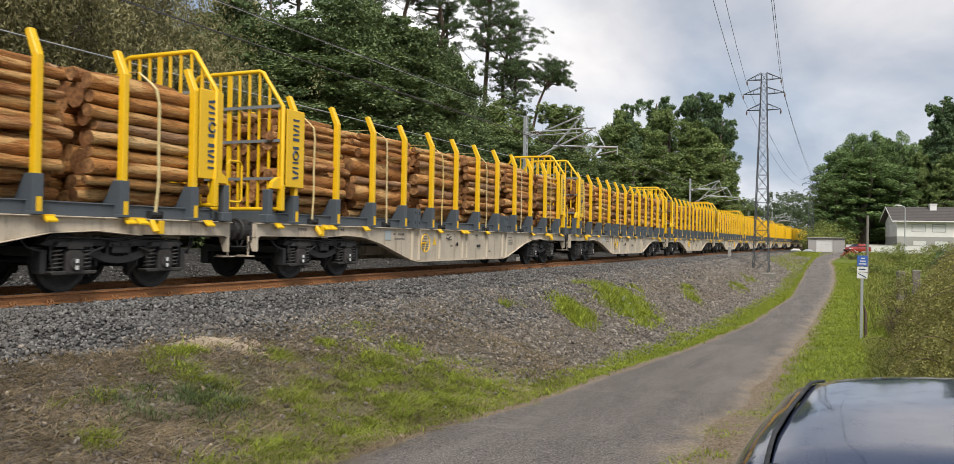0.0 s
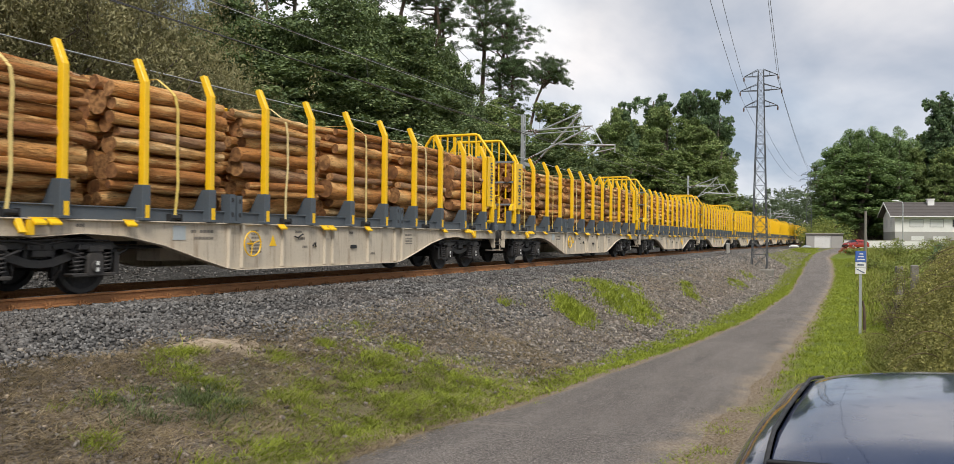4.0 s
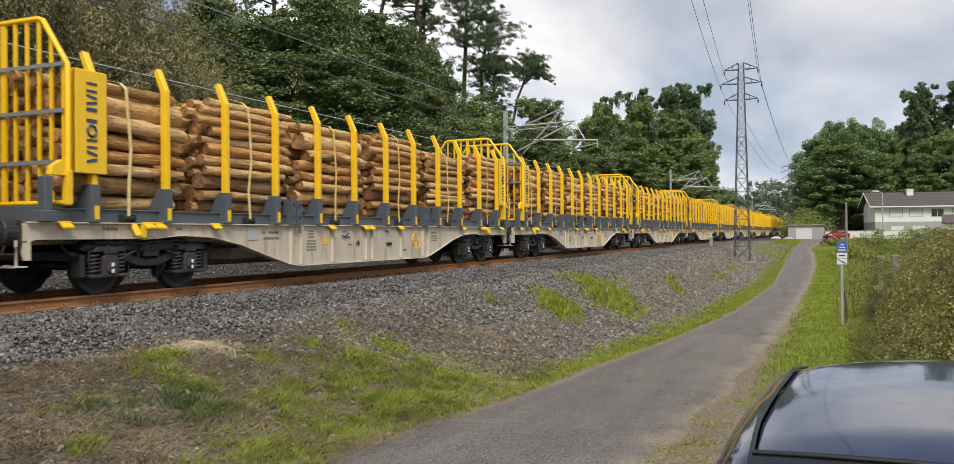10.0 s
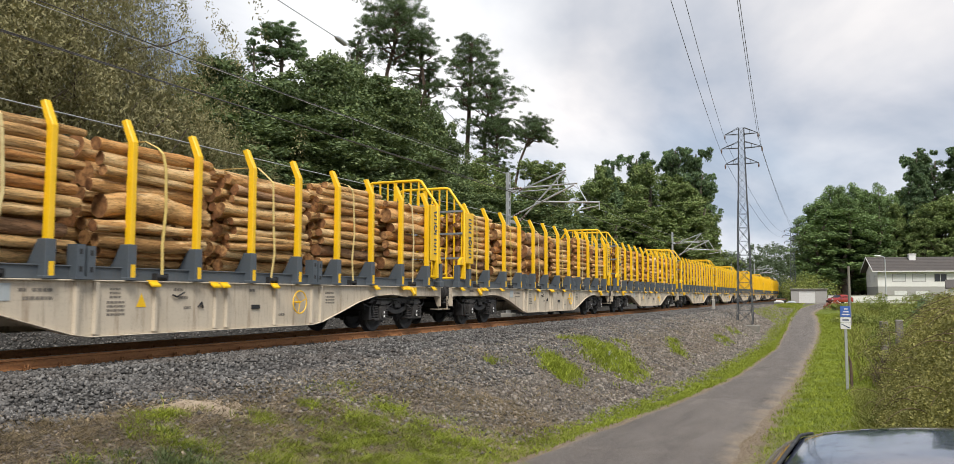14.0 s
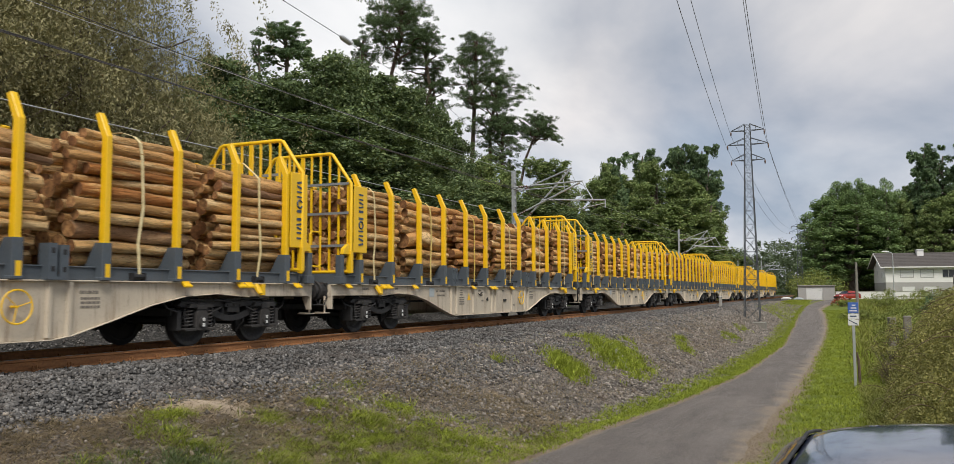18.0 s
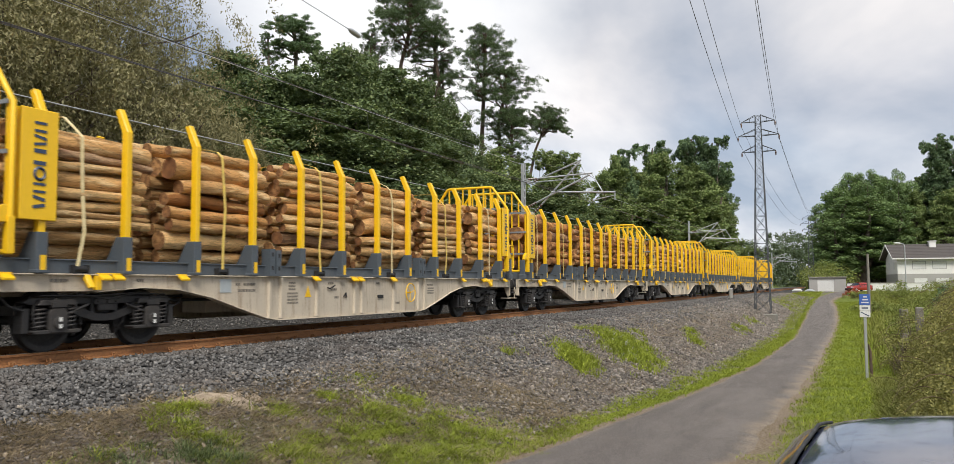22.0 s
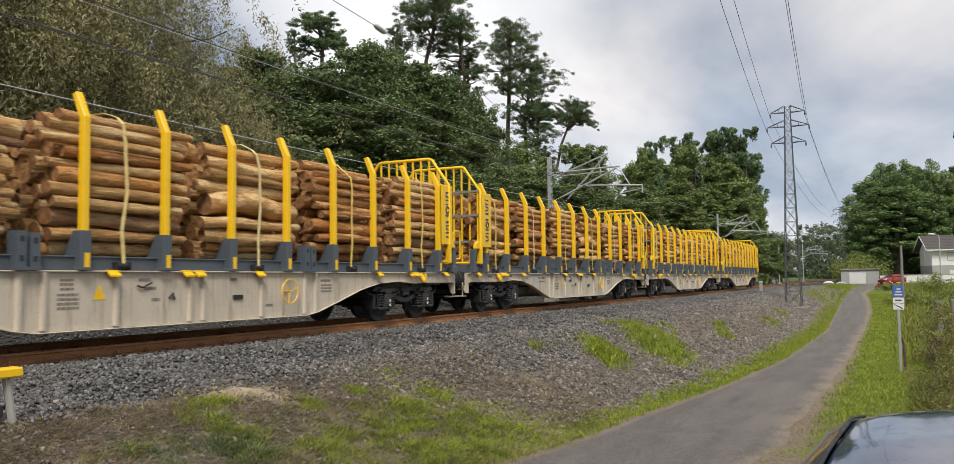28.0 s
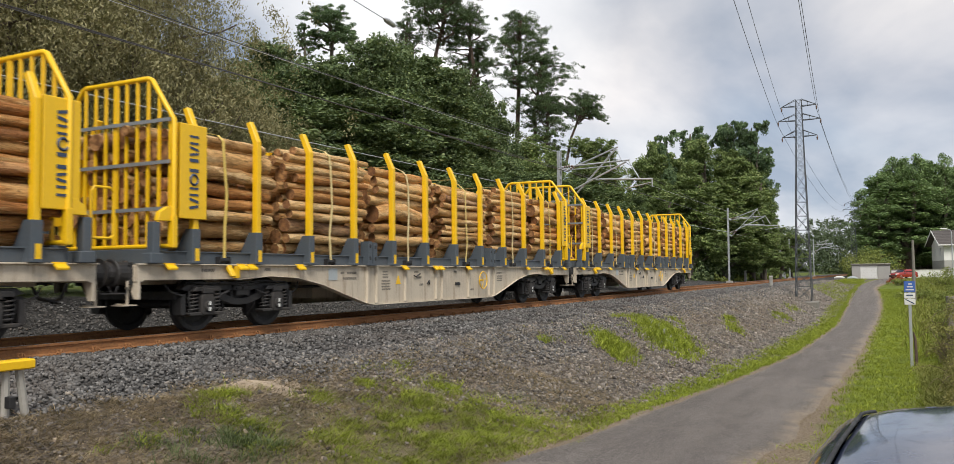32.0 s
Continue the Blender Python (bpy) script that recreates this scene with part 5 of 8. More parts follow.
FINE = "stack of slim peeled tan logs held by a strap"
STOUT = "stack of stout tan logs held by a strap"
AMBER = "stack of orange-brown pine logs held by a strap"
THICK = "stack of very thick reddish logs held by a strap"
ROOTY = "stack of thick grey-brown butt logs held by a strap"
RUDDY = "stack of mixed reddish brown logs held by a strap"
masters = {
    "a": build_stack(1, 0.085, 0.125, 3.46, "tan", 0.6, FINE, 0.12),
    "b": build_stack(2, 0.065, 0.110, 3.42, "tan", 0.9, FINE, 0.20),
    "c": build_stack(3, 0.100, 0.140, 3.48, "tan", 0.5, STOUT, 0.14),
    "d": build_stack(4, 0.080, 0.145, 3.52, "tan", 0.8, STOUT, 0.22),
    "e": build_stack(5, 0.080, 0.125, 3.46, "orange", 0.7, AMBER, 0.14),
    "f": build_stack(6, 0.095, 0.150, 3.48, "orange", 0.6, AMBER, 0.16),
    "g": build_stack(7, 0.090, 0.165, 3.50, "orange", 0.7, AMBER, 0.28),
    "h": build_stack(8, 0.070, 0.120, 3.42, "orange", 1.3, AMBER, 0.20),
    "r": build_stack(9, 0.090, 0.160, 3.46, "red", 1.0, RUDDY, 0.25),
    "s": build_stack(10, 0.265, 0.335, 3.46, "red", 0.5, THICK, 0.0),
    "t": build_stack(11, 0.140, 0.230, 3.46, "red", 0.8, THICK, 0.1),
    "u": build_stack(12, 0.235, 0.310, 3.56, "grey", 1.3, ROOTY, 0.0),
}
PLAN = ["efghef", "eghfeh", "efhggt", "ehgfhe", "cacaba", "cadbac", "acubab", "adebda", "bcadbc", "strgeh", "dbadea", "deadbe", "cadbac", "acbdac"]
stacks = []
used = set()
for k, row in enumerate(PLAN):
    for i, c in enumerate(row):
        if c not in used:
            used.add(c)
            ob = masters[c]
        else:
            ob = copy_thing(masters[c], Matrix.Identity(4))
        off = i * 2 * STEP
        ob.matrix_basis = pose(13.26 + (k - 1) * PITCH + off, 0, 0)
        stacks.append((ob, k, off))


# ---------- trees and plants ----------
def leaf_cards(centres, size, droop=0.0, aspect=0.55, seed=0, out=None, loose=0.75):
    """Bent leaf blades: two triangles folded along the midrib, at the given points; out: where their faces turn."""
    g = np.random.default_rng(seed)
    n = len(centres)
    d = g.normal(size=(n, 3))
    d[:, 2] -= droop
    if out is None:
        d /= np.linalg.norm(d, axis=1)[:, None] + 1e-9
        o = g.normal(size=(n, 3))
        o -= (o * d).sum(1)[:, None] * d
    else:
        face = out + g.normal(size=(n, 3)) * loose * 0.6
        face /= np.linalg.norm(face, axis=1)[:, None] + 1e-9
        d -= (d * face).sum(1)[:, None] * face
        d /= np.linalg.norm(d, axis=1)[:, None] + 1e-9
        o = np.cross(face, d)
    o /= np.linalg.norm(o, axis=1)[:, None] + 1e-9
    l = (size * g.uniform(0.6, 1.3, n))[:, None]
    a, b = centres - d * l * 0.5, centres + d * l * 0.5
    w = o * l * aspect * 0.5
    fold = np.cross(d, o) * l * 0.12
    v = np.stack([a, centres + w + fold, b, centres - w + fold], 1)
    f = np.arange(n * 4).reshape(n, 4)
    f = np.concatenate([f[:, [0, 1, 2]], f[:, [0, 2, 3]]], 0)
    return v.reshape(-1, 3), f


def clump_points(centres, radii, per, g, flat=0.7, shell=0.5):
    """Points in and on lumps, thicker towards each lump's skin."""
    n = len(centres)
    d = g.normal(size=(n, per, 3))
    d /= np.linalg.norm(d, axis=2)[..., None]
    r = shell + (1 - shell) * g.random((n, per, 1)) ** 0.6
    p = d * r * np.asarray(radii)[:, None, None]
    p[..., 2] *= flat
    return (np.asarray(centres)[:, None, :] + p).reshape(-1, 3), d.reshape(-1, 3)


def branch(s, a, b, r0, r1, g, wob=0.06, n=6, k=5):
    a, b = np.asarray(a, float), np.asarray(b, float)
    l = np.linalg.norm(b - a)
    pts = []
    for i in range(k):
        u = i / (k - 1)
        q = a + (b - a) * u + (g.normal(size=3) * wob * l * math.sin(u * math.pi))
        q[2] += 0.05 * l * math.sin(u * math.pi)
        pts.append(q)
    s.tube(pts, [r0 + (r1 - r0) * i / (k - 1) for i in range(k)], n, caps=False)


def tree_meshes(kind, h, w, seed, low):
    """A trunk with limbs, and a crown of single leaves on lumps at the limbs' ends."""
    g = np.random.default_rng(seed)
    s = Shape()
    lumps, rad = [], []
    if kind == "broad":
        top = np.array([g.normal() * 0.04 * h, g.normal() * 0.04 * h, h * 0.8])
        branch(s, (0, 0, -0.3), top, 0.022 * h, 0.006 * h, g, 0.03, 8, 7)
        n = 34
        for i in range(n):
            u = 0.16 + 0.80 * (i / n)
            a = i * 2.4 + g.uniform(-0.5, 0.5)
            prof = math.sin(min(1.0, 0.25 + u * 0.95) * math.pi) ** 0.6
            r = w * 0.5 * prof * g.uniform(0.55, 1.05)
            tip = np.array([math.cos(a) * r, math.sin(a) * r, h * u * 0.97 + g.uniform(-0.03, 0.05) * h])
            branch(s, top * min(u * 0.95, 1) * np.array([1, 1, 0.85]), tip, 0.008 * h, 0.002 * h, g, 0.08, 5, 4)
            lumps.append(tip)
            rad.append(w * g.uniform(0.13, 0.22))
            lumps.append(tip * np.array([0.6, 0.6, 1.0]) + g.normal(size=3) * 0.05 * h)
            rad.append(w * g.uniform(0.14, 0.2))
        lumps.append(np.array([0, 0, h * 0.93]))
        rad.append(w * 0.16)
        sub, srad = [], []
        for c, r in zip(lumps, rad):
            for _ in range(9):
                d = g.normal(size=3)
                d /= np.linalg.norm(d)
                sub.append(np.asarray(c) + d * r * g.uniform(0.45, 0.95))
                srad.append(r * g.uniform(0.22, 0.60))
        light = seed >= 60
        pts, face = clump_points(sub, srad, 82 if light else 88, g, 0.8, 0.15)
        v, f = leaf_cards(pts, (0.0142 if light else 0.0132) * h, 0.3, 0.62, seed, face + np.array([0, 0, 0.3]), 1.3)
    elif kind == "willow":
        top = np.array([g.normal() * 0.05 * h, g.normal() * 0.05 * h, h * 0.75])
        branch(s, (0, 0, -0.3), top, 0.02 * h, 0.006 * h, g, 0.05, 8, 7)
        pts = []
        for i in range(60):
            u = g.uniform(0.1, 1.0)
            a = g.uniform(0, 6.28)
            r = w * 0.5 * g.uniform(0.3, 1.0) * math.sin(min(1, 0.35 + 0.6 * u) * math.pi) ** 0.5
            tip = np.array([math.cos(a) * r, math.sin(a) * r, h * (0.18 + 0.8 * u)])
            branch(s, top * u, tip, 0.006 * h, 0.0015 * h, g, 0.1, 5, 5)
            for _ in range(18):
                st = tip + g.normal(size=3) * np.array([0.07, 0.07, 0.055]) * h
                l = g.uniform(0.06, 0.16) * h
                k = 84
                uu = np.linspace(0, 1, k)[:, None]
                out = np.array([math.cos(a), math.sin(a), 0]) * l * g.uniform(0.0, 0.5) + g.normal(size=3) * 0.15 * l
                q = st + out * uu + np.array([0, 0, -1]) * l * uu ** 1.5 + g.normal(size=(k, 3)) * 0.009 * h
                pts.append(q)
        v, f = leaf_cards(np.concatenate(pts), 0.0085 * h, 1.2, 0.36, seed)
    elif kind in ("pine", "parasol"):
        # bare stem, few crooked limbs, and flat cushions of foliage at their ends
        lean = np.array([g.uniform(-0.03, 0.03), g.uniform(-0.03, 0.03), 1.0])
        branch(s, (0, 0, -0.3), lean * h * 0.96, 0.0105 * h, 0.004 * h, g, 0.016, 8, 9)
        n = 20 if kind == "pine" else 12
        for i in range(n):
            q = i / (n - 1)
            u = low + (0.97 - low) * q
            a = i * 2.4 + g.uniform(-0.7, 0.7)
            prof = (1.0 - q ** 2.2 * 0.62) * (0.62 + 0.38 * min(1.0, q * 4))
            r = w * 0.5 * prof * g.uniform(0.5, 1.05)
            base = lean * h * (u - 0.035)
            tip = base + np.array([math.cos(a) * r, math.sin(a) * r, r * g.uniform(0.1, 0.5) + 0.01 * h])
            branch(s, base, tip, 0.0038 * h, 0.0012 * h, g, 0.12, 5, 6)
            for q2 in (0.55, 0.8, 1.0):
                if g.random() < (0.45 if q2 < 0.6 else 0.95):
                    c = base + (tip - base) * q2 + np.array([0, 0, 0.008 * h])
                    for _ in range(8):
                        lumps.append(c + g.normal(size=3) * np.array([0.095, 0.095, 0.03]) * w)
                        rad.append(w * g.uniform(0.035, 0.075))
        for _ in range(14):
            lumps.append(lean * h * 0.965 + g.normal(size=3) * np.array([0.10, 0.10, 0.045]) * w)
            rad.append(w * g.uniform(0.045, 0.075))
        pts, face = clump_points(lumps, rad, 54 if kind == "pine" else 66, g, 0.62, 0.2)
        v, f = leaf_cards(pts, 0.032 * w if kind == "pine" else 0.036 * w, -0.3 if kind == "pine" else 0.5, 0.26 if kind == "pine" else 0.4, seed, face + np.array([0, 0, 0.4]), 1.1)
    elif kind == "euc":
        top = np.array([g.uniform(-0.05, 0.05) * h, g.uniform(-0.05, 0.05) * h, h * 0.9])
        branch(s, (0, 0, -0.3), top, 0.014 * h, 0.004 * h, g, 0.02, 8, 8)
        for i in range(24):
            u = low + (1 - low) * i / 24
            a = i * 2.5 + g.uniform(-0.6, 0.6)
            r = w * 0.5 * g.uniform(0.3, 1.0)
            base = top * u * 0.9
            tip = base + np.array([math.cos(a) * r, math.sin(a) * r, h * g.uniform(0.04, 0.13)])
            branch(s, base, tip, 0.005 * h, 0.0015 * h, g, 0.1, 5, 5)
            for _ in range(4):
                lumps.append(tip * np.array([0.85, 0.85, 1]) + g.normal(size=3) * 0.03 * h)
                rad.append(w * g.uniform(0.12, 0.21))
        sub, srad = [], []
        for c, r in zip(lumps, rad):
            for _ in range(5):
                d = g.normal(size=3)
                sub.append(np.asarray(c) + d / np.linalg.norm(d) * r * 0.7)
                srad.append(r * g.uniform(0.30, 0.65))
        pts, face = clump_points(sub, srad, 62, g, 0.9, 0.2)
        v, f = leaf_cards(pts, 0.0150 * h, 0.8, 0.45, seed, face + np.array([0, 0, 0.3]), 1.3)
    else:  # poplar: tall, close, upright
        for j in range(3):
            a0 = j * 2.1
            top = np.array([math.cos(a0) * w * 0.16, math.sin(a0) * w * 0.16, h * g.uniform(0.85, 1.0)])
            branch(s, (math.cos(a0) * 0.1, math.sin(a0) * 0.1, -0.3), top, 0.012 * h, 0.003 * h, g, 0.02, 7, 6)
            for i in range(26):
                u = 0.10 + 0.9 * i / 26
                a = i * 2.4
                r = w * 0.30 * g.uniform(0.5, 1.1) * (1.15 - u * 0.75)
                tip = top * u + np.array([math.cos(a) * r, math.sin(a) * r, h * 0.05])
                if i % 2:
                    branch(s, top * u, tip, 0.003 * h, 0.001 * h, g, 0.05, 4, 4)
                lumps.append(tip)
                rad.append(w * g.uniform(0.09, 0.17))
        pts, face = clump_points(lumps, rad, 300, g, 1.25, 0.3)
        v, f = leaf_cards(pts, 0.0115 * h, 0.5, 0.7, seed, face + np.array([0, 0, 0.1]), 1.5)
    return s, v, f


LEAF = {"broad": OAK_LEAF, "willow": WILLOW_LEAF, "pine": PINE_LEAF, "euc": EUC_LEAF, "poplar": POPLAR_LEAF, "parasol": EUC_LEAF}
SAY = {"broad": "dense dark green broadleaf tree behind the track", "willow": "olive-grey drooping willow beside the track", "pine": "tall sparse pine with a bare trunk", "euc": "tall eucalyptus with loose hanging foliage", "poplar": "tall close-leaved green poplar", "parasol": "slender eucalyptus with a flat open crown"}
stock = {}


def tree(kind, x, y, h, w, seed, turn=0.0, tilt=0.0, low=0.4):
    """A tree h high and w wide over its leaves; trees of one kind and seed share their meshes."""
    key = (kind, seed)
    if key not in stock:
        s, v, f = tree_meshes(kind, 10.0, 10.0 * w / h, seed + 50, low)
        reach = np.abs(v[:, :2]).max(axis=1)
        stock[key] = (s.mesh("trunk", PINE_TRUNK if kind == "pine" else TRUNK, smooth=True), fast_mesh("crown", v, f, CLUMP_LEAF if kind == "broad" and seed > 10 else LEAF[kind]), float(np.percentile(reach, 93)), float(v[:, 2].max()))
    tm, cm, half, top = stock[key]
    kz, kw = h / top, w / (2 * half)
    t = thing("tree", SAY[kind], "tree", pose(x, y, float(ground_z(x, y)), 0, 0, -68) @ pose(0, 0, 0, 0, tilt, 0) @ pose(0, 0, 0, 0, 0, turn + 68))
    for nm, me in (("trunk", tm), ("crown", cm)):
        part(nm, me, None, t, m=Matrix.Diagonal((kw, kw, kz, 1)))
    return t


def polar(az, dist):
    a = radians(az)
    return dist * math.cos(a), -11.916 + dist * math.sin(a)


def grove(kind, rows, add=0):
    """Trees by bearing, distance, elevation of the top (degrees), width, seed, and perhaps tilt and crown base."""
    for az, dist, el, w, sd, *more in rows:
        x, y = polar(az, dist)
        tilt, low = (more + [0, 0.4])[:2] if len(more) < 2 else more
        h = (0.957 + dist * math.tan(radians(el)) - float(ground_z(x, y))) / math.cos(radians(tilt))
        tree(kind, x, y, h, w, sd + add, az * 61, tilt, low)


# willows at the near end behind the track
for x, y, h, w, sd in ((8.0, 7.5, 13.5, 8.5, 1), (12.5, 8.5, 14.0, 8.5, 2), (16.4, 8.0, 13.0, 7.6, 1), (19.4, 9.0, 9.6, 4.6, 2), (15.0, 13.0, 15.5, 9.0, 1), (10.5, 12.5, 16.0, 9.0, 2), (18.6, 13.5, 13.0, 6.5, 1), (22.0, 7.6, 6.8, 4.4, 2), (4.5, 9.5, 14, 9, 2)):
    tree("willow", x, y, h, w, sd, x * 37)
# dark broadleaf belt: the crest, the front, and the low growth at its far end
grove("broad", ((41.2, 38, 15.9, 5.4, 1), (38.6, 40, 14.9, 5.5, 2), (36.6, 42, 15.2, 5.0, 3), (34.1, 40, 16.5, 5.6, 1), (32.5, 44, 16.2, 5.0, 2), (30.2, 42, 15.1, 6.0, 3), (28.4, 46, 14.4, 5.2, 1), (26.7, 48, 12.9, 4.4, 2), (25.4, 50, 11.6, 3.6, 3), (39.5, 33, 11.6, 6, 3), (36.0, 34, 12.2, 6.5, 1), (33.0, 35, 12.8, 6.5, 2), (29.8, 37, 11.2, 6.5, 1), (27.2, 42, 9.8, 5.5, 3), (25.2, 45, 8.2, 4.6, 2), (42.5, 33, 12.6, 6, 2), (37.5, 47, 14.3, 8, 3), (31.5, 50, 14.6, 8, 1), (44.5, 31, 13.0, 7, 1), (22.6, 46, 7.2, 5.5, 2), (20.4, 52, 6.6, 6, 1), (18.0, 60, 6.0, 6, 3), (16.3, 66, 5.6, 5.5, 2)))
grove("broad", ((23.5, 52, 9.7, 3.6, 3), (21.7, 56, 9.4, 4.0, 2), (19.2, 60, 9.4, 3.6, 1), (17.8, 62, 8.5, 3.2, 2)), 10)
# pines over the belt: tilt along the view's right, and where the crown begins
grove("pine", ((29.7, 62, 20.3, 6.2, 1, 0, 0.80), (27.9, 63, 18.3, 3.5, 2, 1, 0.76), (31.8, 62, 17.5, 2.6, 3, -2, 0.84), (24.7, 62, 17.8, 4.8, 4, 2, 0.74), (24.8, 61, 15.1, 4.3, 5, 11, 0.74), (24.2, 60, 12.6, 3.3, 6, 20, 0.86), (26.9, 64, 16.0, 2.4, 2, 0, 0.76), (23.0, 60, 12.6, 3.4, 5, 4, 0.74)))
grove("parasol", ((36.6, 60, 18.2, 4.0, 5, 0, 0.86), (38.5, 60, 17.0, 1.9, 6, 0, 0.84)))
# the clump beyond the first mast
grove("broad", ((15.2, 98, 8.0, 6, 1), (14.9, 100, 9.3, 4.0, 2), (13.4, 104, 8.2, 6, 3), (11.9, 112, 9.0, 6, 1), (9.8, 116, 8.5, 8, 2), (8.9, 112, 7.5, 7, 3), (7.8, 116, 5.6, 4, 1), (12.8, 92, 6.6, 8, 2), (10.6, 100, 6.3, 9, 3), (8.6, 108, 5.2, 6, 1), (14.9, 88, 6.2, 6, 3), (16.2, 84, 5.2, 5, 1), (6.9, 128, 3.0, 4, 2), (6.2, 150, 2.4, 5, 1), (18.0, 78, 5.4, 6, 2)), 10)
grove("euc", ((12.1, 114, 9.8, 4.8, 1), (10.0, 118, 10.0, 4.4, 2), (8.7, 120, 10.0, 4.8, 1), (8.0, 118, 8.2, 3.6, 2), (14.3, 102, 9.4, 3.0, 1)), 10)
# trees round the house
grove("poplar", ((1.55, 172, 5.2, 5, 1), (1.0, 174, 6.1, 4.8, 2), (0.35, 176, 6.6, 4.8, 1), (-0.3, 178, 7.05, 4.6, 2), (-1.0, 176, 7.2, 5, 1), (-1.8, 178, 6.9, 4.4, 2), (-2.55, 180, 7.1, 4, 1), (-3.1, 182, 6.4, 4, 2), (-0.6, 166, 5.5, 9, 2), (1.0, 164, 4.6, 8, 1), (-2.2, 170, 5.0, 8, 1), (-1.4, 188, 5.8, 12, 2)))
grove("euc", ((-4.3, 186, 7.5, 5, 1), (-5.0, 186, 8.8, 5.5, 2), (-5.9, 190, 9.1, 7, 1), (-7.2, 188, 9.0, 7.5, 2), (-8.5, 190, 8.8, 8, 1)), 20)
grove("broad", ((-3.6, 178, 5.8, 5, 1), (-5.0, 176, 5.6, 8, 2), (-6.3, 180, 6.2, 9, 3), (-7.8, 180, 6.2, 9, 1), (-3.0, 172, 4.0, 7, 2), (-4.4, 192, 6.6, 9, 3)), 10)


def wood(name, label, spots, leaf, size, seed, flat=0.9):
    """Distant woodland: leafy lumps joined into one mass."""
    g = np.random.default_rng(seed)
    sub, rad = [], []
    for x, y, z, r in spots:
        for _ in range(9):
            d = g.normal(size=3)
            d /= np.linalg.norm(d)
            sub.append(np.array([x, y, z]) + d * r * np.array([0.8, 0.8, 0.75]))
            rad.append(r * g.uniform(0.2, 0.45))
    pts, face = clump_points(sub, rad, 26, g, flat, 0.4)
    v, f = leaf_cards(pts, size, 0.2, 0.7, seed, face + np.array([0, 0, 0.25]))
    return tagged(new(name, fast_mesh(name, v, f, leaf)), label, "woodland", kind="stuff")


spots = []
g0 = np.random.default_rng(11)
for k in range(150):
    az = g0.uniform(-9, 8.0)
    dist = g0.uniform(285, 375)
    x, y = polar(az, dist)
    top = np.interp(az, [-12, -4, 0, 2.5, 5.0, 8], [22, 20, 19, 20, 18.0, 13]) * dist / 290 * g0.uniform(0.62, 1.0)
    r = g0.uniform(3.0, 5.5)
    if abs(y) < 9 and x < 305:
        continue
    z = top - r
    while z > -2:
        spots.append((x, y, z, r))
        z -= r * 1.3
wood("far_woodland", "hazy wooded hillside far behind the houses", spots, HAZED_HILL_LEAF, 0.8, 5)
spots = []
for k in range(60):
    x = g0.uniform(20, 170)
    y = g0.uniform(16, 26) + x * 0.03
    h = g0.uniform(3, 7)
    for z in np.arange(1.0, h, 1.6):
        spots.append((x, y, z, g0.uniform(1.6, 2.6)))
wood("undergrowth", "shady undergrowth below the trees", spots, OAK_LEAF, 0.42, 6)
spots = [(x, g0.uniform(5.6, 8.5), g0.uniform(-0.3, 1.6), g0.uniform(0.7, 1.3)) for x in g0.uniform(18, 150, 110)]
wood("trackside_scrub", "low green scrub behind the track", spots, OAK_LEAF, 0.26, 8)
spots = [(x, g0.uniform(4.4, 6.5), g0.uniform(-0.7, 0.1), g0.uniform(0.4, 0.8)) for x in g0.uniform(88, 150, 70)] + [(x, g0.uniform(-5.6, -4.5), g0.uniform(-0.4, 0.3), g0.uniform(0.4, 0.8)) for x in g0.uniform(150, 175, 16)]
wood("bright_scrub", "bright green shrubs at the foot of the trees", spots, BUSH_LEAF, 0.3, 9)


def bush(name, label, x, y, r, h, leaf, size, seed, count=26, per=90):
    g = np.random.default_rng(seed)
    t = thing(name, label, "bush", pose(x, y, float(ground_z(x, y))))
    s = Shape()
    c = []
    for k in range(count):
        a, q = g.uniform(0, 6.28), g.random() ** 0.6
        p = np.array([math.cos(a) * r * q, math.sin(a) * r * q, h * g.uniform(0.3, 0.95) * (1 - 0.45 * q * q)])
        c.append(p)
        branch(s, (p[0] * 0.15, p[1] * 0.15, -0.1), p, 0.02, 0.006, g, 0.1, 4, 4)
    part("stem_tangle", s, TRUNK, t)["kind"] = "stuff"
    pts, face = clump_points(c, g.uniform(0.2, 0.36, count) * min(r, h), per, g, 0.8, 0.35)
    v, f = leaf_cards(pts, size, 0.3, 0.5, seed, face + np.array([0, 0, 0.25]))
    part("foliage", fast_mesh("foliage", v, f, leaf), None, t)
    return t


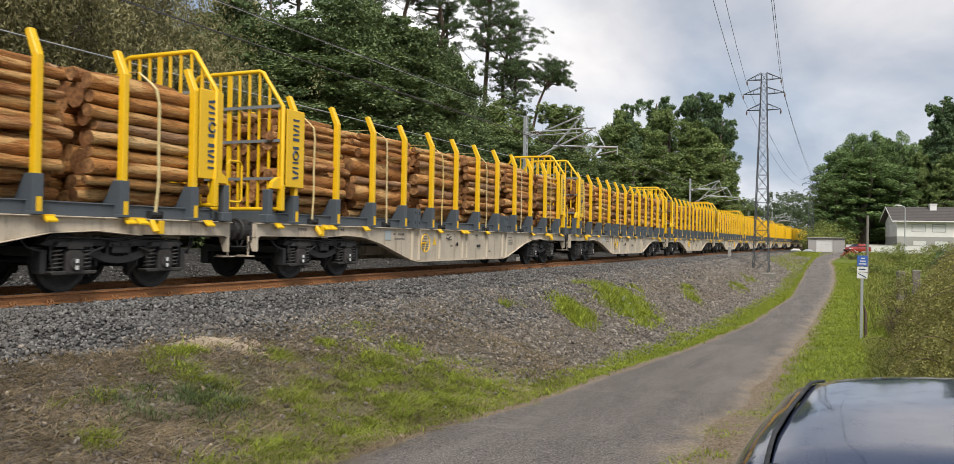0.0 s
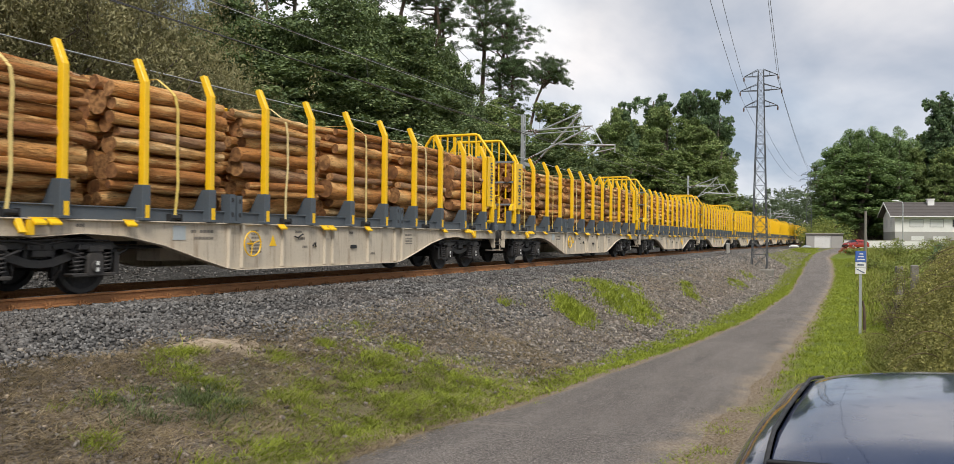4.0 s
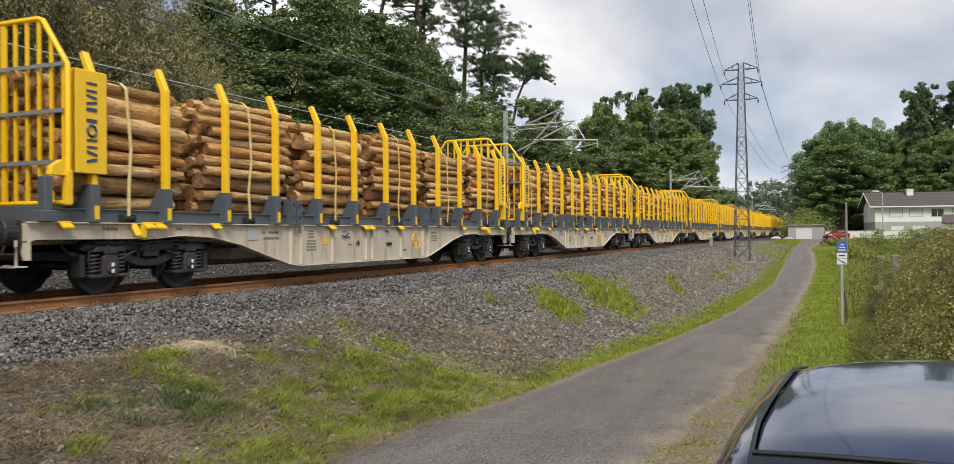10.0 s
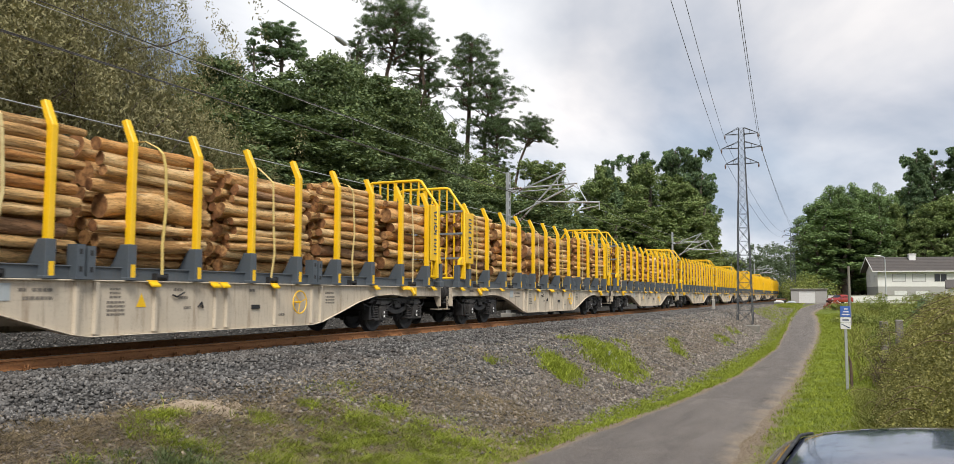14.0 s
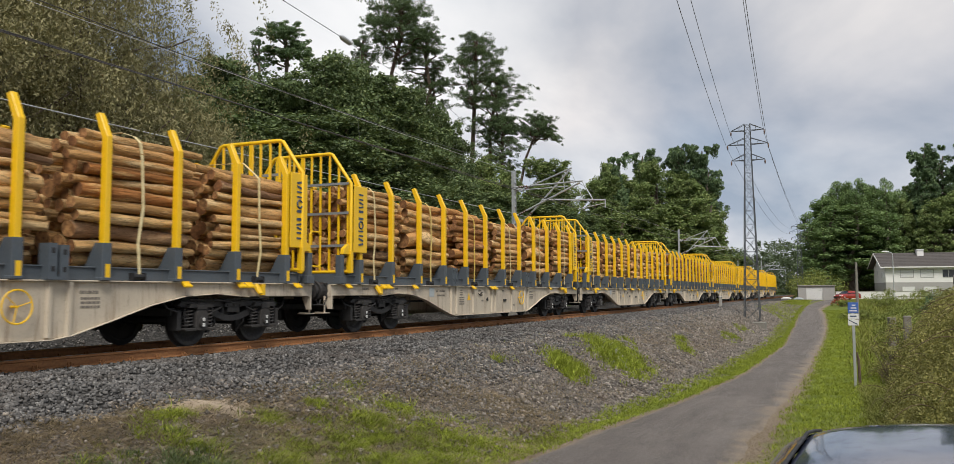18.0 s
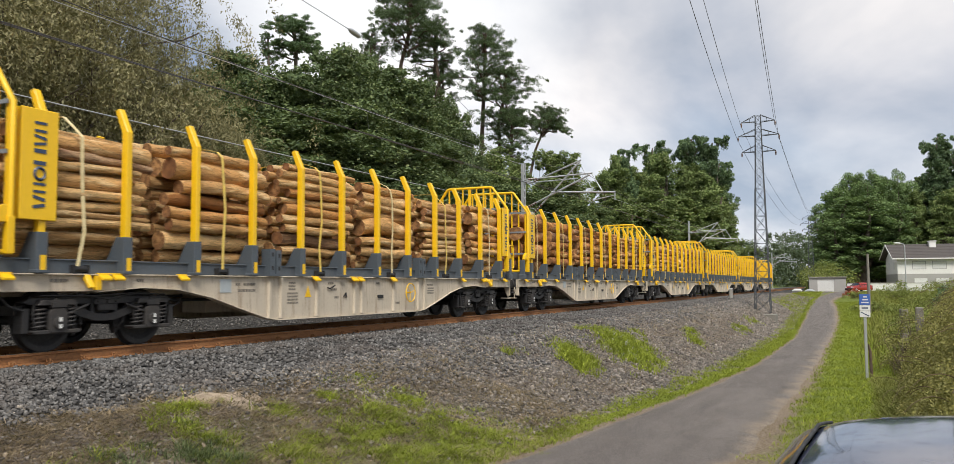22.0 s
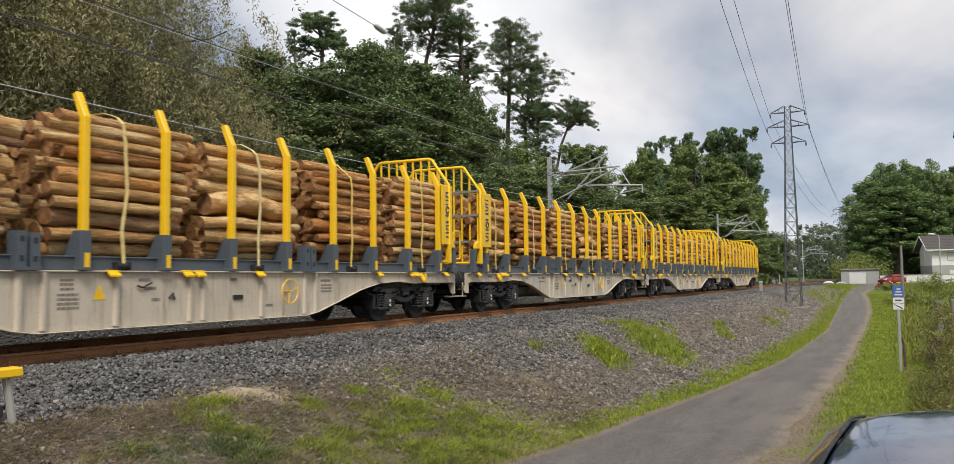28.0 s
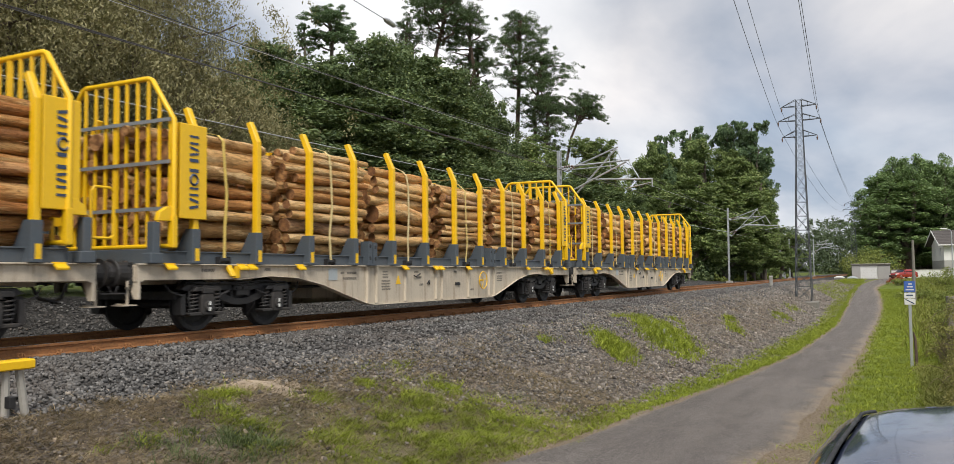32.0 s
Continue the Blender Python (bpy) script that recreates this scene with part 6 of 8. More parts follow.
# brambles along the verge: a leafy mound with arching canes
def bramble(name, label, x0, x1, seed, count, leaf, size, canes, high):
    g = np.random.default_rng(seed)
    t = thing(name, label, "bramble hedge")

    def front(x):
        return np.interp(x, [8, 12, 16, 19, 22, 28, 45], [-12.4, -12.4, -12.52, -12.66, -12.82, -13.05, -14.2])

    def height(x, y):
        dep = front(x) - y
        rise = np.clip(dep / 1.15, 0, 1)
        rise = rise ** 0.8 * (1.0 + 0.12 * np.clip(dep / 4, 0, 1))
        lump = np.array([noise.noise((a * 0.8, b * 0.8, seed)) + 0.5 * noise.noise((a * 2.3, b * 2.3, seed + 4)) + 0.25 * noise.noise((a * 6, b * 6, seed + 8)) for a, b in zip(x, y)])
        return np.interp(x, [8, 14, 20, 26, 30, 45], high) * rise * (0.92 + 0.28 * lump)

    x = x0 + (x1 - x0) * g.random(count) ** 1.35
    dep = np.where(g.random(count) < 0.62, 1.5 * g.random(count), 1.2 + np.interp(x, [8, 30, 50], [3.5, 6, 11]) * g.random(count))
    y = front(x) - dep
    e = 0.08
    h = height(x, y)
    nrm = np.stack([(h - height(x + e, y)) / e, (h - height(x, y + e)) / e, np.ones(count)], 1)
    nrm /= np.linalg.norm(nrm, axis=1)[:, None]
    base = ground_z(x, y)
    skin = np.stack([x, y, base + h], 1) + nrm * (g.normal(size=count) * 0.055 - 0.10 * g.random(count) ** 2)[:, None]
    skin[:, 2] = np.maximum(skin[:, 2], base + 0.02)
    v, f = leaf_cards(skin, size, 0.3, 0.55, seed, nrm * 0.8 + np.array([0, 0, 0.3]), 1.5)
    part("foliage", fast_mesh("foliage", v, f, leaf), None, t)
    s = Shape()
    for k in range(canes):
        i = int(g.integers(count))
        a, l = g.uniform(0, 6.28), g.uniform(0.3, 1.3)
        p = skin[i]
        pts = [(p[0] + math.cos(a) * l * u, p[1] + math.sin(a) * l * u, p[2] - 0.05 + l * (0.75 * u - 0.85 * u * u)) for u in (0, 0.2, 0.4, 0.6, 0.8, 1.0)]
        s.tube(pts, [0.007, 0.0065, 0.006, 0.005, 0.004, 0.003], 5, caps=False)
    part("cane_tangle", s, DRY_CANE, t)["kind"] = "stuff"
    return t


DRY_CANE = trunk_mat("dry_cane", (0.10, 0.075, 0.045), (0.20, 0.15, 0.09))
bramble("bramble_hedge", "tangled olive bramble hedge beside the lane", 9.0, 31, 3, 170000, BRAMBLE_LEAF, 0.046, 260, [2.25, 2.25, 2.2, 2.0, 1.7, 1.0])
bramble("bramble_hedge", "loose bramble and weed growth in the field", 27, 66, 4, 50000, BUSH_LEAF, 0.11, 60, [1.5, 1.5, 1.4, 1.2, 1.05, 1.1])
for x, y, r, h, lf, sd in ((38, -16.5, 1.6, 1.7, BUSH_LEAF, 1), (46, -15.3, 1.3, 1.5, BUSH_LEAF, 2), (56, -18.5, 2.2, 2.0, BUSH_LEAF, 3), (70, -17.5, 2.4, 2.2, BUSH_LEAF, 4), (64, -22.5, 2.6, 2.4, BUSH_LEAF, 5), (86, -19.5, 3.0, 2.3, BUSH_LEAF, 6), (92, -25, 3.0, 2.6, BUSH_LEAF, 7), (78, -16.0, 1.6, 1.4, BUSH_LEAF, 8), (104, -16.5, 2.4, 1.9, BUSH_LEAF, 9), (112, -22, 2.4, 1.9, BUSH_LEAF, 10)):
    bush("bush", "light green bush in the overgrown field", x, y, r, h, lf, 0.16, sd + 200, 30, 80)
bush("bush", "bramble shoots before the old fence posts", 24.6, -13.3, 0.8, 1.95, BRAMBLE_LEAF, 0.06, 250, 30, 80)
bush("bush", "pale weeds before the old fence posts", 27.6, -13.4, 0.8, 1.9, BUSH_LEAF, 0.07, 251, 30, 80)
x, y = polar(-5.7, 66)
bush("bush", "dark green shrub rising over the field", x, y, 1.5, 2.9, EUC_LEAF, 0.16, 230, 34, 90)
x, y = polar(-7.2, 64)
bush("bush", "dark green shrub rising over the field", x, y, 1.7, 2.2, EUC_LEAF, 0.16, 231, 30, 90)
x, y = polar(0.1, 112)
bush("flowering_bush", "rounded bush covered in orange-red blossom", x, y, 1.1, 1.0, FLOWER, 0.14, 232, 26, 40)
x, y = polar(0.0, 108)
bush("bush", "dark green bush below the blossom", x, y, 1.3, 0.9, BUSH_LEAF, 0.16, 240, 24, 60)
x, y = polar(1.6, 146)
bush("bush", "broad bright green shrub behind the garage", x, y, 4.6, 4.6, BUSH_LEAF, 0.3, 241, 40, 90)
x, y = polar(2.2, 152)
bush("bush", "broad bright green shrub behind the garage", x, y, 2.8, 4.0, BUSH_LEAF, 0.3, 242, 36, 90)
x, y = polar(-0.95, 82)
bush("bush", "low light green bush below the pole", x, y, 1.6, 1.0, BUSH_LEAF, 0.16, 233, 24, 60)


# ---------- grass ----------
def blades(name, label, px, py, height, mat, seed, per=5, lean=0.35, width=0.006, spread=0.03):
    """Tufts of thin tapering blades that bend over."""
    g = np.random.default_rng(seed)
    px, py, height = np.repeat(px, per), np.repeat(py, per), np.repeat(height, per)
    n = len(px)
    px = px + g.normal(size=n) * spread
    py = py + g.normal(size=n) * spread
    pz = np.array([rough_z(a, b) for a, b in zip(px, py)]) - 0.01
    a = g.uniform(0, 6.28, n)
    h = height * g.uniform(0.5, 1.2, n)
    l = h * lean * g.uniform(0.3, 1.6, n)
    b = g.uniform(0, 6.28, n)
    wx, wy = np.cos(b) * width, np.sin(b) * width
    p0 = np.stack([px - wx, py - wy, pz], 1)
    p1 = np.stack([px + wx, py + wy, pz], 1)
    mx, my = px + np.cos(a) * l * 0.35, py + np.sin(a) * l * 0.35
    p2 = np.stack([mx + wx * 0.8, my + wy * 0.8, pz + h * 0.65], 1)
    p3 = np.stack([mx - wx * 0.8, my - wy * 0.8, pz + h * 0.65], 1)
    p4 = np.stack([px + np.cos(a) * l, py + np.sin(a) * l, pz + h * 0.95], 1)
    v = np.stack([p0, p1, p2, p3, p4], 1).reshape(-1, 3)
    o = (np.arange(n) * 5)[:, None]
    f = np.concatenate([o + np.array([[0, 1, 2]]), o + np.array([[0, 2, 3]]), o + np.array([[3, 2, 4]])], 0)
    return tagged(new(name, fast_mesh(name, v, f, mat)), label, "grass", kind="stuff")


def mask(x, y, scale, z):
    """Uneven cover between about -1 and 1, broken up at three sizes."""
    return np.array([noise.noise((a * scale, b * scale * 1.4, z)) + 0.55 * noise.noise((a * scale * 2.7, b * scale * 3.1, z + 3)) + 0.4 * noise.noise((a * scale * 7, b * scale * 7, z + 5)) for a, b in zip(x, y)])


def patchy(n, x0, x1, y0, y1, scale, cut, z=0.0, bias=1.5):
    x, y = scatter(n, x0, x1, y0, y1, bias)
    k = mask(x, y, scale, z)
    keep = rng.random(n) < np.clip((k - cut) * 2.2, 0, 1)
    return x[keep], y[keep], np.clip(k[keep] - cut, 0, 1)


# turf at the lane's near edge and behind it
x, y = scatter(15000, 4.5, 80, 0.0, 1.25, 1.7)
keep = rng.random(len(x)) < np.interp(y / np.interp(x, [8, 16, 30, 60], [0.55, 0.62, 0.95, 1.1]), [0.08, 0.14, 0.8, 1.15], [0.15, 1, 0.9, 0.0])
x, y = x[keep], (y + lane_l(x))[keep]
blades("verge_grass", "bright green grass strip along the lane", x, y, np.interp(x, [4, 20, 75], [0.05, 0.08, 0.13]), GRASS_BLADE, 21, 7, 1.1, 0.007, 0.05)
x, y = scatter(2600, 80, 135, -7.7, -4.8, 1.2)
blades("far_verge_grass", "green grass at the foot of the far slope", x, y, np.full(len(x), 0.16), GRASS_BLADE, 43, 5, 0.8, 0.02, 0.2)
# patches on the slope
def slope_patch(n, cx, cy, rx_, ry_, slant=0.0, cover=0.42):
    a, q = rng.uniform(0, 6.28, n), np.abs(rng.normal(size=n)) * 0.45 + 0.35 * np.sqrt(rng.random(n))
    x, y = cx + np.cos(a) * q * rx_, cy + np.sin(a) * q * ry_
    x = x + (y - cy) * slant
    keep = rng.random(n) < np.clip(cover + 1.7 * mask(x, y, 1.5, 8.0), 0.03, 1)
    return x[keep], y[keep]


lots = [slope_patch(*p) for p in ((1500, 8.9, -6.35, 2.2, 1.05, -0.3), (900, 10.6, -6.2, 1.4, 1.1, -0.3), (90, 11.75, -4.5, 0.75, 0.16, 0, 0.9), (34, 10.25, -4.8, 0.18, 0.2, 0, 0.9), (210, 11.3, -5.45, 0.85, 0.45, 0, 0.6), (80, 7.6, -4.45, 0.5, 0.18, 0, 0.8), (120, 7.3, -5.05, 0.35, 0.45, 0, 0.7), (60, 9.0, -4.9, 0.45, 0.18, 0, 0.7), (150, 6.6, -7.0, 1.2, 0.4), (30, 5.2, -5.9, 0.16, 0.28, 0, 1.0), (420, 9.5, -7.0, 3.4, 0.3, 0, 0.7), (40, 6.2, -5.2, 0.7, 0.4))]
x, y = np.concatenate([p[0] for p in lots]), np.concatenate([p[1] for p in lots])
blades("slope_grass", "tufts of green grass on the stony slope", x, y, 0.03 + 0.10 * rng.random(len(x)) ** 1.7, GRASS_BLADE, 22, 18, 1.6, 0.0044, 0.05)
x, y = slope_patch(2600, 8.9, -6.2, 2.7, 1.35, -0.3)
blades("yellowed_slope_grass", "short yellowed grass between the tufts", x, y, rng.uniform(0.02, 0.06, len(x)), WEED_BLADE, 44, 9, 1.8, 0.0044, 0.07)
x, y = slope_patch(230, 6.5, -5.55, 0.75, 0.55, -0.3)
blades("dull_slope_grass", "dull bluish grass tufts low on the slope", x, y, rng.uniform(0.07, 0.16, len(x)), DULL_BLADE, 41, 18, 1.3, 0.0045, 0.05)
x, y, k = patchy(1100, 4.2, 40, -7.2, -3.6, 0.9, 0.35, 7.0, 1.3)
blades("sparse_grass", "sparse weeds among the gravel", x, y, np.full(len(x), 0.10), GRASS_BLADE, 23, 4, 0.8, 0.006, 0.05)
# the bright clumps farther up the slope
lots = [slope_patch(*p) for p in ((520, 19.5, -5.7, 0.85, 0.65, 1.1, 0.8), (1700, 23.9, -5.8, 1.55, 1.05, 1.1, 0.9), (60, 27.2, -5.4, 0.5, 0.4, 1.2), (200, 31.4, -6.6, 0.9, 0.55, 1.6), (120, 33.5, -6.0, 0.8, 0.3, 1.0), (40, 17.6, -4.7, 0.4, 0.2), (30, 24.3, -4.3, 0.4, 0.12), (160, 44, -6.6, 2.6, 0.5), (120, 52, -6.2, 3.0, 0.5))]
px, py = np.concatenate([p[0] for p in lots]), np.concatenate([p[1] for p in lots])
blades("slope_clump_grass", "lush grass clumps high on the slope", px, py, rng.uniform(0.08, 0.22, len(px)), GRASS_BLADE, 24, 11, 0.9, 0.009, 0.06)
x, y = slope_patch(46, 23.9, -5.7, 0.9, 1.0, 1.5)
blades("white_flowers", "small white flowers on the slope", x, y, np.full(len(x), 0.22), WHITE_FLOWER, 38, 2, 0.5, 0.02, 0.05)
# dead stalks
x, y, k = patchy(13000, 4.0, 15, -7.7, -3.9, 0.6, -0.6, 4.0, 1.4)
blades("dry_stalks", "dead straw-coloured stalks on the slope", x, y, rng.uniform(0.03, 0.08, len(x)), DRY_BLADE, 25, 5, 3.5, 0.005, 0.10)
x, y = scatter(5200, 4.0, 10.5, -7.4, -4.0, 1.2)
blades("dead_twigs", "grey dead twigs lying on the soil", x, y, rng.uniform(0.02, 0.06, len(x)), TWIG, 42, 3, 7.0, 0.0045, 0.12)
x, y, k = patchy(6000, 12.0, 50, -7.2, -3.9, 0.6, -0.45, 4.0, 1.2)
blades("dry_stalks_far", "dead straw-coloured stalks in the gravel", x, y, np.full(len(x), 0.08), DRY_BLADE, 26, 3, 2.5, 0.006, 0.1)
# verge on the field side
x, y = scatter(16000, 8.0, 100, 0.0, 3.2, 1.6)
keep = rng.random(len(x)) < np.interp(y - np.interp(x, [8, 11, 15, 20], [0.75, 0.38, 0.08, 0.0]), [0, 0.3], [0.0, 1])
x, y = x[keep], (lane_r(x) - y)[keep]
blades("field_verge_grass", "mown green verge between lane and brambles", x, y, np.interp(x, [8, 20, 75], [0.07, 0.08, 0.13]), GRASS_BLADE, 27, 6, 0.9, 0.007, 0.06)
x, y = scatter(2600, 5.0, 13, -11.9, -10.2, 1.0)
keep = np.array([noise.noise((a * 1.3, b * 1.3, 9)) for a, b in zip(x, y)]) > 0.12
blades("dirt_edge_weeds", "small weeds in the sandy lane edge", x[keep], y[keep], np.full(keep.sum(), 0.04), GRASS_BLADE, 28, 3, 1.2, 0.005, 0.04)
x, y = scatter(2600, 4.0, 16, -12.0, -10.25, 1.0)
blades("dirt_edge_straw", "dry litter in the sandy lane edge", x, y, np.full(len(x), 0.03), DRY_BLADE, 29, 3, 3.0, 0.004, 0.08)
x, y = scatter(2400, 9.0, 24, -13.1, -12.35, 1.0)
blades("verge_weeds", "rank olive weeds at the foot of the brambles", x, y, rng.uniform(0.08, 0.24, len(x)), WEED_BLADE, 45, 8, 1.2, 0.008, 0.06)
x, y = scatter(1600, 21.0, 30, -15.5, -13.0, 1.2)
blades("tall_dry_grass", "tall dry grass between the brambles", x, y, np.full(len(x), 0.5), DRY_BLADE, 30, 3, 0.5, 0.008, 0.08)
x, y = scatter(9000, 28.0, 130, -40, -12.5, 1.2)
blades("field_grass", "rank green grass of the field", x, y, np.full(len(x), 0.42), WEED_BLADE, 31, 5, 0.6, 0.022, 0.3)


# ---------- line-side steelwork ----------
def lattice(s, p, w0, w1, z0, z1, cells, r):
    """Four tapering legs with cross bracing."""
    def corner(k, u):
        w = w0 + (w1 - w0) * u
        sx, sy = ((-1, -1), (1, -1), (1, 1), (-1, 1))[k]
        return Vector((p[0] + sx * w / 2, p[1] + sy * w / 2, z0 + (z1 - z0) * u))
    for k in range(4):
        s.tube([corner(k, 0), corner(k, 1)], r, 5)
    for c in range(cells):
        u0, u1 = c / cells, (c + 1) / cells
        for k in range(4):
            s.tube([corner(k, u0), corner((k + 1) % 4, u1)], r * 0.55, 4, caps=False)
            s.tube([corner((k + 1) % 4, u0), corner(k, u1)], r * 0.55, 4, caps=False)
            s.tube([corner(k, u1), corner((k + 1) % 4, u1)], r * 0.5, 4, caps=False)


PYLON_STEEL = painted("dull_pylon_steel", (0.10, 0.11, 0.12), (0.15, 0.11, 0.08), 0.6, 0.4)
GLASS_INS = painted("brown_insulator", (0.12, 0.07, 0.05), (0.08, 0.06, 0.05), 0.25)


OLD_CONCRETE = painted("lichened_concrete", (0.22, 0.205, 0.175), (0.10, 0.095, 0.075), 0.9, amount=0.8)


def pylon(x, y, height, k=1.0, thin=1.0):
    gz = float(ground_z(x, y))
    t = thing("pylon", "slender grey lattice pylon with three pairs of arms", "pylon", pose(x, y, gz))
    part("footing", Shape().box((-0.9 * k, -0.9 * k, -0.8), (0.9 * k, 0.9 * k, 0.02)), OLD_CONCRETE, t, "concrete footing", bevel=0.03)
    s = Shape()
    lattice(s, (0, 0), 1.05 * k, 0.62 * k, 0.1, height * 0.62, 9, 0.045 * thin)
    part("lower_mast", s, PYLON_STEEL, t)
    s = Shape()
    lattice(s, (0, 0), 0.60 * k, 0.36 * k, height * 0.62, height * 0.985, 9, 0.035 * thin)
    part("upper_mast", s, PYLON_STEEL, t)
    for u, l in ((0.955, 1.15), (0.885, 1.4), (0.805, 1.15)):
        z = height * u
        for sy in (-1, 1):
            s = Shape()
            tip = (0, sy * l * k, z + 0.03)
            for sx in (-0.2 * k, 0.2 * k):
                s.tube([(sx, sy * 0.18 * k, z), tip], 0.035 * thin, 5)
                s.tube([(sx, sy * 0.18 * k, z + 0.48 * k), tip], 0.03 * thin, 5)
            s.tube([(0, sy * 0.5 * l * k, z), (0, sy * 0.5 * l * k, z + 0.26 * k)], 0.02, 4)
            part("cross_arm", s, PYLON_STEEL, t)
            i = Shape().tube([(0, sy * l * k, z), (0, sy * l * k, z - 0.12), (0, sy * l * k, z - 0.30 * k)], [0.03, 0.06, 0.045], 7)
            part("insulator", i, GLASS_INS, t)
    return t, gz


P1X, P1Y = 61.5, -6.05
P1, P1Z = pylon(P1X, P1Y, 14.4, 1.0, 0.75)
P2X, P2Y = polar(2.45, 146)
P2, P2Z = pylon(P2X, P2Y, 12.6, 1.0, 0.55)
P3X, P3Y = polar(1.25, 232)
pylon(P3X, P3Y, 10.8, 1.0, 0.6)
P0X, P0Y, P0Z = -30.0, -12.2, -1.0
pylon(P0X, P0Y, 15.0, 0.3, 0.75)


def cable(name, label, a, b, sag, r, mat, n=18):
    pts = []
    for i in range(n + 1):
        u = i / n
        p = Vector(a).lerp(Vector(b), u)
        p.z -= sag * 4 * u * (1 - u)
        pts.append(p)
    return tagged(new(name, Shape().tube(pts, r, 5).mesh(name, mat)), label, "cable")


for u, l in ((0.955, 1.15), (0.885, 1.4), (0.805, 1.15)):
    for sy in (-1, 1) if u > 0.82 else ():
        a = (P1X, P1Y + sy * l, P1Z + 14.4 * u - 0.28)
        cable("power_line", "thin dark power cable between the pylons", (P0X, P0Y + sy * l * 0.3, P0Z + 15.0 * u - 0.09), a, 1.5, 0.011, WIRE)
        cable("power_line", "thin dark power cable between the pylons", a, (P2X, P2Y + sy * l, P2Z + 12.6 * u - 0.28), 1.6, 0.012, WIRE)

MAST_Y = 3.25


def catenary_mast(x, top, arm=True):
    gz = float(ground_z(x, MAST_Y))
    t = thing("catenary_mast", "galvanised catenary mast with a tubular cantilever", "mast", pose(x, MAST_Y, 0))
    part("footing", Shape().box((-0.3, -0.3, gz - 0.5), (0.3, 0.3, gz + 0.25)), CONCRETE, t, bevel=0.02)
    s = Shape()
    for sx in (-0.13, 0.13):
        s.box((sx - 0.025, -0.07, gz + 0.2), (sx + 0.025, 0.07, top))
    z = gz + 0.5
    while z < top - 0.3:
        s.box((-0.13, -0.075, z), (0.13, -0.065, z + 0.12))
        s.tube([(-0.13, 0.07, z), (0.13, 0.07, z + 0.38)], 0.012, 4)
        z += 0.42
    part("post", s, GALV, t, "twin-channel galvanised post")
    if arm:
        s = Shape()
        for a, b, r in (((0, -0.1, 6.33), (0, -3.66, 6.45), 0.042), ((0, -0.1, 4.85), (0, -3.5, 6.38), 0.046), ((0.9, -0.1, 6.28), (0.9, -2.8, 7.28), 0.042), ((0.9, -0.1, 4.55), (0.9, -2.72, 7.2), 0.046), ((0.9, -2.3, 6.95), (0.9, -2.45, 6.1), 0.022), ((0.9, -0.1, 6.28), (0.9, -2.6, 6.35), 0.03), ((0, -1.5, 5.62), (0, -4.78, 5.46), 0.040), ((0, -3.62, 6.42), (0, -4.15, 5.5), 0.026), ((0, -4.76, 5.47), (0, -4.76, 5.08), 0.026), ((0, -3.6, 5.10), (0, -4.76, 5.30), 0.026), ((0.9, -1.2, 5.75), (0.9, -3.3, 5.62), 0.036), ((0.9, -2.72, 7.2), (0.9, -3.4, 5.62), 0.018)):
            s.tube([a, b], r, 7)
        s.box((-0.1, -0.12, 6.2), (1.0, -0.06, 6.36)).box((-0.1, -0.12, 4.6), (1.0, -0.06, 4.76))
        part("cantilever", s, GALV, t, "tubular steel cantilever arm")
        for z0, z1 in (((0, -0.25, 6.335), (0, -0.75, 6.352)), ((0, -0.25, 4.918), (0, -0.7, 5.12)), ((0.9, -0.25, 6.335), (0.9, -0.72, 6.51)), ((0.9, -0.25, 4.70), (0.9, -0.65, 5.105))):
            a, b = Vector(z0), Vector(z1)
            pts, rr = [], []
            for k in range(9):
                pts.append(a.lerp(b, k / 8))
                rr.append(0.07 if k % 2 else 0.035)
            part("insulator", Shape().tube(pts, rr, 8), GLASS_INS, t, "ribbed brown insulator")
    return t


M1, M2 = 38.95, 85.6
catenary_mast(M1, 7.17)
catenary_mast(M2, 7.4)
catenary_mast(138.0, 6.2, arm=False)
catenary_mast(-8.0, 7.4)
catenary_mast(180.0, 7.4)
SPANS = [-8.0, M1, M2, 138.0, 180.0]
for a, b in zip(SPANS, SPANS[1:]):
    for dy in (-0.02, 0.02):
        cable("contact_wire", "dark copper contact wire over the track", (a, -0.15 + dy, 5.08), (b, -0.15 + dy, 5.08), 0.05, 0.009, WIRE)
    cable("catenary_wire", "dark messenger wire over the track", (a, -0.05, 6.45), (b, -0.05, 6.45), 0.75, 0.010, WIRE)
    cable("feeder_cable", "pale feeder cable along the masts", (a, 3.15, 4.95), (b, 3.15, 4.95), 0.15, 0.016, WIRE_PALE)
    cable("return_cable", "thin pale return cable along the masts", (a, 3.0, 7.0), (b, 3.0, 7.0), 0.1, 0.009, WIRE_PALE)
    for k in range(1, 7):
        u = k / 7
        x = a + (b - a) * u
        zc = 6.45 - 0.75 * 4 * u * (1 - u)
        if x < 120:
            cable("dropper", "thin dropper wire between messenger and contact wire", (x, -0.05, zc), (x, -0.13, 5.05), 0, 0.005, WIRE, 1)
cable("second_contact_wire", "dark wire slanting over the track", (-8.0, -0.4, 4.9), (M1, -0.1, 5.2), 0.05, 0.009, WIRE)
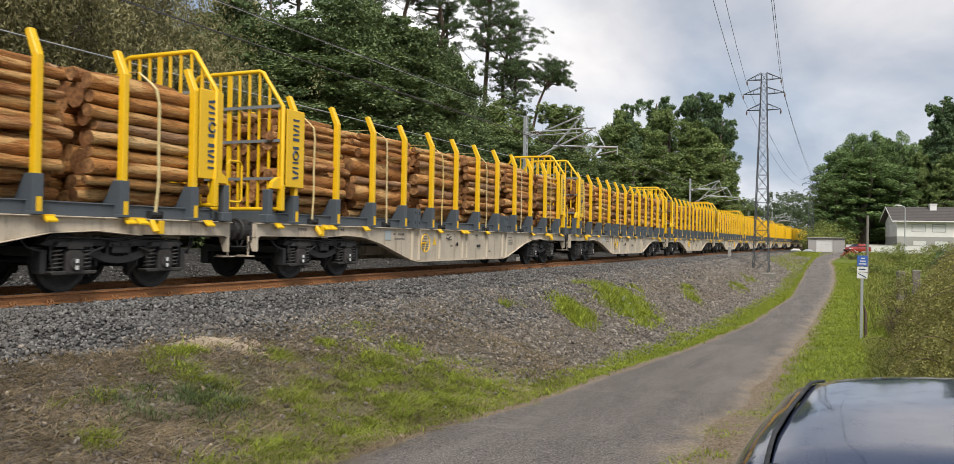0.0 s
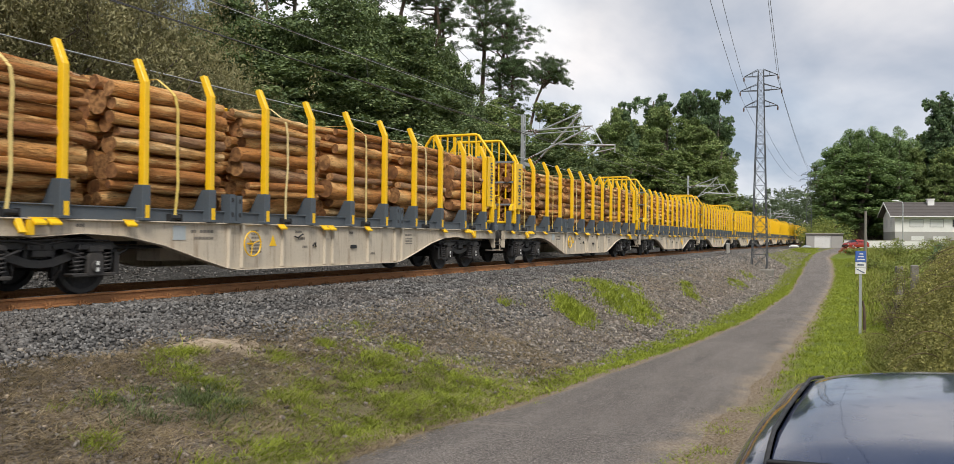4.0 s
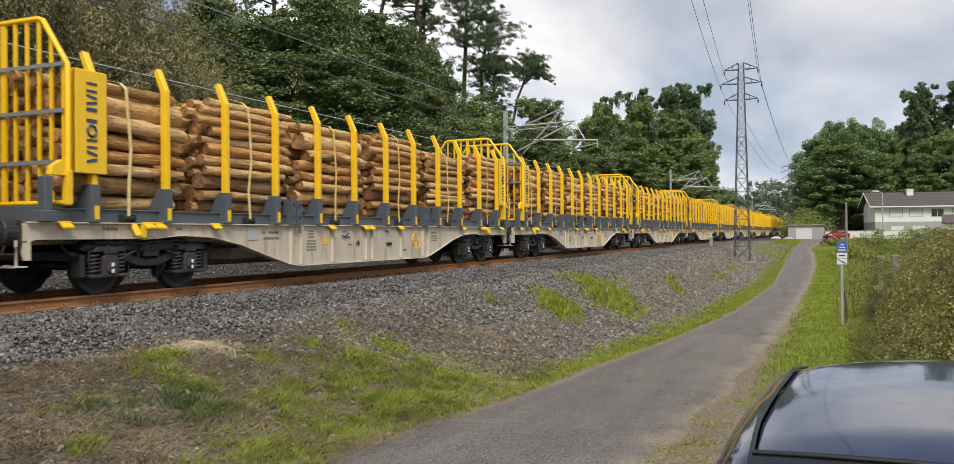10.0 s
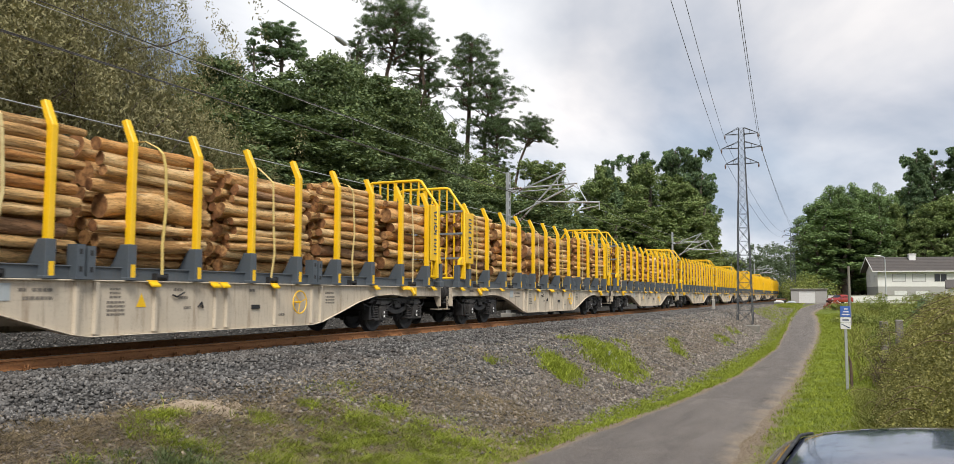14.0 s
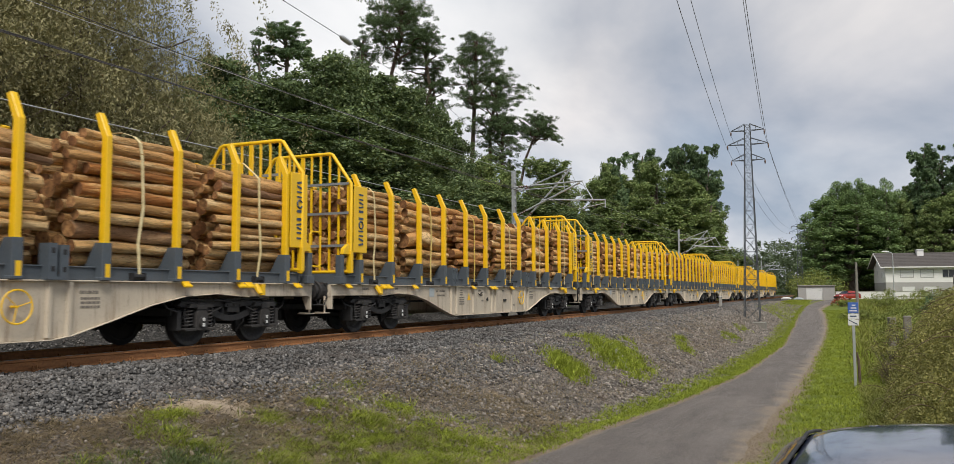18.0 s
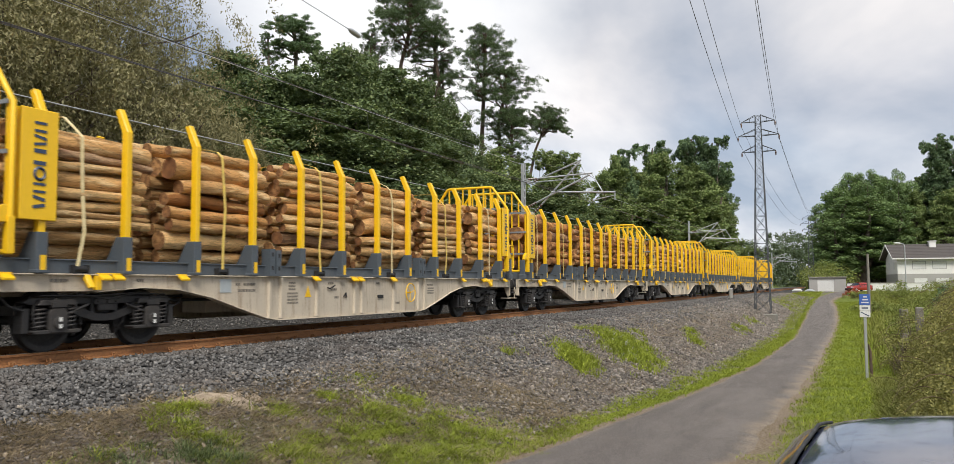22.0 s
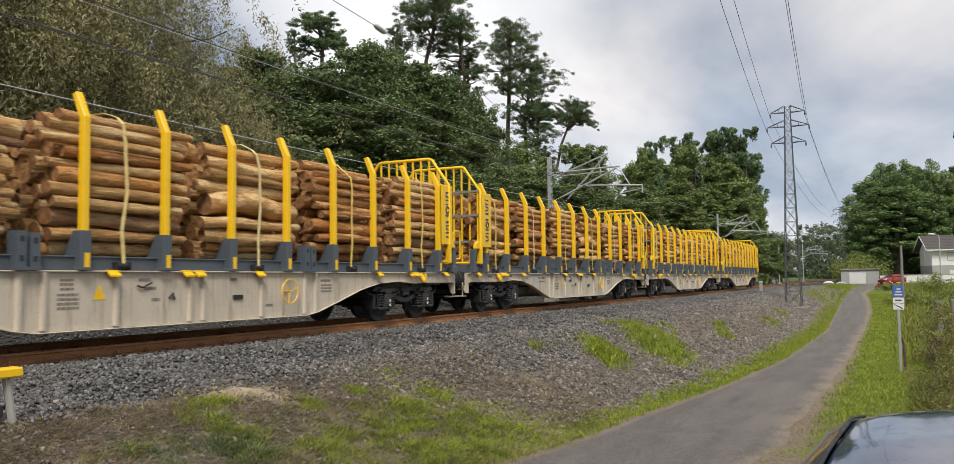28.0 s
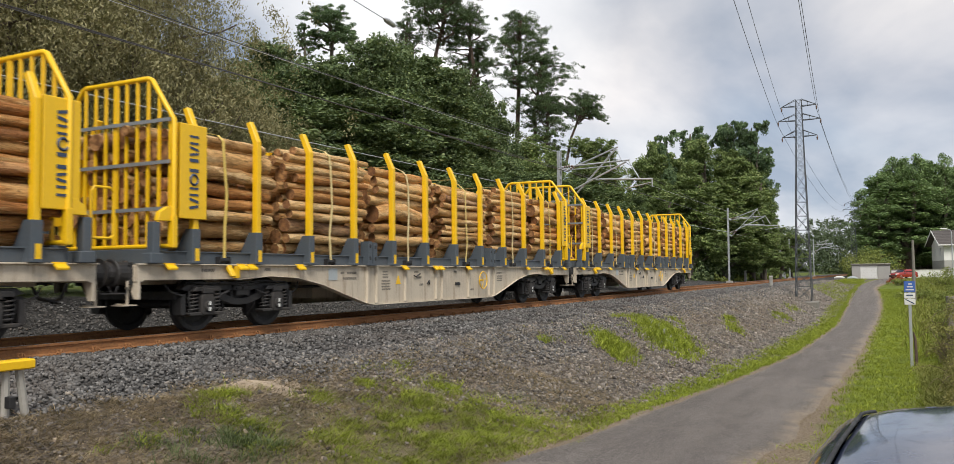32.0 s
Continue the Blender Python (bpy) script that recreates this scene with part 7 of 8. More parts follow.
# anchor cable with its insulator, running down to the first mast
anchor = thing("anchor_cable", "steel anchor cable with a grey insulator", "cable")
part("wire_run", Shape().tube([(10, 3.2, 10.45), (22.9, 3.2, 9.55)], 0.012, 5).tube([(23.6, 3.2, 9.47), (31, 3.2, 8.9), (M1, 3.2, 7.2)], 0.008, 5), WIRE, anchor)
part("insulator", Shape().tube([(22.85, 3.2, 9.56), (23.0, 3.2, 9.54), (23.45, 3.2, 9.49), (23.6, 3.2, 9.47)], [0.03, 0.09, 0.09, 0.02], 10), GALV, anchor, "grey tapered insulator")


# a signal and small posts farther along the track
def rail_signal(x, y):
    t = thing("rail_signal", "railway signal with white boards on a slim grey post", "signal", pose(x, y, float(ground_z(x, y))))
    part("post", Shape().tube([(0, 0, 0), (0, 0, 6.0)], 0.08, 8), GALV, t)
    board = part("sighting_board", Shape().prism([(-0.42, 4.0), (-0.30, 3.75), (0.30, 3.75), (0.42, 4.0), (0.42, 4.95), (0.30, 5.2), (-0.30, 5.2), (-0.42, 4.95)], 0, -0.14, -0.10), WHITE_MARK, t, "white rounded sighting board")
    for z in (4.15, 4.5, 4.85):
        part("lamp_lens", Shape().tube([(-0.22, 0, z), (-0.141, 0, z)], 0.10, 10), RUBBER, board, "dark unlit lamp")
    part("top_board", Shape().box((-0.14, -0.45, 5.3), (-0.10, 0.45, 6.15)), WHITE_MARK, t, "white rectangular board", bevel=0.01)
    part("lower_box", Shape().box((-0.2, -0.42, 2.3), (0.1, 0.42, 3.15)), GREY_SHEET, t, bevel=0.02)
    part("cabinet", Shape().box((-0.3, -0.35, 0), (0.3, 0.35, 1.0)), GALV, t, bevel=0.02)


rail_signal(141, 4.6)
for x, y, h in ((69, -2.9, 0.8), (100, 4.0, 1.2)):
    p = thing("marker_post", "short pale concrete marker post by the track", "post", pose(x, y, float(ground_z(x, y))))
    part("shaft", Shape().prism([(-0.12, -0.12), (0.12, -0.12), (0.12, 0.12), (-0.12, 0.12)], 2, -0.2, h), CONCRETE, p, bevel=0.03)
    part("cap", Shape().box((-0.14, -0.14, h), (0.14, 0.14, h + 0.06)), WHITE_MARK, p, bevel=0.01)

# yellow-topped concrete trestle beside the track
tz = float(ground_z(5.25, -3.9))
tr = thing("trestle", "low trestle of concrete legs with a yellow beam", "trestle", pose(5.22, -3.9, tz))
part("beam", Shape().box((-0.42, -0.09, 0.47), (0.30, 0.09, 0.57)), YELLOW, tr, "worn yellow painted beam", bevel=0.015)
for x0, x1, y0 in ((0.03, 0.03, 0.0), (0.17, 0.27, 0.0), (-0.32, -0.36, 0.0)):
    part("leg", Shape().tube([(x0, y0, 0.47), (x1, y0, -0.15)], 0.042, 8), CONCRETE, tr, "grey concrete leg")
part("small_box", Shape().box((-0.02, -0.15, 0.10), (0.05, -0.06, 0.22)), RUBBER, tr, bevel=0.008)

# small sandy heap on the slope
hx, hy = 8.62, -4.3
s, vs, fs = Shape(), [], []
for i in range(7):
    for k in range(14):
        u, a = i / 6, 2 * math.pi * k / 14
        hx_, hy_ = hx + math.cos(a) * u * 0.72 * (1 + 0.3 * math.sin(3 * a)), hy + math.sin(a) * u * 0.66 * (1 + 0.25 * math.cos(2 * a + 1))
        vs.append((hx_, hy_, rough_z(hx_, hy_) + 0.09 * (1 - u) ** 1.2 - 0.012 + 0.02 * noise.noise((hx_ * 7, hy_ * 7, 1))))
for i in range(6):
    for k in range(14):
        fs.append((i * 14 + k, (i + 1) * 14 + k, (i + 1) * 14 + (k + 1) % 14, i * 14 + (k + 1) % 14))
SAND = painted("pale_sandy_soil", (0.46, 0.37, 0.27), (0.26, 0.20, 0.15), 0.95, amount=0.9, grain=3)
tagged(new("soil_mound", s.add(vs, fs).mesh("soil_mound", SAND, True)), "low heap of pale sandy soil on the slope", "soil heap")
x, y = hx + rng.normal(size=260) * 0.3, hy + rng.normal(size=260) * 0.2
blades("heap_straw", "straw litter on the sandy heap", x, y, np.full(260, 0.09), DRY_BLADE, 35, 3, 2.5, 0.004, 0.05)
stones("pale_pebbles", "pale pebbles and chips scattered on the slope", np.array([(a, b, rough_z(a, b) + 0.01) for a, b in zip(rng.uniform(5, 16, 60), rng.uniform(-7.6, -4.2, 60))]), rng.uniform(0.015, 0.04, 60), SAND)

# ---------- beside the lane ----------
# wayside sign
sx, sy = 24.6, -12.17
sign = thing("wayside_sign", "small blue and white path sign on a metal post", "sign", pose(sx, sy, float(ground_z(sx, sy)), 0, 0, 4))
part("post", Shape().box((-0.025, -0.035, -0.3), (0.025, 0.035, 2.25)), GALV, sign, bevel=0.006)
part("timber_stake", Shape().tube([(0.04, -0.12, -0.2), (0.03, -0.10, 0.75), (0.02, -0.06, 0.95)], [0.042, 0.036, 0.018], 7), PINE_TRUNK, sign, "weathered dark timber stake")
plate = part("blue_plate", Shape().box((-0.04, -0.13, 2.00), (-0.026, 0.13, 2.29)), BLUE_SIGN, sign, "blue plate with pale markings", bevel=0.004)
s = Shape()
for k in range(3):
    s.box((-0.043, -0.10 + 0.02 * k, 2.05 + 0.075 * k), (-0.041, 0.09 - 0.03 * k, 2.08 + 0.075 * k))
part("pale_marking", s, WHITE_MARK, plate)["kind"] = "stuff"
plate = part("white_plate", Shape().box((-0.04, -0.13, 1.845), (-0.026, 0.13, 1.985)), WHITE_MARK, sign, "white plate with a dark bar", bevel=0.004)
part("dark_marking", Shape().box((-0.043, -0.08, 1.90), (-0.041, 0.08, 1.935)), LOGO, plate)
plate = part("white_plate", Shape().box((-0.04, -0.13, 1.67), (-0.026, 0.13, 1.83)), WHITE_MARK, sign, "white plate with a slanting dark mark", bevel=0.004)
s = Shape()
s.prism([(-0.11, 1.71), (-0.085, 1.69), (0.11, 1.80), (0.10, 1.82)], 0, -0.043, -0.041)
part("dark_marking", s, LOGO, plate)["kind"] = "stuff"

# timber pole and street lamp
x, y = polar(-0.86, 80)
gz = float(ground_z(x, y))
pole = thing("timber_pole", "weathered grey timber pole in the field", "pole", pose(x, y, gz))
part("shaft", Shape().tube([(0, 0, -0.5), (0, 0, 0.957 + 80 * math.tan(radians(1.85)) - gz)], [0.15, 0.10], 10), OLD_CONCRETE, pole)
x, y = polar(-2.95, 120)
gz = float(ground_z(x, y))
hz = 0.957 + 120 * math.tan(radians(2.45)) - gz
lamp = thing("street_lamp", "grey street lamp with a short arm", "street lamp", pose(x, y, gz))
part("post", Shape().tube([(0, 0, -0.3), (0, 0, hz - 0.4), (0, 0.1, hz - 0.1), (0, 0.5, hz)], [0.09, 0.06, 0.05, 0.045], 8), GALV, lamp)
part("lamp_head", Shape().tube([(0, 0.4, hz), (0, 0.7, hz + 0.05), (0, 1.25, hz + 0.08)], [0.06, 0.14, 0.06], 8), WHITE_MARK, lamp)

# old concrete fence posts in the brambles
for k, (az, dist, h) in enumerate(((-3.6, 26.1, 1.88), (-2.75, 30, 1.8))):
    x, y = polar(az, dist)
    f = thing("fence_post", "lichen-grey square concrete fence post", "fence post", pose(x, y, float(ground_z(x, y)), 0, 1.5 * (k - 1), 20 * k), "old fence posts")
    part("shaft", Shape().prism([(-0.1, -0.1), (0.1, -0.1), (0.1, 0.1), (-0.1, 0.1)], 2, -0.2, h), OLD_CONCRETE, f, bevel=0.02)

# ---------- the houses at the lane's end ----------
RENDER_WHITE = painted("white_wall_render", (0.78, 0.77, 0.74), (0.55, 0.53, 0.48), 0.8, amount=0.5, grain=0.3)
RENDER_GREY = painted("grey_wall_render", (0.38, 0.37, 0.35), (0.28, 0.26, 0.24), 0.85, amount=0.6, grain=0.3)
ROOF = painted("dark_grey_roof_tiles", (0.085, 0.075, 0.07), (0.13, 0.11, 0.09), 0.8, amount=0.7, grain=0.5)
DARK_GLASS = painted("dark_window_glass", (0.03, 0.035, 0.04), (0.05, 0.05, 0.05), 0.1)
SHUTTER = painted("white_roller_shutter", (0.70, 0.70, 0.68), (0.5, 0.48, 0.45), 0.6, amount=0.5)


def window(parent, x, y, z, w, h, glazed):
    """A window in a wall that looks towards -x."""
    wn = part("window", Shape().box((x - 0.06, y - w / 2 - 0.08, z - 0.08), (x - 0.02, y + w / 2 + 0.08, z)).box((x - 0.06, y - w / 2 - 0.08, z + h), (x - 0.02, y + w / 2 + 0.08, z + h + 0.08)).box((x - 0.06, y - w / 2 - 0.08, z), (x - 0.02, y - w / 2, z + h)).box((x - 0.06, y + w / 2, z), (x - 0.02, y + w / 2 + 0.08, z + h)), RENDER_GREY, parent)
    if glazed:
        part("pane", Shape().box((x - 0.025, y - w / 2, z), (x - 0.012, y - 0.03, z + h)), DARK_GLASS, wn)
        part("pane", Shape().box((x - 0.025, y + 0.03, z), (x - 0.012, y + w / 2, z + h)), DARK_GLASS, wn)
    else:
        s = Shape()
        k = z
        while k < z + h - 0.05:
            s.box((x - 0.03 - 0.008 * (int(k * 20) % 2), y - w / 2, k), (x - 0.015, y + w / 2, k + 0.12))
            k += 0.125
        part("shutter", s, SHUTTER, wn, "closed white roller shutter")["kind"] = "stuff"


hz0 = -0.15
hs = thing("house", "white two-storey house with a dark hipped gable roof", "house", pose(152, -18.6, hz0, 0, 0, 9))
HL, HD = 26.0, 9.0
part("lower_wall", Shape().box((0, -HL, -0.5), (HD, 0, 2.6)), RENDER_GREY, hs, bevel=0.02)
part("upper_wall", Shape().box((-0.02, -HL - 0.02, 2.6), (HD + 0.02, 0.02, 5.2)).prism([(-0.02, 5.2), (HD + 0.02, 5.2), (HD / 2, 7.3)], 1, -0.2, 0.02), RENDER_WHITE, hs)
s = Shape()
s.prism([(-0.8, 5.05), (-0.8, 5.2), (HD / 2, 7.65), (HD + 0.8, 5.2), (HD + 0.8, 5.05), (HD / 2, 7.45)], 1, -HL - 0.7, 0.9)
roof = part("roof", s, ROOF, hs, "dark grey tiled roof")
for k in range(9):
    z0 = 5.22 + k * 0.27
    xx = -0.8 + (HD / 2 + 0.8) * (z0 - 5.2) / 2.45
    part("tile_course", Shape().box((xx, -HL - 0.7, z0), (xx + 0.2, 0.9, z0 + 0.05)), ROOF, roof)
part("fascia", Shape().box((-0.84, -HL - 0.7, 5.0), (-0.80, 0.9, 5.18)).prism([(-0.8, 4.98), (-0.8, 5.22), (HD / 2, 7.7), (HD + 0.8, 5.22), (HD + 0.8, 4.98), (HD / 2, 7.4)], 1, 0.9, 0.96), RENDER_WHITE, hs)
part("chimney", Shape().box((3.2, -6.6, 6.0), (4.2, -5.6, 8.0)).box((3.1, -6.7, 8.0), (4.3, -5.5, 8.15)), RENDER_WHITE, hs, "white chimney", bevel=0.02)
for y, gl in ((-3.2, False), (-6.2, False), (-9.4, True), (-12.6, False), (-16.0, True), (-19.5, False)):
    window(hs, 0, y, 3.45, 1.9 if not gl else 1.7, 1.15, gl)
for y in (-3.4, -6.6, -11, -15, -19):
    window(hs, 0, y, 0.4, 1.9, 1.5, False)
for x in (2.6, 6.2):
    part("gable_window", Shape().box((x - 0.5, 0.02, 3.4), (x + 0.5, 0.06, 4.6)), SHUTTER, hs)
# low annexe with a grey roof
an = thing("annexe", "low white annexe with a grey pitched roof", "outbuilding", pose(140, -27.5, -0.2, 0, 0, -5))
part("wall", Shape().box((0, -7, -0.5), (5, 0, 2.3)), RENDER_WHITE, an)
part("roof", Shape().prism([(-0.4, 2.2), (-0.4, 2.35), (2.5, 3.6), (5.4, 2.35), (5.4, 2.2)], 1, -7.4, 0.4), ROOF, an)
window(an, 0, -3, 0.8, 2.0, 1.1, True)

gx, gy0 = 139.0, -11.916 + 139 * math.tan(radians(2.6))
gz = -0.32
ga = thing("garage", "low grey garage with a wide white door", "garage", pose(gx, gy0, gz))
GW = 5.25
part("wall", Shape().box((0, -GW, -0.6), (6, -GW + 1.7, 2.0)).box((0, -1.2, -0.6), (6, 0, 2.0)).box((0, -GW, 1.95), (6, 0, 2.2)).box((5.8, -GW, -0.6), (6, 0, 2.2)), RENDER_GREY, ga)
part("roof_edge", Shape().box((-0.2, -GW - 0.15, 2.2), (6.2, 0.15, 2.32)), CONCRETE, ga, bevel=0.02)
s = Shape()
for k in range(8):
    s.box((0.08 - 0.01 * (k % 2), -GW + 1.7, k * 0.245), (0.16, -1.2, k * 0.245 + 0.24))
part("door", s, SHUTTER, ga, "closed white garage door")["kind"] = "stuff"
wl = thing("boundary_wall", "long white boundary wall between garage and house", "wall", pose(141, -11.0, 0))
part("panel", Shape().box((0, -13.0, -0.9), (0.25, 0, 0.95)), RENDER_WHITE, wl, bevel=0.02)
part("coping", Shape().box((-0.06, -13.05, 0.95), (0.31, 0.05, 1.03)), CONCRETE, wl, bevel=0.015)
wl = thing("boundary_wall", "white boundary wall before the house", "wall", pose(128, -16.5, 0))
part("panel", Shape().box((0, -16.0, -1.2), (0.25, 0, 0.25)), RENDER_WHITE, wl, bevel=0.02)
part("coping", Shape().box((-0.06, -16.05, 0.25), (0.31, 0.05, 0.33)), CONCRETE, wl, bevel=0.015)
for k, (dx, dy) in enumerate(((-6, 1.2), (-5.2, 3.0))):
    wb = thing("tarp_bundle", "pale covered bundle beside the garage", "bundle", pose(gx + dx, gy0 + dy - 1.5, float(ground_z(gx + dx, gy0 + dy))))
    part("cover", Shape().tube([(0, -0.7, 0.1), (0, -0.4, 0.2), (0.1, 0.3, 0.22), (0, 0.7, 0.1)], [0.1, 0.2, 0.22, 0.08], 9), WHITE_MARK if k else GREY_SHEET, wb, smooth=True)


# ---------- cars ----------
def car_paint(name, base):
    m = Mat(name, 0.12, 0.0, 0.08)
    v = m.coords()
    m.color(m.mix(m.span(m.noise(3, v, 4), 0.4, 0.7, 0, 0.25), base, tuple(x * 0.6 + 0.01 for x in base)))
    m.b.inputs["Coat Weight"].default_value = 1.0
    m.b.inputs["Coat Roughness"].default_value = 0.06
    m.b.inputs["Coat IOR"].default_value = 1.75
    m.rough(m.span(m.noise(14, v, 4), 0.3, 0.7, 0.16, 0.30))
    return m.m


BLUE_CAR = car_paint("dark_blue_car_paint", (0.010, 0.018, 0.055))
RED_CAR = car_paint("red_car_paint", (0.30, 0.025, 0.018))
CAR_GLASS = Mat("tinted_car_glass", 0.04).color((0.012, 0.014, 0.018)).m
TAIL_RED = painted("red_lamp_lens", (0.4, 0.02, 0.02), (0.3, 0.02, 0.02), 0.2)


def smooth_grid(rows):
    """A sheet through rows of points."""
    s = Shape()
    n = len(rows[0])
    vs = [p for r in rows for p in r]
    fs = [(i * n + k, i * n + k + 1, (i + 1) * n + k + 1, (i + 1) * n + k) for i in range(len(rows) - 1) for k in range(n - 1)]
    return s.add(vs, fs)


def build_car(name, label, m, paint, L=3.95, W=1.66, H=1.40):
    """A hatchback; +x is its front."""
    c = thing(name, label, "car", m)
    # body sides and bonnet: cross sections along the length
    def roof_z(x):
        return np.interp(x, [-1.85, -1.55, -1.15, -0.6, 0.0, 0.35, 0.95], [0.95, 1.20, 1.365, 1.395, 1.392, 1.347, 0.97])
    rows = []
    for x, bz, hw in ((-1.95, 0.72, 0.70), (-1.90, 0.92, 0.78), (-1.6, 0.95, 0.82), (-0.8, 0.93, 0.83), (0.0, 0.92, 0.83), (0.9, 0.92, 0.82), (1.2, 0.89, 0.81), (1.6, 0.82, 0.79), (1.88, 0.70, 0.74), (1.98, 0.58, 0.66)):
        hw *= W / 1.66
        rows.append([(x, -hw * 0.94, 0.22), (x, -hw * 1.0, 0.45), (x, -hw * 1.0, bz - 0.22), (x, -hw * 0.965, bz - 0.03), (x, -hw * 0.86, bz + 0.012), (x, -hw * 0.4, bz + 0.04), (x, 0, bz + 0.045), (x, hw * 0.4, bz + 0.04), (x, hw * 0.86, bz + 0.012), (x, hw * 0.965, bz - 0.03), (x, hw * 1.0, bz - 0.22), (x, hw * 1.0, 0.45), (x, hw * 0.94, 0.22)])
    s = smooth_grid(rows)
    n = 13
    s.add(rows[0], [tuple(range(n))[::-1]])
    s.add(rows[-1], [tuple(range(n))])
    s.add([r[0] for r in rows] + [r[-1] for r in rows], [tuple(list(range(len(rows))) + list(range(2 * len(rows) - 1, len(rows) - 1, -1)))])
    part("body", s, paint, c, smooth=True)
    # roof skin: gently crowned, its edges turning down over the doors
    rows = []
    k = H / 1.40
    for x in np.linspace(-1.22, 0.36, 15):
        z = float(roof_z(x)) * k
        hw = float(np.interp(x, [-1.22, -0.9, 0.0, 0.36], [0.54, 0.575, 0.595, 0.592]))
        row = []
        for u in (-1.0, -0.985, -0.95, -0.88, -0.75, -0.5, -0.25, 0, 0.25, 0.5, 0.75, 0.88, 0.95, 0.985, 1.0):
            drop = 0.062 * u * u + 0.012 * max(0, abs(u) - 0.85) / 0.15
            row.append((x, u * hw, z - drop))
        rows.append(row)
    s = smooth_grid(rows)
    s.add([(x, y, z - 0.03) for r in rows for x, y, z in r], [f[::-1] for f in smooth_grid(rows).f])
    part("roof", s, paint, c, "glossy dark roof reflecting the sky" if paint is BLUE_CAR else "", smooth=True)
    # roof gutter strips and the side frames under them
    for sy in (-1, 1):
        g = Shape()
        pts = [(x, sy * (float(np.interp(x, [-1.22, -0.9, 0.0, 0.36], [0.54, 0.575, 0.595, 0.592])) + 0.010), float(roof_z(x)) * k - 0.066) for x in np.linspace(-1.24, 0.34, 14)]
        g.tube(pts, 0.0068, 6)
        part("gutter_strip", g, RUBBER, c, "black rubber gutter strip", smooth=True)
        rows = []
        for x in np.linspace(-1.30, 0.52, 14):
            hw = float(np.interp(x, [-1.3, -0.9, 0.0, 0.52], [0.545, 0.585, 0.605, 0.59]))
            z = float(roof_z(x)) * k - 0.075
            rows.append([(x, sy * hw, z), (x, sy * (hw + 0.04), z - 0.012), (x, sy * (hw + 0.08), z - 0.045), (x, sy * (hw + 0.11), z - 0.10), (x, sy * (hw + 0.135), z - 0.17), (x, sy * (hw + 0.16), z - 0.26)])
        if sy > 0:
            rows = [r[::-1] for r in rows]
        part("side_rail", smooth_grid(rows), paint, c, smooth=True)
        # side windows with pillars
        zb = 0.94
        for x0, x1, t0, t1 in ((-1.45, -1.05, -1.22, -1.05), (-0.98, -0.22, -0.98, -0.25), (-0.14, 0.82, -0.17, 0.34)):
            def yy(z):
                return 0.765 - (z - zb) * 0.36
            zt0, zt1 = float(roof_z(t0)) * k - 0.13, float(roof_z(t1)) * k - 0.13
            q = [(x0, sy * yy(zb), zb), (x1, sy * yy(zb), zb), (t1, sy * yy(zt1), zt1), (t0, sy * yy(zt0), zt0)]
            inner = [(a, b - sy * 0.01, z) for a, b, z in q]
            part("side_window", Shape().add(q + inner, [(0, 1, 2, 3), (7, 6, 5, 4), (0, 4, 5, 1), (1, 5, 6, 2), (2, 6, 7, 3), (3, 7, 4, 0)]), CAR_GLASS, c)
        for a, b in (((0.95, 0.79, 0.95), (0.30, 0.60, 1.30 * k)), ((-0.18, 0.80, 0.94), (-0.21, 0.67, 1.29 * k)), ((-1.02, 0.80, 0.94), (-1.02, 0.66, 1.27 * k)), ((-1.72, 0.76, 0.94), (-1.28, 0.60, 1.30 * k))):
            part("pillar", Shape().tube([(a[0], sy * (a[1] - 0.03), a[2] - 0.1), (b[0], sy * (b[1] - 0.04), b[2] - 0.10)], [0.05, 0.035], 8), paint, c, smooth=True)
        mir = Shape().tube([(0.66, sy * 0.78, 0.74), (0.64, sy * 0.90, 0.76), (0.63, sy * 0.98, 0.765)], [0.03, 0.07, 0.05], 9)
        mir.box((0.56, sy * 0.92 - 0.08, 0.69), (0.61, sy * 0.92 + 0.07, 0.82))
        part("wing_mirror", mir, RUBBER, c, "black wing mirror", smooth=False, bevel=0.012)
    for nm, x0, z0, w0, x1, z1, w1 in (("windscreen", 0.98, 0.96, 0.72, 0.40, 1.27 * k, 0.53), ("rear_window", -1.83, 0.97, 0.66, -1.26, 1.335 * k, 0.545)):
        rows = []
        for i in range(6):
            u = i / 5
            x, z, w = x0 + (x1 - x0) * u, z0 + (z1 - z0) * u, w0 + (w1 - w0) * u
            bow = 0.06 if x0 > 0 else -0.06
            rows.append([(x + bow * (1 - q * q) - bow, q * w, z + 0.035 * (1 - q * q) * u - 0.02) for q in (-1, -0.75, -0.4, 0, 0.4, 0.75, 1)])
        if x0 < 0:
            rows = [r[::-1] for r in rows]
        s = smooth_grid(rows)
        s.add([(a, b, z - 0.012) for r in rows for a, b, z in r], [f[::-1] for f in smooth_grid(rows).f])
        part(nm, s, CAR_GLASS, c, smooth=True)
        if x0 < 0:
            e = Shape().tube([(a - 0.012, b, z - 0.004) for a, b, z in rows[-1]], 0.005, 6)
            part("window_seal", e, RUBBER, c, "black rubber window seal", smooth=True)
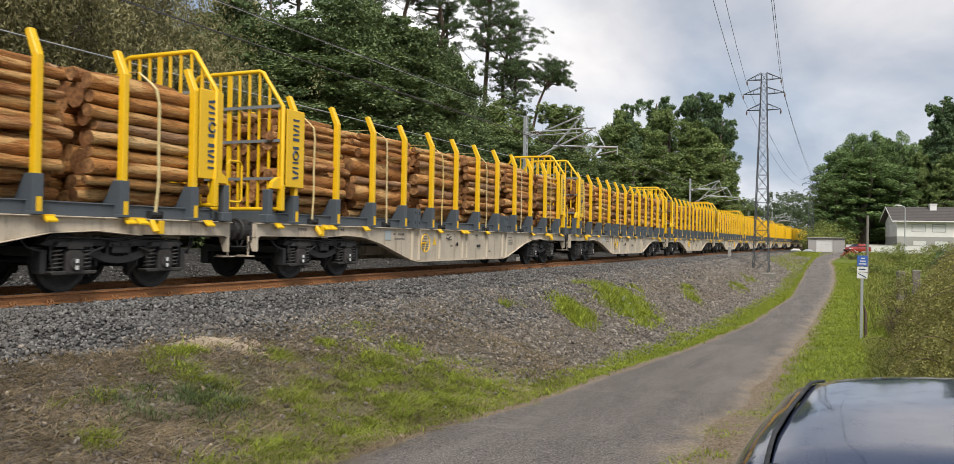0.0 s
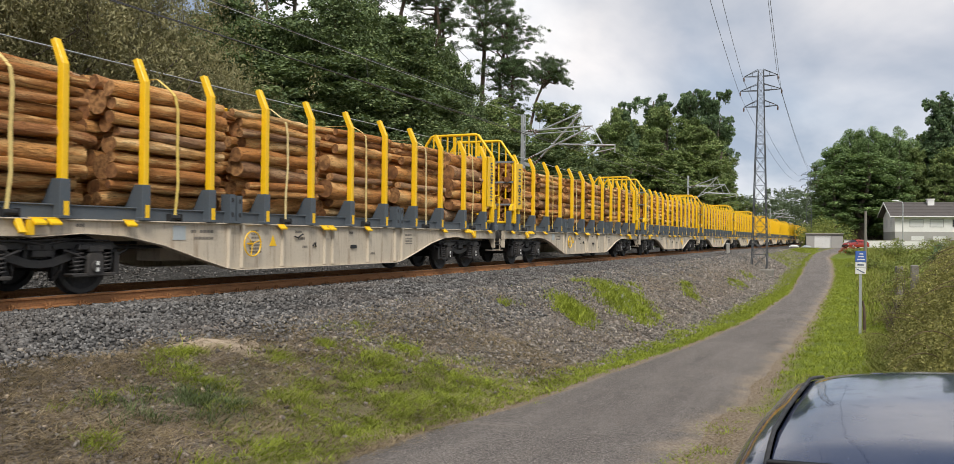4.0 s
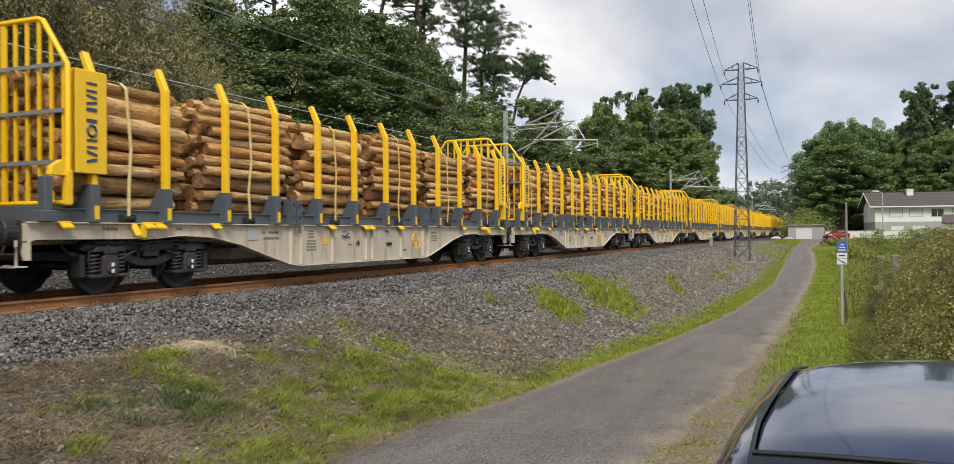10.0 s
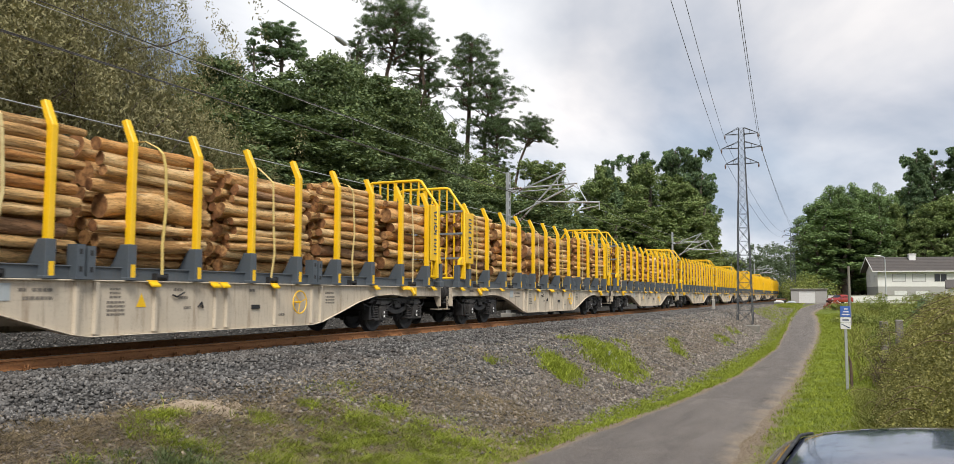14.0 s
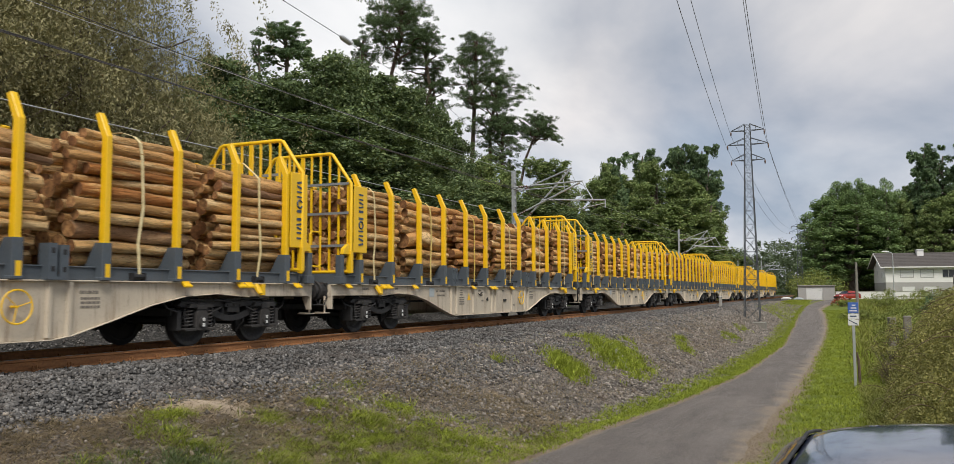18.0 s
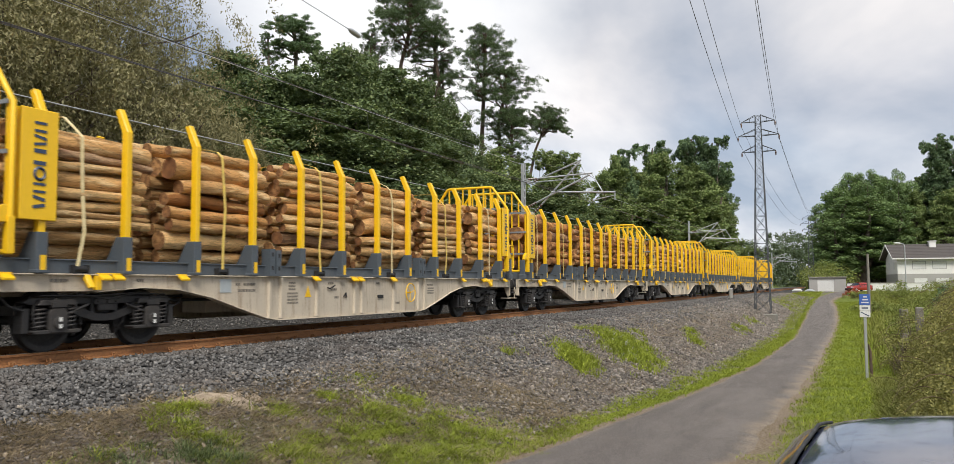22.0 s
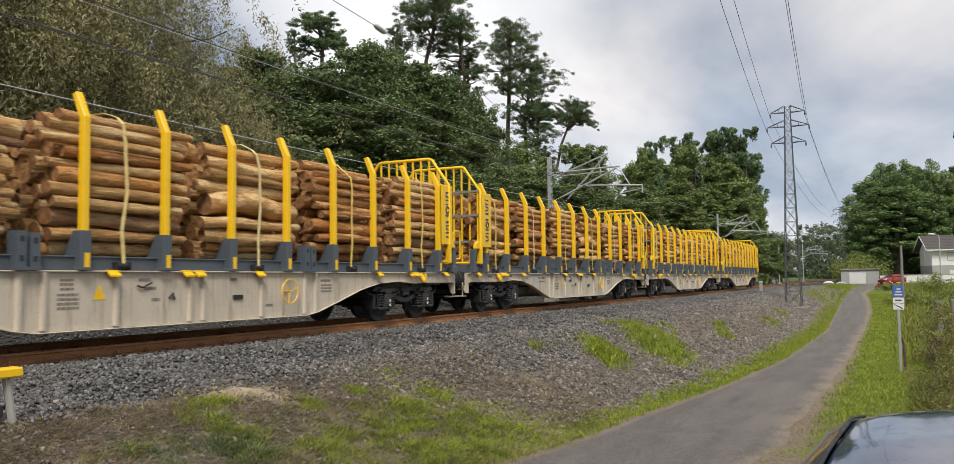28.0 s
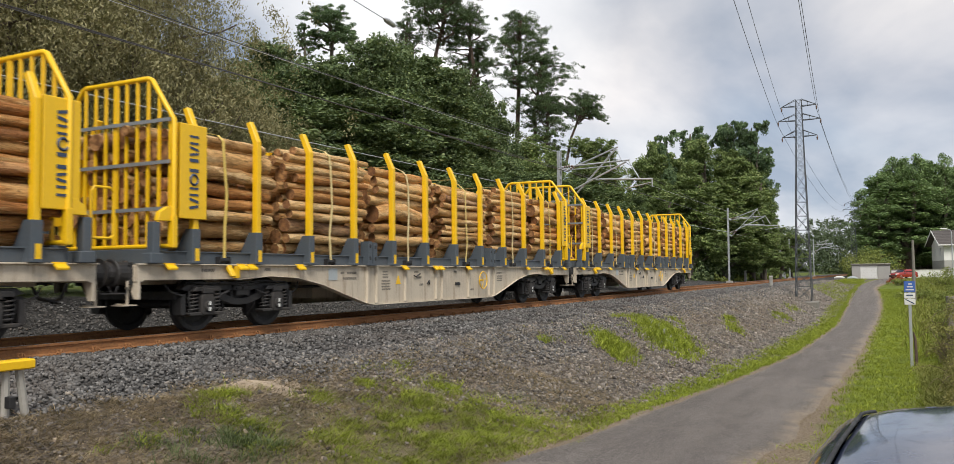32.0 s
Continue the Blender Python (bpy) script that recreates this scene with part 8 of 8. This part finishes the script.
    for x in (-1.25, 1.28):
        for sy in (-1, 1):
            w = Shape().tube([(x, sy * 0.64, 0.29), (x, sy * 0.66, 0.29), (x, sy * 0.80, 0.29), (x, sy * 0.82, 0.29)], [0.25, 0.29, 0.29, 0.25], 20)
            wh = part("wheel", w, RUBBER, c)
            part("rim", Shape().tube([(x, sy * 0.815, 0.29), (x, sy * 0.835, 0.29)], [0.19, 0.17], 14), GALV, wh)
    for sy in (-1, 1):
        part("headlight", Shape().box((1.86, sy * 0.55 - 0.15, 0.58), (1.99, sy * 0.55 + 0.12, 0.71)), WHITE_MARK, c, bevel=0.02)
        part("tail_lamp", Shape().box((-1.96, sy * 0.66 - 0.08, 0.66), (-1.88, sy * 0.66 + 0.08, 0.90)), TAIL_RED, c, bevel=0.02)
    part("bumper", Shape().box((1.88, -0.74, 0.26), (2.02, 0.74, 0.50)), RUBBER, c, bevel=0.04)
    part("bumper", Shape().box((-2.04, -0.74, 0.30), (-1.90, 0.74, 0.54)), RUBBER, c, bevel=0.04)
    return c


CAR_X, CAR_Y, CAR_Z, CAR_TURN = 3.2, -12.39, -0.875, -5.0
build_car("parked_car", "dark blue hatchback parked on the verge", pose(CAR_X, CAR_Y, CAR_Z, 0, 0, CAR_TURN), BLUE_CAR)
x, y = polar(-0.3, 137)
build_car("red_car", "red hatchback parked before the white wall", pose(x, y, float(ground_z(x, y)), 0, 0, 135), RED_CAR, 4.0, 1.7, 1.42)


# ---------- what moves ----------
# small offsets in metres that fit the train's place to the camera's view
FIT_T = [0.0, 1.0, 2.0, 4.5, 6.0, 7.0, 8.0, 9.0, 10.0, 11.0, 12.0, 14.0, 16.5, 17.0, 18.0, 19.0, 20.0, 21.3, 22.0, 23.0, 24.2, 25.0, 26.0, 28.5, 31.0, 32.0]
FIT_D = [0.0, 0.006, -0.001, -0.005, -0.053, 0.046, 0.055, -0.009, -0.028, -0.04, -0.019, 0.092, -0.01, -0.04, -0.106, 0.118, 0.026, -0.027, 0.004, -0.008, -0.006, -0.028, 0.018, 0.035, -0.024, 0.024]


def travel(t):
    """Metres that the train has gone since the start: it slows a little, then gathers speed."""
    u = t / 32
    return ((((((-477.505194 * u + 1761.51611) * u - 2537.51941) * u + 1703.94113) * u - 424.923225) * u - 25.5911147) * u + 222.098171) * u + float(np.interp(t, FIT_T, FIT_D))


def motions():
    times = [0.5 * i for i in range(65)]
    for k, w in enumerate(wagons):
        walk(w, [(t, pose(13.26 + (k - 1) * PITCH - travel(t), 0, 0)) for t in times])
    for ob, k, off in stacks:
        walk(ob, [(t, pose(13.26 + (k - 1) * PITCH + off - travel(t), 0, 0)) for t in times])
    spin = [i / 15 for i in range(481)]
    for w in wagons:
        for b in w.children:
            if not b.name.startswith("bogie"):
                continue
            for s in b.children:
                if s.name.startswith("wheelset"):
                    x, y, z = s.matrix_basis.translation
                    walk(s, [(t, pose(x, y, z, 0, -math.degrees(travel(t) / WHEEL_R), 0)) for t in spin])


motions()
